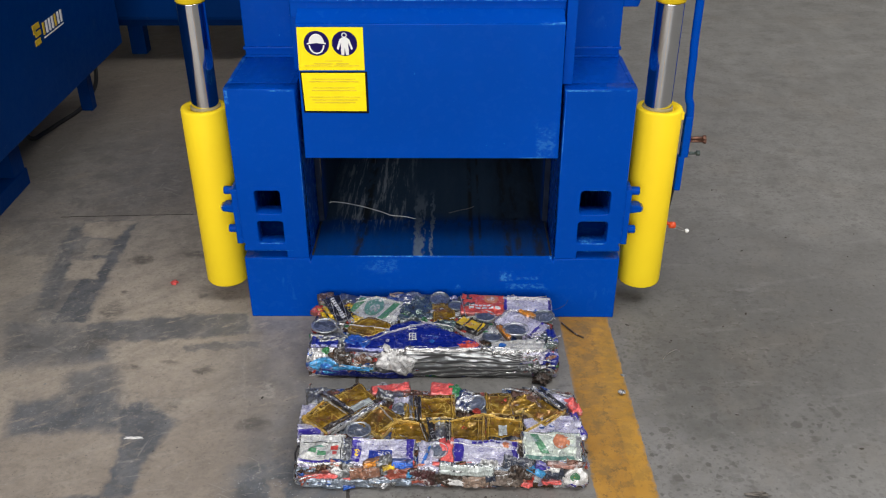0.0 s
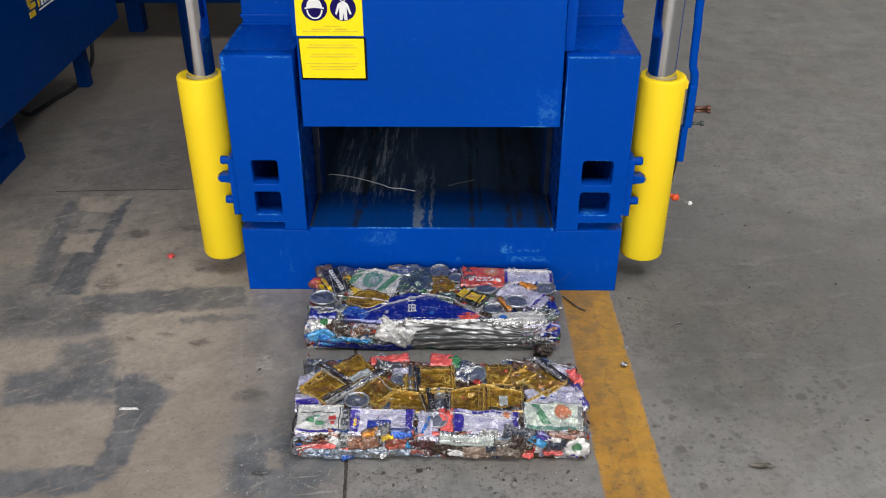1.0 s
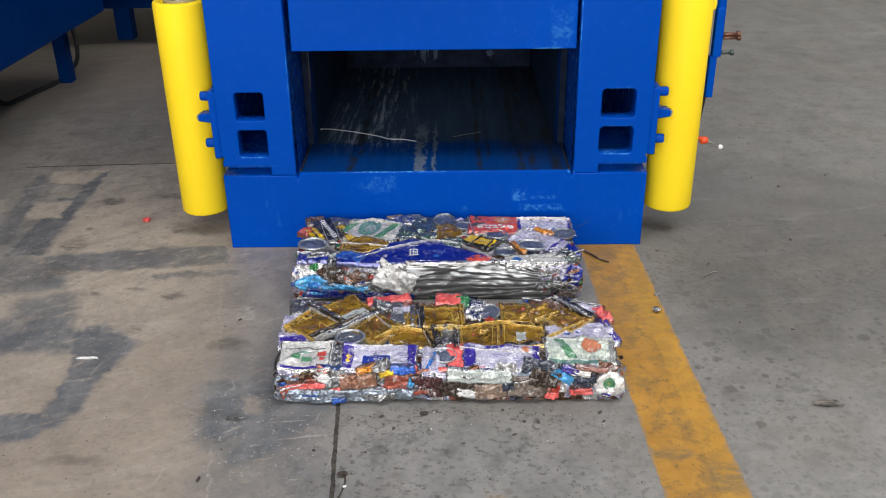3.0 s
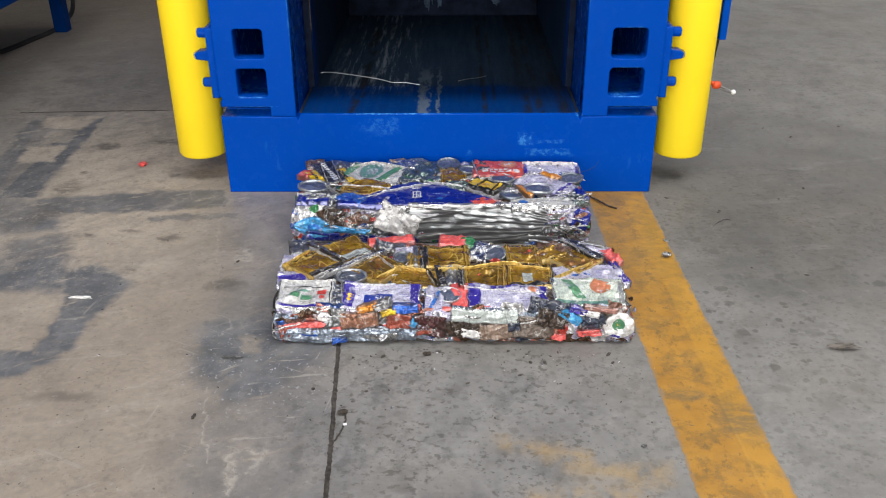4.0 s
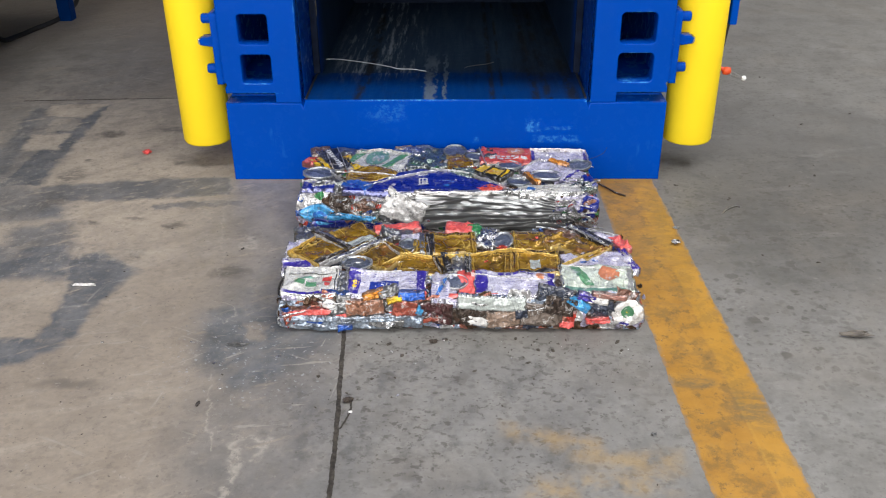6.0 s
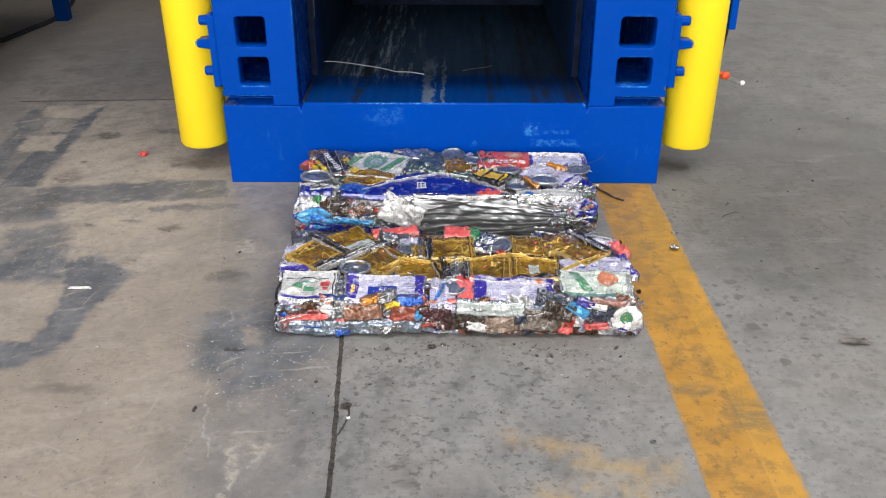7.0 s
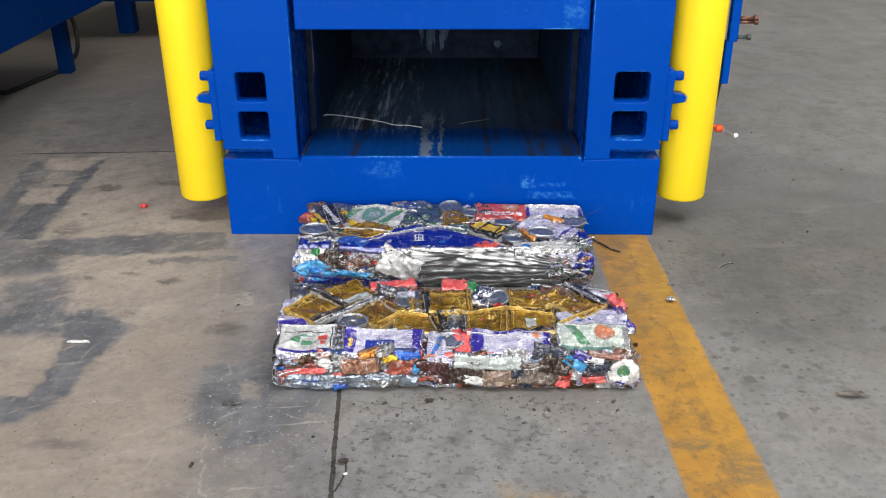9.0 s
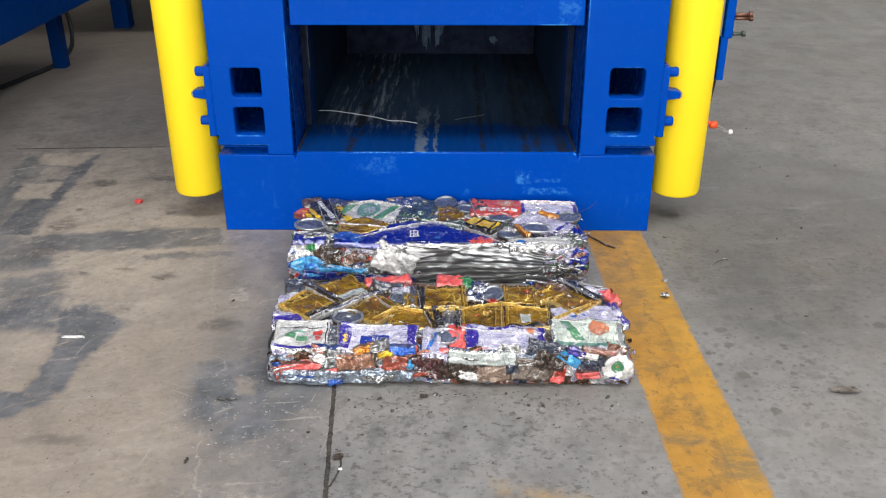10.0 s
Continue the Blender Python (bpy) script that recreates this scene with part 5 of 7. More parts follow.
def label_material(name, colour, ink, amount=0.5, rough=0.34, scale=90):
    """Printed can: pale ground with rows of unreadable fine print, scratches and dirt."""
    g = Graph(name)
    p = g.uv("print")
    _, py, _ = g.xyz(p)
    zone = g.step(g.noise(34, 2, 0.5, at=p), 0.44, 0.54)
    row = g.step(g.m("FRACT", g.m("MULTIPLY", py, 230.0)), 0.50, 0.56, 1.0, 0.0)
    word = g.step(g.noise(330, 3, 0.6, at=p, stretch=(1.0, 0.3, 1)), 0.47, 0.55)
    c = g.mix(g.step(g.noise(30, 3), 0.35, 0.7), [v * 0.80 for v in colour], [min(1, v * 1.08) for v in colour])
    c = g.mix(g.m("MULTIPLY", g.m("MULTIPLY", g.m("MULTIPLY", row, word), zone), amount * 1.3), c, ink)
    smear = g.step(g.noise(scale, 4, 0.7), 0.60, 0.68)
    c = g.mix(g.m("MULTIPLY", smear, 0.28), c, ink)
    c = g.mix(g.m("MULTIPLY", g.step(g.noise(18, 5, 0.65), 0.60, 0.72), 0.40), c, (0.14, 0.12, 0.105))
    folds, small = wrinkles(g, 34)
    crack = g.m("MULTIPLY", g.step(folds, 0.030, 0.0), g.step(g.noise(45, 2), 0.40, 0.55))
    c = g.mix(g.m("MULTIPLY", crack, 0.5), c, (0.12, 0.11, 0.13))
    # painted crease glints, dark creases and soft patches of sheen
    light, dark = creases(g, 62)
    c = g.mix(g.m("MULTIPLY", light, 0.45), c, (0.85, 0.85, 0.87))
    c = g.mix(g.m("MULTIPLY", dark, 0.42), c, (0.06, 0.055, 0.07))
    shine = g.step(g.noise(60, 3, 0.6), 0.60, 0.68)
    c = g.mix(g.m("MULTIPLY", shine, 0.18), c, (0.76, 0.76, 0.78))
    edge = rim_mask(g)
    c = g.mix(g.m("MULTIPLY", edge, 0.45), c, (0.28, 0.28, 0.29))
    g.bump(g.m("ADD", folds, g.m("MULTIPLY", small, 0.4)), 0.6, 0.012)
    return g.done(c, g.step(word, 0.3, 0.7, rough - 0.08, rough + 0.08), g.m("MAXIMUM", 0.2, g.m("MULTIPLY", edge, 0.9)))


def ink_material(name, colour):
    """Print on a can: uneven, scratched through to the metal."""
    g = Graph(name)
    c = g.mix(g.step(g.noise(80, 4, 0.65), 0.35, 0.7), [v * 0.75 for v in colour], colour)
    rub = g.m("MAXIMUM", g.step(g.noise(90, 4, 0.7), 0.59, 0.66), g.m("MULTIPLY", g.step(g.noise(34, 3), 0.60, 0.68), 0.8))
    c = g.mix(g.m("MULTIPLY", rub, 0.75), c, (0.50, 0.50, 0.53))
    folds, small = wrinkles(g, 34)
    g.bump(g.m("ADD", folds, g.m("MULTIPLY", small, 0.4)), 0.55, 0.012)
    return g.done(c, 0.34, 0.2)


I_WHITE = ink_material("white_can_ink", (0.74, 0.74, 0.75))
I_GREEN = ink_material("green_can_ink", (0.09, 0.27, 0.14))
I_TEAL = ink_material("teal_can_ink", (0.13, 0.28, 0.23))
I_RED = ink_material("red_can_ink", (0.60, 0.07, 0.06))
I_ORANGE = ink_material("orange_can_ink", (0.60, 0.22, 0.11))
I_INDIGO = ink_material("indigo_can_ink", (0.04, 0.025, 0.30))
I_COBALT = ink_material("cobalt_can_ink", (0.02, 0.05, 0.36))
I_BLUE = ink_material("light_blue_can_ink", (0.03, 0.16, 0.55))
I_YELLOW = ink_material("yellow_can_ink", (0.74, 0.50, 0.03))
I_COAL = ink_material("black_can_ink", (0.02, 0.02, 0.022))
I_GREY = ink_material("grey_can_ink", (0.30, 0.31, 0.31))
def streak_foil():
    """Smooth stretched foil: long drawn folds that run together at one end, over a fan of shorter ones."""
    g = Graph("smooth_silver_foil")
    u, v, _ = g.xyz(g.uv("rim"))
    bend = g.m("SUBTRACT", g.noise(1.1, 2, 0.5, g.uv("rim")), 0.5)

    def at(a, b):
        k = g.n("CombineXYZ")
        g.set(k.inputs[0], a)
        g.set(k.inputs[1], b)
        return k.outputs[0]

    gather = g.m("DIVIDE", g.m("SUBTRACT", v, 0.15), g.m("SUBTRACT", 1.55, u))
    sag = g.m("ADD", gather, g.m("ADD", g.m("MULTIPLY", g.m("MULTIPLY", u, u), 0.10), g.m("MULTIPLY", bend, 0.22)))
    jitter = g.m("MULTIPLY", g.noise(2.2, 2, 0.5, g.uv("rim"), (0.5, 1.4, 1)), 9.0)
    long_folds = g.m("SINE", g.m("ADD", g.m("MULTIPLY", sag, 30.0), jitter))
    swept = g.m("ADD", g.m("SUBTRACT", v, g.m("MULTIPLY", u, 0.95)), g.m("ADD", g.m("MULTIPLY", g.m("MULTIPLY", u, u), 0.45), g.m("MULTIPLY", bend, 0.5)))
    fan = g.m("SINE", g.m("ADD", g.m("MULTIPLY", swept, 15.0), jitter))
    lower = g.step(g.m("SUBTRACT", v, g.m("SUBTRACT", g.m("MULTIPLY", u, 1.35), 1.25)), 0.06, -0.06)
    lines = g.m("ADD", g.m("MULTIPLY", long_folds, g.m("SUBTRACT", 1.0, lower)), g.m("MULTIPLY", fan, lower))
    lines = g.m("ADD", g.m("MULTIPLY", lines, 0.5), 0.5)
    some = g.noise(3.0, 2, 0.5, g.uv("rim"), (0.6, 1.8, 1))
    # painted sheen: tones across the folds and bright lines along them
    fold_shine = g.m("MULTIPLY", g.step(lines, 0.92, 0.99), g.step(some, 0.40, 0.50))
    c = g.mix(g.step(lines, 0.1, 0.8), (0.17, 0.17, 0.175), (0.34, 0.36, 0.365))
    c = g.mix(g.m("MULTIPLY", fold_shine, 0.9), c, (0.86, 0.85, 0.84))
    c = g.mix(g.step(g.noise(40, 3), 0.62, 0.70, 0.0, 0.3), c, (0.14, 0.13, 0.12))
    g.bump(g.m("ADD", lines, g.m("MULTIPLY", fold_shine, 0.15)), 0.06, 0.01)
    return g.done(c, g.step(lines, 0.3, 0.7, 0.32, 0.40), g.m("SUBTRACT", 0.80, g.m("MULTIPLY", fold_shine, 0.35)))


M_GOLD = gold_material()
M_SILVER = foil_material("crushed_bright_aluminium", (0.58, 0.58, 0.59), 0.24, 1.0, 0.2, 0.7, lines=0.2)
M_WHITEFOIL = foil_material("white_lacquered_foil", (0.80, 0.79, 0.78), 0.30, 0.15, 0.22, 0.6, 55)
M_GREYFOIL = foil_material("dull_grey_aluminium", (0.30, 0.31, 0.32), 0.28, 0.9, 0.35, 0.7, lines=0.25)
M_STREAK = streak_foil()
M_TEAL = foil_material("grey_green_can", (0.20, 0.27, 0.25), 0.25, 0.85, 0.3)
M_LID = foil_material("can_lid_aluminium", (0.52, 0.55, 0.58), 0.36, 0.85, 0.12, 0.12, 50)
M_LIDDARK = foil_material("dark_can_lid", (0.23, 0.26, 0.30), 0.36, 0.8, 0.2, 0.12, 50)
M_COBALT = foil_material("cobalt_can", (0.004, 0.018, 0.25), 0.26, 0.2, 0.03, 0.2, lines=0.06)
M_LIGHTBLUE = foil_material("light_blue_can", (0.02, 0.11, 0.50), 0.28, 0.3, 0.12, 0.45, lines=0.2)
M_CYAN = foil_material("cyan_can", (0.06, 0.34, 0.68), 0.26, 0.25, 0.12, 0.4, lines=0.25)
M_INDIGO = foil_material("indigo_can", (0.045, 0.028, 0.30), 0.3, 0.3, 0.2, 0.4)
M_RED = foil_material("red_can", (0.66, 0.085, 0.06), 0.3, 0.25, 0.12, 0.4, lines=0.25)
M_PINK = foil_material("coral_can", (0.78, 0.12, 0.11), 0.34, 0.2, 0.12, 0.4, lines=0.2)
M_ORANGE = foil_material("orange_can", (0.74, 0.28, 0.03), 0.3, 0.4, 0.2, 0.7)
M_YEL = foil_material("yellow_can", (0.76, 0.50, 0.02), 0.3, 0.4, 0.2, 0.5)
M_GREEN = foil_material("green_can", (0.04, 0.24, 0.085), 0.3, 0.35, 0.2, 0.5)
M_BROWN = foil_material("brown_soiled_can", (0.070, 0.050, 0.040), 0.4, 0.5, 0.5, 0.9)
M_RUST = foil_material("rusty_copper_can", (0.20, 0.115, 0.085), 0.38, 0.6, 0.4, 0.9)
M_SALMON = foil_material("salmon_can", (0.38, 0.19, 0.155), 0.36, 0.4, 0.35, 0.7)
M_SILBLUE = foil_material("blue_silver_can", (0.40, 0.47, 0.57), 0.28, 0.75, 0.3, 0.8)
M_COAL = foil_material("black_can", (0.014, 0.014, 0.016), 0.3, 0.2, 0.1, 0.3)
M_COPPER_CAN = foil_material("copper_brown_can", (0.34, 0.165, 0.105), 0.3, 0.45, 0.3, 0.7)
M_DIRTY_RED = foil_material("soiled_red_can", (0.36, 0.085, 0.055), 0.34, 0.35, 0.35, 0.7)
M_MAROON = foil_material("maroon_soiled_can", (0.075, 0.024, 0.026), 0.3, 0.3, 0.3, 0.8)
M_TAN = foil_material("tan_soiled_can", (0.30, 0.215, 0.165), 0.4, 0.2, 0.35, 0.7)
M_TAUPE = foil_material("grey_brown_soiled_can", (0.165, 0.130, 0.108), 0.42, 0.2, 0.4, 0.8)
M_NAVY_DIRT = foil_material("soiled_navy_can", (0.045, 0.055, 0.085), 0.34, 0.4, 0.4, 0.9)
M_LAV = label_material("lavender_printed_can", (0.55, 0.54, 0.67), (0.10, 0.085, 0.27), 0.75)
M_PALE = label_material("white_printed_can", (0.60, 0.60, 0.58), (0.24, 0.26, 0.26), 0.6)
M_PALEGREEN = label_material("pale_green_printed_can", (0.60, 0.66, 0.58), (0.25, 0.36, 0.24), 0.35)
M_PALEGREY = label_material("pale_carton", (0.50, 0.55, 0.53), (0.3, 0.33, 0.32), 0.35)


def scrap_material(name, stops, seed, cells=False):
    """Many small pieces: each takes one colour of a set; cells: pieces of the pressed block."""
    g = Graph(name)
    if cells:
        warp = g.vec("ADD", g.pos(), g.vec("MULTIPLY", g.noisec(40, 3), (0.03, 0.03, 0.02)))
        r = g.xyz(g.voronoi(62, "F1", warp, "Color"))[0]
    else:
        r = g.m("FRACT", g.m("MULTIPLY", g.island(), 7.13 + seed))
    n = len(stops)
    c = g.ramp(r, [(i / n, s) for i, s in enumerate(stops)], True)
    fine = g.noise(95, 4, 0.65)
    c = g.mix(g.step(fine, 0.46, 0.66, 0.0, 0.7), c, (0.07, 0.055, 0.045))
    c = g.mix(g.step(g.noise(60, 3, 0.6), 0.60, 0.66, 0.0, 0.45), c, (0.60, 0.60, 0.61))
    big, small = wrinkles(g, 48)
    g.bump(g.m("ADD", big, g.m("MULTIPLY", small, 0.3)), 0.8, 0.014)
    return g.done(c, g.step(fine, 0.2, 0.8, 0.2, 0.42), 0.55)


C_SIL, C_RUST, C_RED, C_BLUE, C_WHITE, C_BRN = (0.55, 0.55, 0.56), (0.20, 0.105, 0.08), (0.55, 0.07, 0.05), (0.03, 0.10, 0.36), (0.66, 0.65, 0.66), (0.08, 0.045, 0.025)
C_GOLD, C_CYAN, C_LAV, C_GRN = (0.40, 0.24, 0.04), (0.06, 0.30, 0.48), (0.46, 0.44, 0.60), (0.06, 0.26, 0.10)
C_SALM, C_SBLUE = (0.42, 0.17, 0.125), (0.34, 0.41, 0.52)
SET_A = [C_SBLUE, C_BRN, C_RUST, C_LAV, C_BRN, C_SBLUE, C_SIL, C_BLUE, C_SALM, C_BRN, C_RUST, C_SBLUE, C_BRN, C_RED, C_SALM, C_SBLUE]
SET_B = [C_SIL, C_BLUE, C_SIL, C_LAV, C_WHITE, C_BRN, C_SIL, C_RED, C_SIL, C_GRN, C_BRN, C_WHITE]
M_SCRAP_A = scrap_material("mixed_scraps_a", SET_A, 0)
M_SCRAP_B = scrap_material("mixed_scraps_b", SET_B, 1)
M_CORE_A = scrap_material("pressed_block_a", SET_A, 0, True)
M_CORE_B = scrap_material("pressed_block_b", SET_B, 1, True)


class Bale:
    def __init__(self, name, x0, x1, y0, y1, top, seed, label):
        self.x0, self.x1, self.y0, self.y1, self.seed, self.top_fn = x0, x1, y0, y1, seed, top
        self.at = Vector(((x0 + x1) / 2, (y0 + y1) / 2, 0))
        self.ob = empty(name, self.at, label, "bale", "bales of crushed cans")
        self.inv = Matrix.Translation(-self.at)
        self.rng = random.Random(seed)

    def top(self, x, y):
        return self.top_fn(x, y) + 0.0035 * noise.noise((x * 14, y * 14, self.seed)) + 0.0018 * noise.noise((x * 45, y * 45, self.seed))

    def front(self, x, z):
        bulge = -0.006 * math.sin(max(0, min(1, z / 0.08)) * math.pi)
        return self.y0 + bulge + 0.007 * noise.noise((x * 13, z * 16, self.seed + 9)) + 0.004 * noise.noise((x * 40, z * 40, self.seed))

    def surface(self, face, a, b, lift):
        """A point over the top (x, y), the front (x, z) or an end (y, z)."""
        if face == "top":
            return Vector((a, b, self.top(a, b) + lift))
        if face == "front":
            a = min(max(a, self.x0 - 0.003), self.x1 + 0.003)
            return Vector((a, self.front(a, b) - lift, b))
        s = -1 if face == "west" else 1
        edge = self.x0 if s < 0 else self.x1
        return Vector((edge + s * (lift + 0.006 * noise.noise((a * 16, b * 20, self.seed + 3))), a, b))

    def add(self, name, bm, mat, label="", parent=None, smooth=True):
        bm.transform(self.inv)
        return part(name, bm, mat, parent or self.ob, label, smooth)

    def core(self, mat):
        """The pressed block under the pieces that can be told apart."""
        bm = bmesh.new()
        nx, ny, nz = 110, 46, 14

        def grid(f, n, m):
            rows = [[bm.verts.new(f(i / n, j / m)) for j in range(m + 1)] for i in range(n + 1)]
            for i in range(n):
                for j in range(m):
                    bm.faces.new((rows[i][j], rows[i + 1][j], rows[i + 1][j + 1], rows[i][j + 1]))

        def shaped(u, v, w):
            x, y = self.x0 + u * (self.x1 - self.x0), self.y0 + v * (self.y1 - self.y0)
            zt = self.top(x, y) - 0.0075
            # rounded rim
            d = min(u * (self.x1 - self.x0), (1 - u) * (self.x1 - self.x0), v * (self.y1 - self.y0), (1 - v) * (self.y1 - self.y0))
            zt -= 0.010 * max(0, 1 - d / 0.012) ** 2 * w
            z = 0.001 + w * zt
            n = noise.noise_vector((x * 24, y * 24, z * 30 + self.seed)) * 0.005 + noise.noise_vector((x * 70, y * 70, z * 70 + self.seed)) * 0.0025
            bulge = 0.005 * math.sin(w * math.pi)
            n.x += bulge * (1 if u > 0.999 else -1 if u < 0.001 else 0)
            n.y += bulge * (1 if v > 0.999 else -1 if v < 0.001 else 0)
            p = Vector((x, y, z)) + n
            p.z = max(p.z, 0.001)
            return p

        grid(lambda u, v: shaped(u, v, 1.0), nx, ny)
        grid(lambda u, w: shaped(u, 0.0, w), nx, nz)
        grid(lambda u, w: shaped(1 - u, 1.0, w), nx, nz)
        grid(lambda v, w: shaped(0.0, 1 - v, w), ny, nz)
        grid(lambda v, w: shaped(1.0, v, w), ny, nz)
        bmesh.ops.remove_doubles(bm, verts=bm.verts, dist=1e-5)
        bmesh.ops.recalc_face_normals(bm, faces=bm.faces)
        self.add("pressed_core", bm, mat, smooth=False)

    def panel(self, name, face, ca, cb, w, h, turn, mat, lift=0.002, shape="rect", crease=0.004, label="", prints=(), ragged=0.07, wave=None):
        """A flattened can on a face of the bale, with creases, ragged edges and a folded rim; prints lie on its surface."""
        seed = self.rng.random() * 90
        c, s = math.cos(radians(turn)), math.sin(radians(turn))
        folds = []
        for _ in range(5):
            a = self.rng.random() * math.pi
            folds.append((math.cos(a), math.sin(a), self.rng.uniform(-0.8, 0.8), self.rng.uniform(0.25, 1.0) * self.rng.choice((-1, 1))))

        def spot(u, v, up=0.0):
            # u, v from -1 to 1
            if shape == "disc":
                k = math.sqrt(max(0.0, 1 - v * v / 2))
                l = math.sqrt(max(0.0, 1 - u * u / 2))
                uu, vv = u * k, v * l
            elif shape == "lens":
                uu, vv = u, v * (1 - 0.93 * abs(u) ** 1.6)
            elif shape == "dome":
                uu, vv = u, (v + 1) * (1 - 0.90 * abs(u) ** 1.5) - 1
            else:
                uu, vv = u, v
            jag = 1 + ragged * noise.noise((uu * 2.3, vv * 2.3, seed))
            du, dv = uu * w / 2 * jag, vv * h / 2 * (1 + ragged * noise.noise((vv * 2.1, uu * 2.1, seed + 5)))
            a, b = ca + du * c - dv * s, cb + du * s + dv * c
            z = 0.0
            for fa, fb, off, amp in folds:
                d = fa * uu + fb * vv - off
                z += amp * crease * (max(0.0, 0.28 - abs(d)) / 0.28 - 0.25)
            z += crease * 0.5 * noise.noise((uu * 3.1, vv * 3.1, seed)) + crease * 0.35 * noise.noise((uu * 8, vv * 8, seed))
            if wave:
                # long folds that fan out of one end, with a slanting one across them
                bend = vv * (1 - 0.45 * max(0.0, uu)) + 0.9 * max(0.0, -0.5 - uu) ** 1.5 + 0.16 * math.sin(uu * 2.4 + 0.6)
                ph = wave[0] * bend + 1.1 * noise.noise((uu * 1.3, vv * 0.8, seed)) + 0.5 * noise.noise((uu * 3.0, vv * 3.5, seed + 7))
                amp = 0.45 + 0.55 * max(0.0, noise.noise((uu * 1.6, vv * 2.2, seed + 3)) + 0.5)
                z += wave[1] * amp * (0.5 + 0.5 * math.cos(2 * ph)) ** 3
                z += wave[1] * 0.9 * math.exp(-((vv + 0.85 - 1.5 * (uu - 0.15)) / 0.16) ** 2) * (1.0 if -0.1 < uu < 0.75 else 0.0)
            rim = max(abs(u), abs(v))
            z += (0.0 if wave else 0.0010) * noise.noise((uu * w * 260, vv * h * 260, seed)) - 0.0012 * max(0.0, (rim - 0.9) / 0.1) ** 2
            return self.surface(face, a, b, max(z, -0.001) + lift * 0.7 + up)

        n = max(10, min(72, int(w / 0.0028)))
        m = max(8, min(44, int(h / 0.0028)))
        if wave:
            n, m = 130, 64
        bm = bmesh.new()
        rim_uv, print_uv = bm.loops.layers.uv.new("rim"), bm.loops.layers.uv.new("print")
        spots = {}

        def vert(u, v, up=0.0):
            q = bm.verts.new(spot(u, v, up))
            spots[q] = (u, v)
            return q

        rows = [[vert(-1 + 2 * i / n, -1 + 2 * j / m) for j in range(m + 1)] for i in range(n + 1)]
        for i in range(n):
            for j in range(m):
                bm.faces.new((rows[i][j], rows[i + 1][j], rows[i + 1][j + 1], rows[i][j + 1]))
        # folded rim down into the bale
        border = [(i, 0) for i in range(n)] + [(n, j) for j in range(m)] + [(i, m) for i in range(n, 0, -1)] + [(0, j) for j in range(m, 0, -1)]
        low = []
        for i, j in border:
            low.append(vert((-1 + 2 * i / n) * 0.995, (-1 + 2 * j / m) * 0.995, -0.0120))
        top = [rows[i][j] for i, j in border]
        for k in range(len(border)):
            q = (k + 1) % len(border)
            bm.faces.new((top[k], low[k], low[q], top[q]))
        for f in bm.faces:
            for loop in f.loops:
                u, v = spots[loop.vert]
                loop[rim_uv].uv = (u, v)
                loop[print_uv].uv = (u * w / 2 + seed, v * h / 2 + seed)
        bmesh.ops.recalc_face_normals(bm, faces=bm.faces)
        ob = self.add(name, bm, mat, label)
        for pname, kind, u0, v0, u1, v1, pmat in prints:
            bm = bmesh.new()
            a, b = 12, 8
            if kind == "disc":
                uc, vc, ru, rv = (u0 + u1) / 2, (v0 + v1) / 2, (u1 - u0) / 2, (v1 - v0) / 2
                f = lambda i, j: (uc + ru * (j / b) * math.cos(2 * math.pi * i / a), vc + rv * (j / b) * math.sin(2 * math.pi * i / a))
            elif kind == "slant":
                f = lambda i, j: (u0 + (u1 - u0) * i / a + (j / b - 0.5) * 0.28, v0 + (v1 - v0) * i / a)
            else:
                f = lambda i, j: (u0 + (u1 - u0) * i / a, v0 + (v1 - v0) * j / b)
            rows = [[bm.verts.new(spot(*f(i, j), 0.0007)) for j in range(b + 1)] for i in range(a + 1)]
            for i in range(a):
                for j in range(b):
                    bm.faces.new((rows[i][j], rows[i + 1][j], rows[i + 1][j + 1], rows[i][j + 1]))
            bmesh.ops.remove_doubles(bm, verts=bm.verts, dist=1e-6)
            bmesh.ops.recalc_face_normals(bm, faces=bm.faces)
            if bm.faces and face == "top" and sum(q.normal.z for q in bm.faces) < 0:
                bmesh.ops.reverse_faces(bm, faces=bm.faces)
            self.add(pname, bm, pmat, parent=ob)
        return ob

    def lid(self, x, y, r, mat=None, squash=1.0, lift=0.005, tilt=(0, 0), turn=0.0):
        """A can end: raised rim, sunken panel and a ring."""
        prof = [(r * 0.95, -0.005), (r, -0.003), (r * 1.0, 0.0016), (r * 0.975, 0.0021), (r * 0.945, 0.0012), (r * 0.92, -0.0014), (r * 0.84, -0.0015), (r * 0.80, -0.0003), (r * 0.55, 0.0002), (r * 0.3, 0.0004), (r * 0.04, 0.0004)]
        flatp = [(r * 0.915, -0.0017), (r * 0.84, -0.0015), (r * 0.80, -0.0004), (r * 0.78, -0.0008), (r * 0.55, -0.0004), (r * 0.3, -0.0002), (r * 0.04, -0.0002)]
        rim = self.lid_piece("can_lid", prof[:6], x, y, mat or M_LID, squash, lift, tilt, turn)
        return self.lid_piece("lid_panel", flatp, x, y, M_LIDDARK, squash, lift, tilt, turn, rim)

    def lid_piece(self, name, prof, x, y, mat, squash, lift, tilt, turn, parent=None):
        bm = lathe(prof, (0, 0, 0), "z", 36)
        for v in bm.verts:
            v.co.z += 0.0022 * noise.noise((v.co.x * 45, v.co.y * 45, x * 31)) + 0.0008 * noise.noise((v.co.x * 130, v.co.y * 130, y * 31))
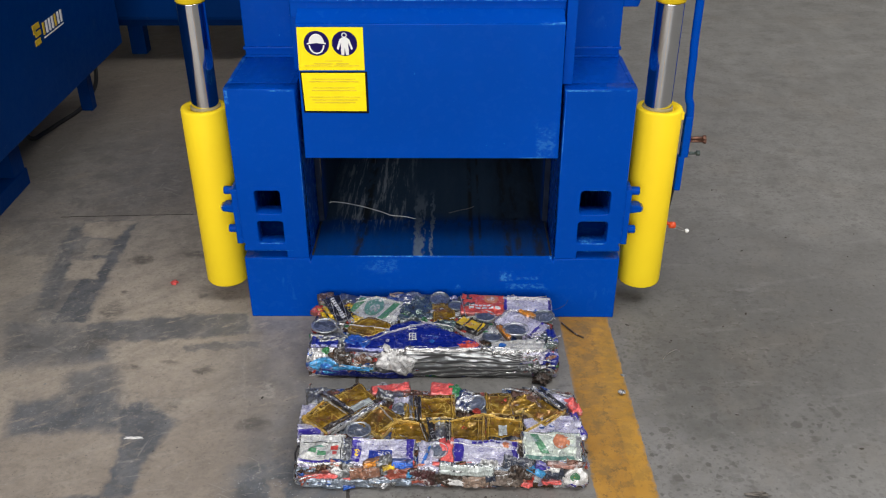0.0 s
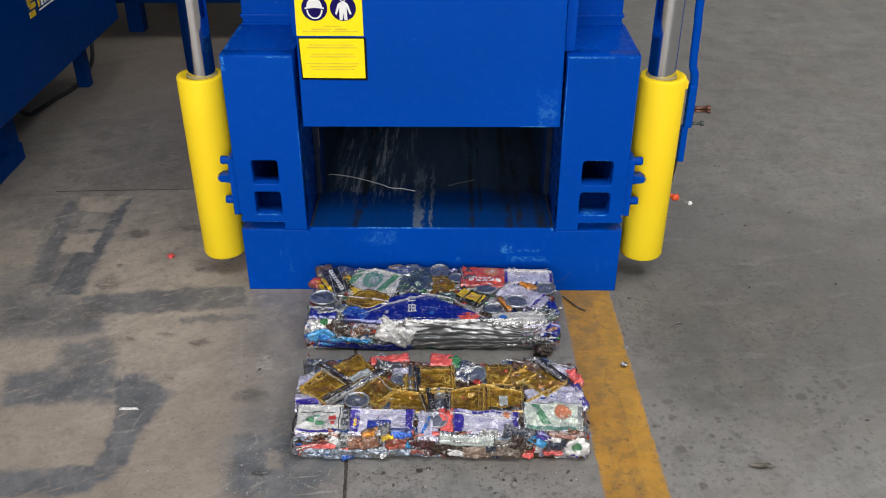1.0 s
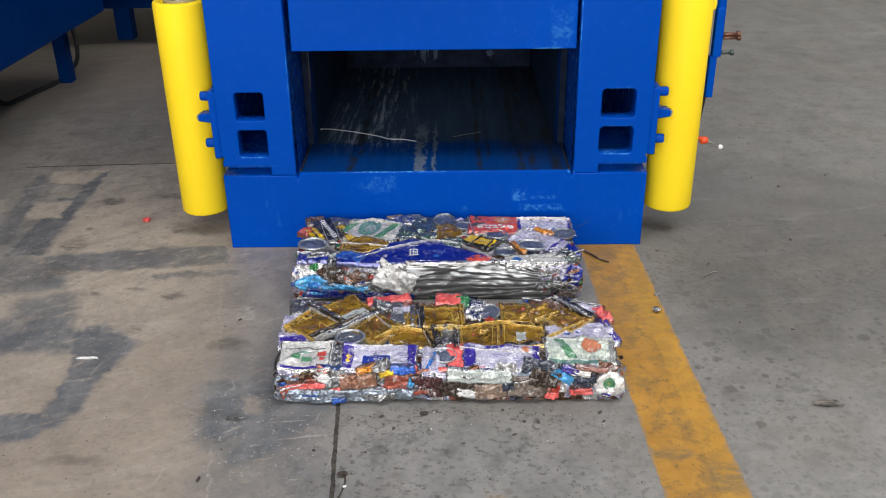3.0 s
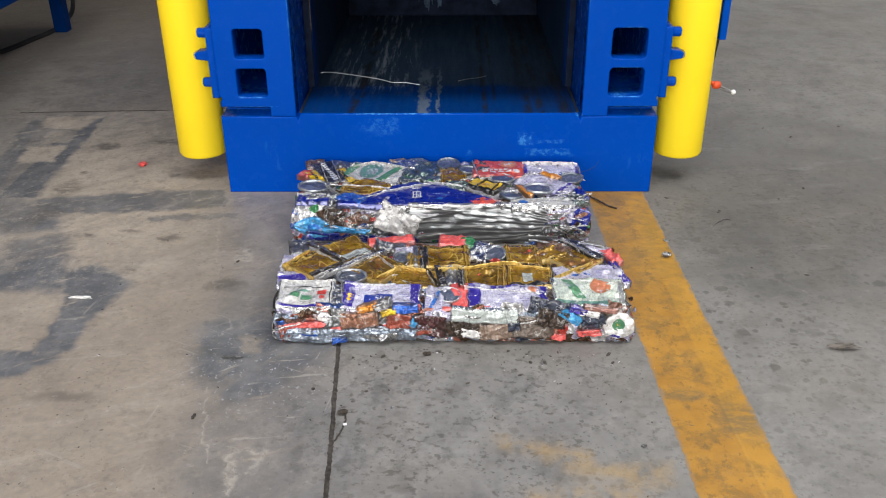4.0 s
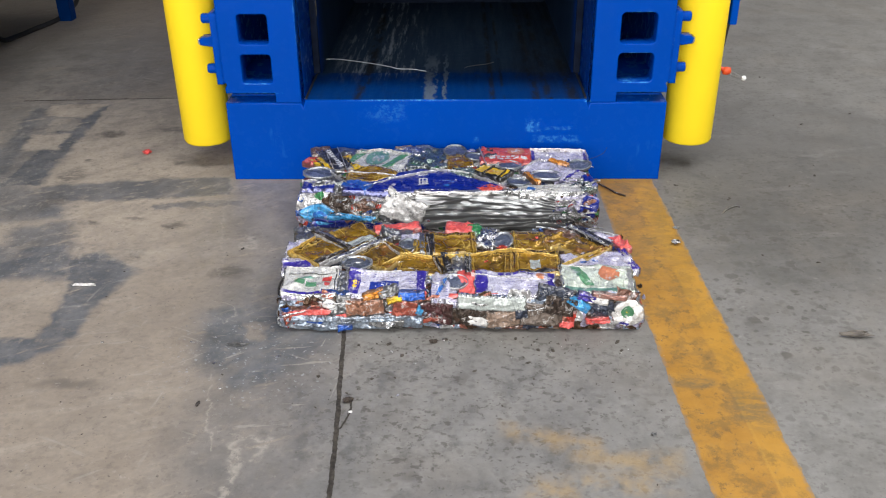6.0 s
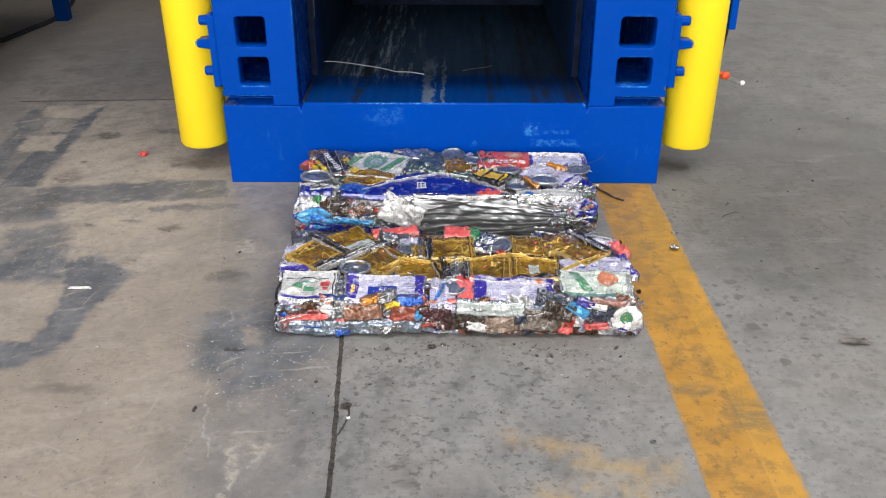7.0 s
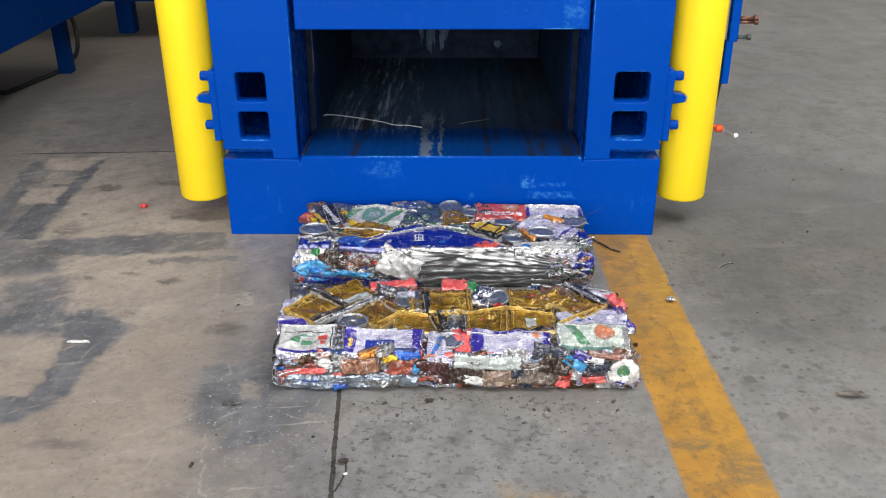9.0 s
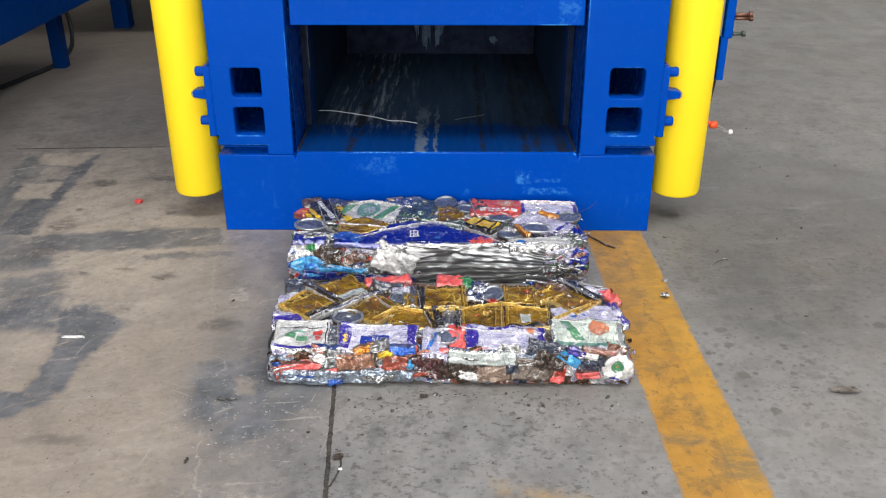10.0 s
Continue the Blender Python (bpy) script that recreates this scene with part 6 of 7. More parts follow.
        bm.transform(Matrix.Translation((x, y, self.top(x, y) + lift * 0.45)) @ pose(0, 0, 0, tilt[0], tilt[1], turn) @ Matrix.Diagonal((1, squash, 1, 1)))
        return self.add(name, bm, mat, parent=parent)

    def scraps(self, face, count, mat, size=(0.008, 0.030), lift=(0.001, 0.009), name="scrap_layer", box_=None, singles=0, palette=()):
        """Small folded pieces pressed into a face; some are pieces of their own."""
        joined = bmesh.new()
        for k in range(count + singles):
            bm = bmesh.new() if k >= count else joined
            if face == "top":
                a, b = self.rng.uniform(self.x0 + 0.006, self.x1 - 0.006), self.rng.uniform(self.y0 + 0.006, self.y1 - 0.006)
            elif face == "front":
                a, b = self.rng.uniform(self.x0, self.x1), self.rng.uniform(0.006, 0.072)
            else:
                a, b = self.rng.uniform(self.y0, self.y1), self.rng.uniform(0.006, 0.075)
            if box_:
                a, b = self.rng.uniform(box_[0], box_[1]), self.rng.uniform(box_[2], box_[3])
            w, h = self.rng.uniform(*size), self.rng.uniform(size[0], size[1]) * 0.6
            if face != "top":
                h *= 0.62
            turn = self.rng.uniform(0, 180) if face == "top" else self.rng.gauss(0, 13)
            c, s = math.cos(radians(turn)), math.sin(radians(turn))
            up = self.rng.uniform(*lift)
            seed = self.rng.random() * 99
            n, m = 6, 3
            rows = []
            for i in range(n + 1):
                row = []
                for j in range(m + 1):
                    u, v = (i / n - 0.5) * w, (j / m - 0.5) * h
                    u *= 1 + 0.5 * noise.noise((j * 0.9, seed, 0))
                    v *= 1 + 0.5 * noise.noise((i * 0.9, seed, 4))
                    zz = up + 0.005 * noise.noise((i * 0.8, j * 0.9, seed)) - 0.003 * (abs(i / n - 0.5) + abs(j / m - 0.5))
                    q = self.surface(face, a + u * c - v * s, b + u * s + v * c, zz)
                    q.z = max(q.z, 0.0012)
                    row.append(bm.verts.new(q))
                rows.append(row)
            for i in range(n):
                for j in range(m):
                    bm.faces.new((rows[i][j], rows[i + 1][j], rows[i + 1][j + 1], rows[i][j + 1]))
            if k >= count:
                bmesh.ops.recalc_face_normals(bm, faces=bm.faces)
                self.add("can_fragment", bm, self.rng.choice(palette), smooth=False)
        if count:
            bmesh.ops.recalc_face_normals(joined, faces=joined.faces)
            tagged(self.add(name, joined, mat, smooth=False), kind="stuff")
        else:
            joined.free()

    def slivers(self, face, count, mat, box_):
        """Thin torn metal edges that stand up between the pieces."""
        bm = bmesh.new()
        for _ in range(count):
            a, b = self.rng.uniform(box_[0], box_[1]), self.rng.uniform(box_[2], box_[3])
            t, length, tall = self.rng.uniform(0, math.pi), self.rng.uniform(0.012, 0.045), self.rng.uniform(0.0004, 0.0022)
            seed, prev = self.rng.random() * 50, None
            if face == "front":
                t = self.rng.gauss(0, 0.35)
            for k in range(6):
                d = (k / 5 - 0.5) * length
                wob = 0.004 * noise.noise((k * 0.6, seed, 0))
                aa, bb = a + d * math.cos(t) - wob * math.sin(t), b + d * math.sin(t) + wob * math.cos(t)
                if face == "front":
                    bb = max(0.004, bb)
                pair = [bm.verts.new(self.surface(face, aa, bb, 0.003)), bm.verts.new(self.surface(face, aa + 0.0008, bb + 0.0008, 0.0042 + tall * (0.6 + 0.6 * noise.noise((k * 0.9, seed, 2)))))]
                if prev:
                    bm.faces.new((prev[0], pair[0], pair[1], prev[1]))
                prev = pair
        tagged(self.add("torn_edge_layer", bm, mat, smooth=False), kind="stuff")

    def seam(self, x0, y0, x1, y1, mat, width=0.0022, up=0.0085):
        """A folded edge of a can: a thin raised ribbon with small kinks along the top."""
        bm, prev, seed = bmesh.new(), None, self.rng.random() * 60
        length = math.hypot(x1 - x0, y1 - y0)
        nx, ny = -(y1 - y0) / length, (x1 - x0) / length
        n = max(6, int(length / 0.004))
        for k in range(n + 1):
            t = k / n
            off = 0.0011 * noise.noise((k * 0.5, seed, 0))
            x, y = x0 + (x1 - x0) * t + nx * off, y0 + (y1 - y0) * t + ny * off
            w = width * (0.5 + 0.25 * noise.noise((k * 0.7, seed, 5)))
            z = self.top(x, y) + up + 0.0012 * noise.noise((k * 0.4, seed, 9))
            row = [bm.verts.new((x + nx * w * a, y + ny * w * a, z - b)) for a, b in ((-1.2, 0.008), (-1.0, 0.0), (0.0, -0.0007), (1.0, 0.0), (1.2, 0.008))]
            if prev:
                for q in range(4):
                    bm.faces.new((prev[q], row[q], row[q + 1], prev[q + 1]))
            prev = row
        bmesh.ops.recalc_face_normals(bm, faces=bm.faces)
        self.add("folded_seam", bm, mat, smooth=False)

    def strips(self, count, face, length, mat, box_):
        """Thin crushed ribbons."""
        for _ in range(count):
            a, b = self.rng.uniform(box_[0], box_[1]), self.rng.uniform(box_[2], box_[3])
            t = radians(self.rng.uniform(-40, 40))
            pts = []
            for k in range(4):
                d = (k / 3 - 0.5) * length
                q = self.surface(face, a + d * math.cos(t), b + d * math.sin(t) * 0.5 + self.rng.uniform(-0.004, 0.004), self.rng.uniform(0.003, 0.009))
                q.z = max(q.z, 0.003)
                pts.append(q)
            self.add("ribbon", tube(pts, self.rng.uniform(0.0012, 0.0026), 6), mat)


def text(n, v, u0, u1, h, mat, gap=0.25):
    """n bars in a row, in place of print."""
    w = (u1 - u0) / n
    return [("print_bar", "rect", u0 + k * w, v, u0 + k * w + w * (1 - gap), v + h, mat) for k in range(n)]


M_SEAM = plain("bright_folded_tin", (0.62, 0.62, 0.62), 0.26, 0.55, 0.35, 160, 0.3)
M_GOLDSEAM = plain("golden_folded_tin", (0.62, 0.43, 0.12), 0.24, 0.45, 0.35, 160, 0.3)
MIXED = (M_SILVER, M_GREYFOIL, M_COBALT, M_RUST, M_SALMON, M_LAV, M_BROWN, M_SILBLUE, M_BROWN, M_COPPER_CAN, M_PINK)
RIGHT_MIX = (M_BROWN, M_RUST, M_TAUPE, M_BROWN, M_TAN, M_GREYFOIL, M_NAVY_DIRT, M_SILBLUE)


def rear_bale():
    b = Bale("can_bale", -0.304, 0.316, -0.262, -0.014, lambda x, y: 0.088 - 0.004 * (x + 0.3) + 0.002 * math.exp(-((x + 0.07) / 0.05) ** 2 - ((y + 0.02) / 0.04) ** 2), 3.0, "bale of crushed blue, silver and red cans against the press")
    b.core(M_CORE_B)
    b.scraps("top", 90, M_SCRAP_B, (0.012, 0.034), (0.0, 0.003))
    P = b.panel
    P("red_can", "top", -0.284, -0.037, 0.046, 0.040, 15, M_RUST, 0.003)
    P("red_can", "top", -0.293, -0.098, 0.030, 0.045, 60, M_RED, 0.003)
    P("black_label_can", "top", -0.246, -0.092, 0.120, 0.044, -64, M_COAL, 0.006, prints=text(9, -0.25, -0.8, 0.85, 0.5, I_WHITE, 0.3))
    P("yellow_can", "top", -0.275, -0.115, 0.065, 0.026, -62, M_YEL, 0.004, prints=[("stripe", "rect", -0.9, -0.2, 0.9, 0.15, I_COAL)])
    P("yellow_can", "top", -0.207, -0.108, 0.085, 0.030, -60, M_YEL, 0.004, prints=text(4, -0.4, -0.7, 0.5, 0.7, I_COAL))
    P("silver_can", "top", -0.222, -0.043, 0.060, 0.035, -20, M_GREYFOIL, 0.004)
    P("green_label_can", "top", -0.142, -0.090, 0.130, 0.100, -14, M_PALE, 0.005, prints=[("green_arc", "disc", -0.55, -0.7, 0.25, 0.8, I_TEAL), ("pale_leaf", "disc", -0.30, -0.45, 0.1, 0.35, M_PALE), ("green_band", "slant", 0.35, -0.9, 0.75, 0.9, I_GREEN), ("green_band", "slant", -0.95, -0.6, -0.72, 0.8, I_GREEN)])
    P("grey_can", "top", -0.040, -0.078, 0.100, 0.115, 8, M_TEAL, 0.003, crease=0.007)
    P("silver_can", "top", -0.085, -0.040, 0.065, 0.040, -8, M_SILVER, 0.005, crease=0.006)
    P("pale_foil_can", "top", -0.095, -0.024, 0.040, 0.022, 12, M_TAN, 0.006, "lens", 0.004)
    P("clear_can", "top", -0.048, -0.030, 0.062, 0.034, -6, M_LIDDARK, 0.006, "lens", 0.003)
    P("brown_can", "top", 0.094, -0.050, 0.032, 0.050, 20, M_NAVY_DIRT, 0.005, crease=0.007)
    P("gold_can", "top", -0.156, -0.176, 0.108, 0.082, 6, M_GOLD, 0.010, "lens", 0.003, "flattened gold can bottom")
    P("silver_can", "top", -0.150, -0.205, 0.100, 0.030, 8, M_SILVER, 0.005, "lens")
    P("blue_can", "top", -0.045, -0.205, 0.335, 0.118, 2, M_COBALT, 0.006, "dome", 0.003, "long torn cobalt blue can sheet with white print",
      prints=[("print_bar", "rect", *q, I_WHITE) for q in ((-0.04, 0.68, 0.05, 0.74), (-0.06, 0.36, -0.042, 0.68), (0.036, 0.44, 0.052, 0.68), (-0.042, 0.52, 0.036, 0.57), (-0.06, 0.32, 0.066, 0.38), (-0.008, 0.57, 0.008, 0.68),
                                                                      (-0.055, -0.40, -0.037, 0.08), (-0.012, -0.36, 0.004, 0.08), (0.040, -0.40, 0.056, 0.06), (-0.037, 0.02, 0.040, 0.07), (-0.037, -0.16, 0.040, -0.11), (-0.065, -0.42, 0.068, -0.36), (0.012, -0.30, 0.034, -0.20))]
      + [("emblem", "disc", 0.25, -0.60, 0.33, -0.28, I_BLUE), ("flower", "disc", -0.40, -0.45, -0.34, -0.15, M_LAV)] + text(6, -0.10, 0.2, 0.38, 0.06, I_BLUE, 0.4))
    P("silver_can", "top", 0.038, -0.165, 0.050, 0.040, -10, M_TEAL, 0.008)
    P("blue_can", "top", -0.262, -0.232, 0.070, 0.040, -4, M_COBALT, 0.003)
    P("silver_can", "top", -0.262, -0.222, 0.046, 0.030, 12, M_GREYFOIL, 0.007, crease=0.006)
    P("cream_can", "top", -0.216, -0.226, 0.034, 0.030, 40, M_PALEGREY, 0.008, "lens", 0.004)
    P("silver_can", "top", -0.232, -0.222, 0.050, 0.045, -30, M_GREYFOIL, 0.004, crease=0.008)
    P("light_blue_can", "top", -0.180, -0.240, 0.060, 0.040, -25, M_LIGHTBLUE, 0.011)
    b.lid(-0.271, -0.172, 0.034, lift=0.011, tilt=(-3, 4))
    b.lid(0.022, -0.045, 0.027, M_LIDDARK, lift=0.010, tilt=(5, 0))
    P("gold_can", "top", 0.033, -0.105, 0.058, 0.080, 3, M_GOLD, 0.004)
    b.lid(0.068, -0.074, 0.025, M_LIDDARK, 0.8, 0.006, (6, 10), 30)
    P("red_can", "top", 0.135, -0.066, 0.115, 0.088, -3, M_RED, 0.005, label="crushed red can with white and orange print",
      prints=[("emblem", "disc", 0.05, 0.05, 0.75, 0.95, I_ORANGE), ("emblem", "disc", 0.22, 0.25, 0.58, 0.75, I_WHITE)] + text(6, -0.25, -0.7, 0.4, 0.14, I_WHITE) + text(5, -0.55, -0.6, 0.9, 0.2, I_WHITE))
    P("lavender_can", "top", 0.255, -0.062, 0.128, 0.066, 0, M_LAV, 0.004, label="flattened lavender-white can with fine print", prints=[("edge_band", "rect", -0.98, -0.95, -0.86, 0.95, I_INDIGO), ("edge_band", "rect", 0.86, -0.9, 0.97, 0.9, I_INDIGO)])
    P("lavender_can", "top", 0.235, -0.155, 0.130, 0.070, -33, M_LAV, 0.004, prints=[("edge_band", "rect", 0.6, -0.95, 0.72, 0.95, I_INDIGO)])
    b.lid(0.141, -0.121, 0.027, lift=0.010, tilt=(-4, 3), squash=0.9)
    P("yellow_can", "top", 0.103, -0.160, 0.078, 0.050, -36, M_COAL, 0.006, crease=0.002, prints=[("label", "rect", -0.88, -0.66, 0.88, 0.66, I_YELLOW), ("orange_print", "rect", -0.5, -0.3, 0.35, -0.08, I_ORANGE), ("orange_print", "rect", -0.4, 0.1, 0.5, 0.26, I_ORANGE)])
    P("orange_can", "top", 0.250, -0.112, 0.050, 0.026, -22, M_ORANGE, 0.008, "lens")
    b.lid(0.294, -0.123, 0.027, M_LIDDARK, 0.9, 0.009, (3, -5))
    b.lid(0.217, -0.182, 0.034, None, 0.92, 0.011, (-5, 2))
    b.lid(0.156, -0.212, 0.025, M_LIDDARK, 0.9, 0.006, (-6, 5))
    P("orange_can", "top", 0.186, -0.190, 0.055, 0.013, -62, M_ORANGE, 0.008)
    P("white_can", "top", 0.220, -0.246, 0.135, 0.044, 4, M_PALE, 0.005, prints=[("blue_mark", "disc", -0.75, -0.3, -0.45, 0.5, I_BLUE)])
    P("grey_can", "top", 0.288, -0.228, 0.046, 0.050, 30, M_TEAL, 0.004, crease=0.008)
    P("blue_can", "top", 0.306, -0.205, 0.022, 0.050, 10, M_COBALT, 0.004)
    P("red_can", "top", 0.092, -0.247, 0.062, 0.030, 6, M_RED, 0.007, "disc")
    # front
    b.scraps("front", 70, M_SCRAP_B, (0.010, 0.036), (0.0, 0.007), box_=(-0.225, -0.13, 0.01, 0.08), singles=14, palette=MIXED)
    b.scraps("front", 80, M_SCRAP_B, (0.010, 0.036), (0.0, 0.007), box_=(0.23, 0.315, 0.01, 0.08), singles=14, palette=MIXED)
    P("cyan_can", "front", -0.258, 0.040, 0.092, 0.050, -6, M_CYAN, 0.007, "lens", 0.004, "crushed cyan can end", prints=[("ring", "disc", -0.35, -0.4, 0.35, 0.4, I_BLUE), ("ring_centre", "disc", -0.18, -0.2, 0.18, 0.2, M_CYAN)])
    P("brown_can", "front", -0.215, 0.064, 0.045, 0.038, 0, M_BROWN, 0.005)
    P("red_can", "front", -0.168, 0.062, 0.060, 0.030, -8, M_RUST, 0.005)
    P("lavender_can", "front", -0.150, 0.078, 0.080, 0.022, 5, M_LAV, 0.004)
    P("grey_can", "front", -0.165, 0.036, 0.060, 0.030, -4, M_TEAL, 0.005)
    P("blue_can", "front", -0.160, 0.014, 0.235, 0.022, -4, M_COBALT, 0.008, crease=0.003)
    P("cyan_can", "front", -0.190, 0.036, 0.105, 0.014, -8, M_CYAN, 0.008, crease=0.004)
    P("grey_can", "front", -0.116, 0.046, 0.044, 0.052, 14, M_GREYFOIL, 0.006, "disc", 0.006)
    P("white_foil_can", "front", -0.083, 0.054, 0.088, 0.058, -24, M_WHITEFOIL, 0.009, crease=0.007, ragged=0.22, label="creased white and silver foil")
    P("torn_foil_edge", "top", 0.060, -0.258, 0.30, 0.010, 1, M_SILVER, 0.004, crease=0.004, ragged=0.5)
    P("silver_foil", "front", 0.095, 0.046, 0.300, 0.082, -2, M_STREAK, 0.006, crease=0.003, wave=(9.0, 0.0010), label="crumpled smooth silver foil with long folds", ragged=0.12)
    P("white_foil_can", "front", 0.020, 0.086, 0.160, 0.010, 0, M_WHITEFOIL, 0.004, crease=0.006)
    P("lavender_can", "front", 0.262, 0.066, 0.070, 0.030, 8, M_LAV, 0.005, crease=0.007)
    P("blue_can", "front", 0.298, 0.060, 0.040, 0.040, -20, M_COBALT, 0.006, crease=0.007)
    P("grey_can", "front", 0.250, 0.036, 0.060, 0.030, 20, M_GREYFOIL, 0.006, crease=0.01)
    # black disc put in place of a shaded hole in this face
    P("brown_can", "front", 0.275, 0.014, 0.034, 0.026, 0, M_COAL, 0.008, "disc", 0.006)
    for f in ("west", "east"):
        b.scraps(f, 50, M_SCRAP_B, (0.012, 0.034), (0.0, 0.005))
    for x0, y0, x1, y1 in (
            (-0.272, -0.051, -0.236, -0.172),
            (-0.247, -0.037, -0.210, -0.159),
            (-0.209, -0.169, -0.104, -0.191),
            (-0.167, -0.249, -0.103, -0.201),
            (-0.103, -0.201, -0.016, -0.161),
            (-0.201, -0.070, -0.148, -0.039),
            (-0.148, -0.039, -0.077, -0.072),
            (-0.244, -0.169, -0.204, -0.232),
            (-0.299, -0.218, -0.237, -0.223),
            (-0.024, -0.154, 0.058, -0.174),
            (0.058, -0.174, 0.142, -0.265),
            (0.077, -0.033, 0.092, -0.136),
            (0.092, -0.136, 0.118, -0.128),
            (0.191, -0.042, 0.317, -0.044),
            (0.317, -0.044, 0.317, -0.127),
            (0.173, -0.143, 0.210, -0.096)):
        b.seam(x0, y0, x1, y1, M_SEAM, 0.0012)
    for x0, y0, x1, y1 in (
            (0.074, -0.183, 0.108, -0.136),
            (0.111, -0.203, 0.135, -0.158)):
        b.seam(x0, y0, x1, y1, M_COAL, 0.0026)
    b.slivers("top", 16, M_SILVER, (-0.30, 0.315, -0.255, -0.02))
    b.slivers("front", 14, M_SILVER, (-0.30, 0.315, 0.006, 0.080))
    b.strips(8, "front", 0.05, M_SILVER, (0.2, 0.31, 0.02, 0.08))
    b.strips(5, "top", 0.04, M_SILVER, (0.27, 0.315, -0.25, -0.2))
    b.add("loose_wire", tube([(0.315, -0.10, 0.092), (0.335, -0.098, 0.098), (0.352, -0.09, 0.105), (0.358, -0.085, 0.115)], 0.0005, 6), M_DARK)


rear_bale()


def front_top(x, y):
    z = 0.0795 - 0.016 * (x + 0.27)
    return z - 0.20 * max(0.0, -0.582 - y)


def front_bale():
    b = Bale("can_bale", -0.277, 0.341, -0.637, -0.388, front_top, 11.0, "bale of crushed gold cans with lavender and white labels")
    b.core(M_CORE_A)
    b.scraps("top", 90, M_SCRAP_A, (0.012, 0.034), (0.0, 0.003))
    P = b.panel
    P("silver_can", "top", -0.258, -0.432, 0.050, 0.055, 10, M_GREYFOIL, 0.003, crease=0.005)
    P("lavender_can", "top", -0.268, -0.487, 0.040, 0.050, 0, M_LAV, 0.002)
    P("lavender_can", "top", -0.256, -0.550, 0.060, 0.050, 6, M_LAV, 0.003, prints=[("edge_band", "rect", -0.9, -0.5, 0.7, 0.1, I_INDIGO)])
    gold = "flattened translucent gold can"
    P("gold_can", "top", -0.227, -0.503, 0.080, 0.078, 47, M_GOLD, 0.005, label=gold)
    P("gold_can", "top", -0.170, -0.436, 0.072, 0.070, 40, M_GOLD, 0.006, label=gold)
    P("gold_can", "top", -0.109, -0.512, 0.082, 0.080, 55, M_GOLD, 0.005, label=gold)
    P("dark_edge", "top", -0.168, -0.502, 0.150, 0.019, 43, M_BROWN, 0.010, crease=0.002, prints=text(12, -0.2, -0.7, 0.6, 0.4, M_GOLD, 0.45))
    P("dark_edge", "top", -0.148, -0.497, 0.140, 0.009, 43, M_SILVER, 0.012, crease=0.002)
    P("dark_edge", "top", -0.206, -0.460, 0.105, 0.018, -40, M_BROWN, 0.009, crease=0.002)
    P("dark_edge", "top", -0.213, -0.452, 0.090, 0.007, -40, M_SILVER, 0.011, crease=0.002)
    P("paper_tag", "top", -0.150, -0.468, 0.056, 0.022, 41, M_PALEGREY, 0.012, crease=0.001, prints=text(7, -0.5, -0.7, 0.3, 0.9, I_GREY, 0.5))
    b.lid(-0.151, -0.549, 0.028, None, 0.95, 0.010, (-3, 2))
    P("coral_can", "top", -0.088, -0.402, 0.090, 0.026, 12, M_PINK, 0.005)
    P("grey_can", "top", -0.090, -0.425, 0.060, 0.028, -10, M_GREYFOIL, 0.006, crease=0.007)
    P("lavender_can", "top", -0.062, -0.461, 0.036, 0.060, -4, M_LAV, 0.005)
    b.lid(-0.063, -0.478, 0.017, M_LIDDARK, 1.0, 0.010, (10, 0))
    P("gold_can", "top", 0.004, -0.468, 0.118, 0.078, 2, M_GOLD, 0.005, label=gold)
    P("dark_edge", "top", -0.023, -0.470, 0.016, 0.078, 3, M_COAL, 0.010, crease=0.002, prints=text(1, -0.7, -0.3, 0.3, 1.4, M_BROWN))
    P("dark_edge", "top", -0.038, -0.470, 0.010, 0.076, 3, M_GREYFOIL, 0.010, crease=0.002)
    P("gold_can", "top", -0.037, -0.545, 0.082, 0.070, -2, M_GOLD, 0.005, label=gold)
    P("dark_edge", "top", 0.009, -0.540, 0.012, 0.075, 10, M_COAL, 0.008, crease=0.002)
    P("grey_can", "top", 0.032, -0.539, 0.030, 0.068, 0, M_GREYFOIL, 0.004, crease=0.006)
    P("dark_edge", "top", 0.048, -0.540, 0.010, 0.072, 0, M_COAL, 0.007, crease=0.002)
    P("coral_can", "top", 0.031, -0.405, 0.052, 0.042, -6, M_PINK, 0.009)
    P("green_can", "top", 0.064, -0.408, 0.028, 0.038, 30, M_GREEN, 0.006)
    P("silver_can", "top", 0.084, -0.442, 0.036, 0.066, -15, M_SILVER, 0.004, crease=0.008)
    b.lid(0.111, -0.452, 0.022, M_LID, 1.15, 0.009, (6, -4))
    P("gold_can", "top", 0.162, -0.450, 0.060, 0.072, 2, M_GOLD, 0.005, label=gold)
    P("gold_can", "top", 0.226, -0.432, 0.072, 0.064, -8, M_RUST, 0.004, label="crushed orange and gold can", crease=0.007)
    P("gold_can", "top", 0.216, -0.450, 0.055, 0.05, 20, M_GOLD, 0.007, label=gold, crease=0.006)
    P("gold_can", "top", 0.262, -0.475, 0.074, 0.074, 45, M_GOLD, 0.007, label=gold)
    P("dark_edge", "top", 0.284, -0.433, 0.092, 0.016, -51, M_COAL, 0.010, crease=0.002)
    P("dark_edge", "top", 0.272, -0.428, 0.092, 0.008, -51, M_SILVER, 0.011, crease=0.002)
    P("gold_can", "top", 0.090, -0.537, 0.076, 0.076, 0, M_GOLD, 0.005, label=gold)
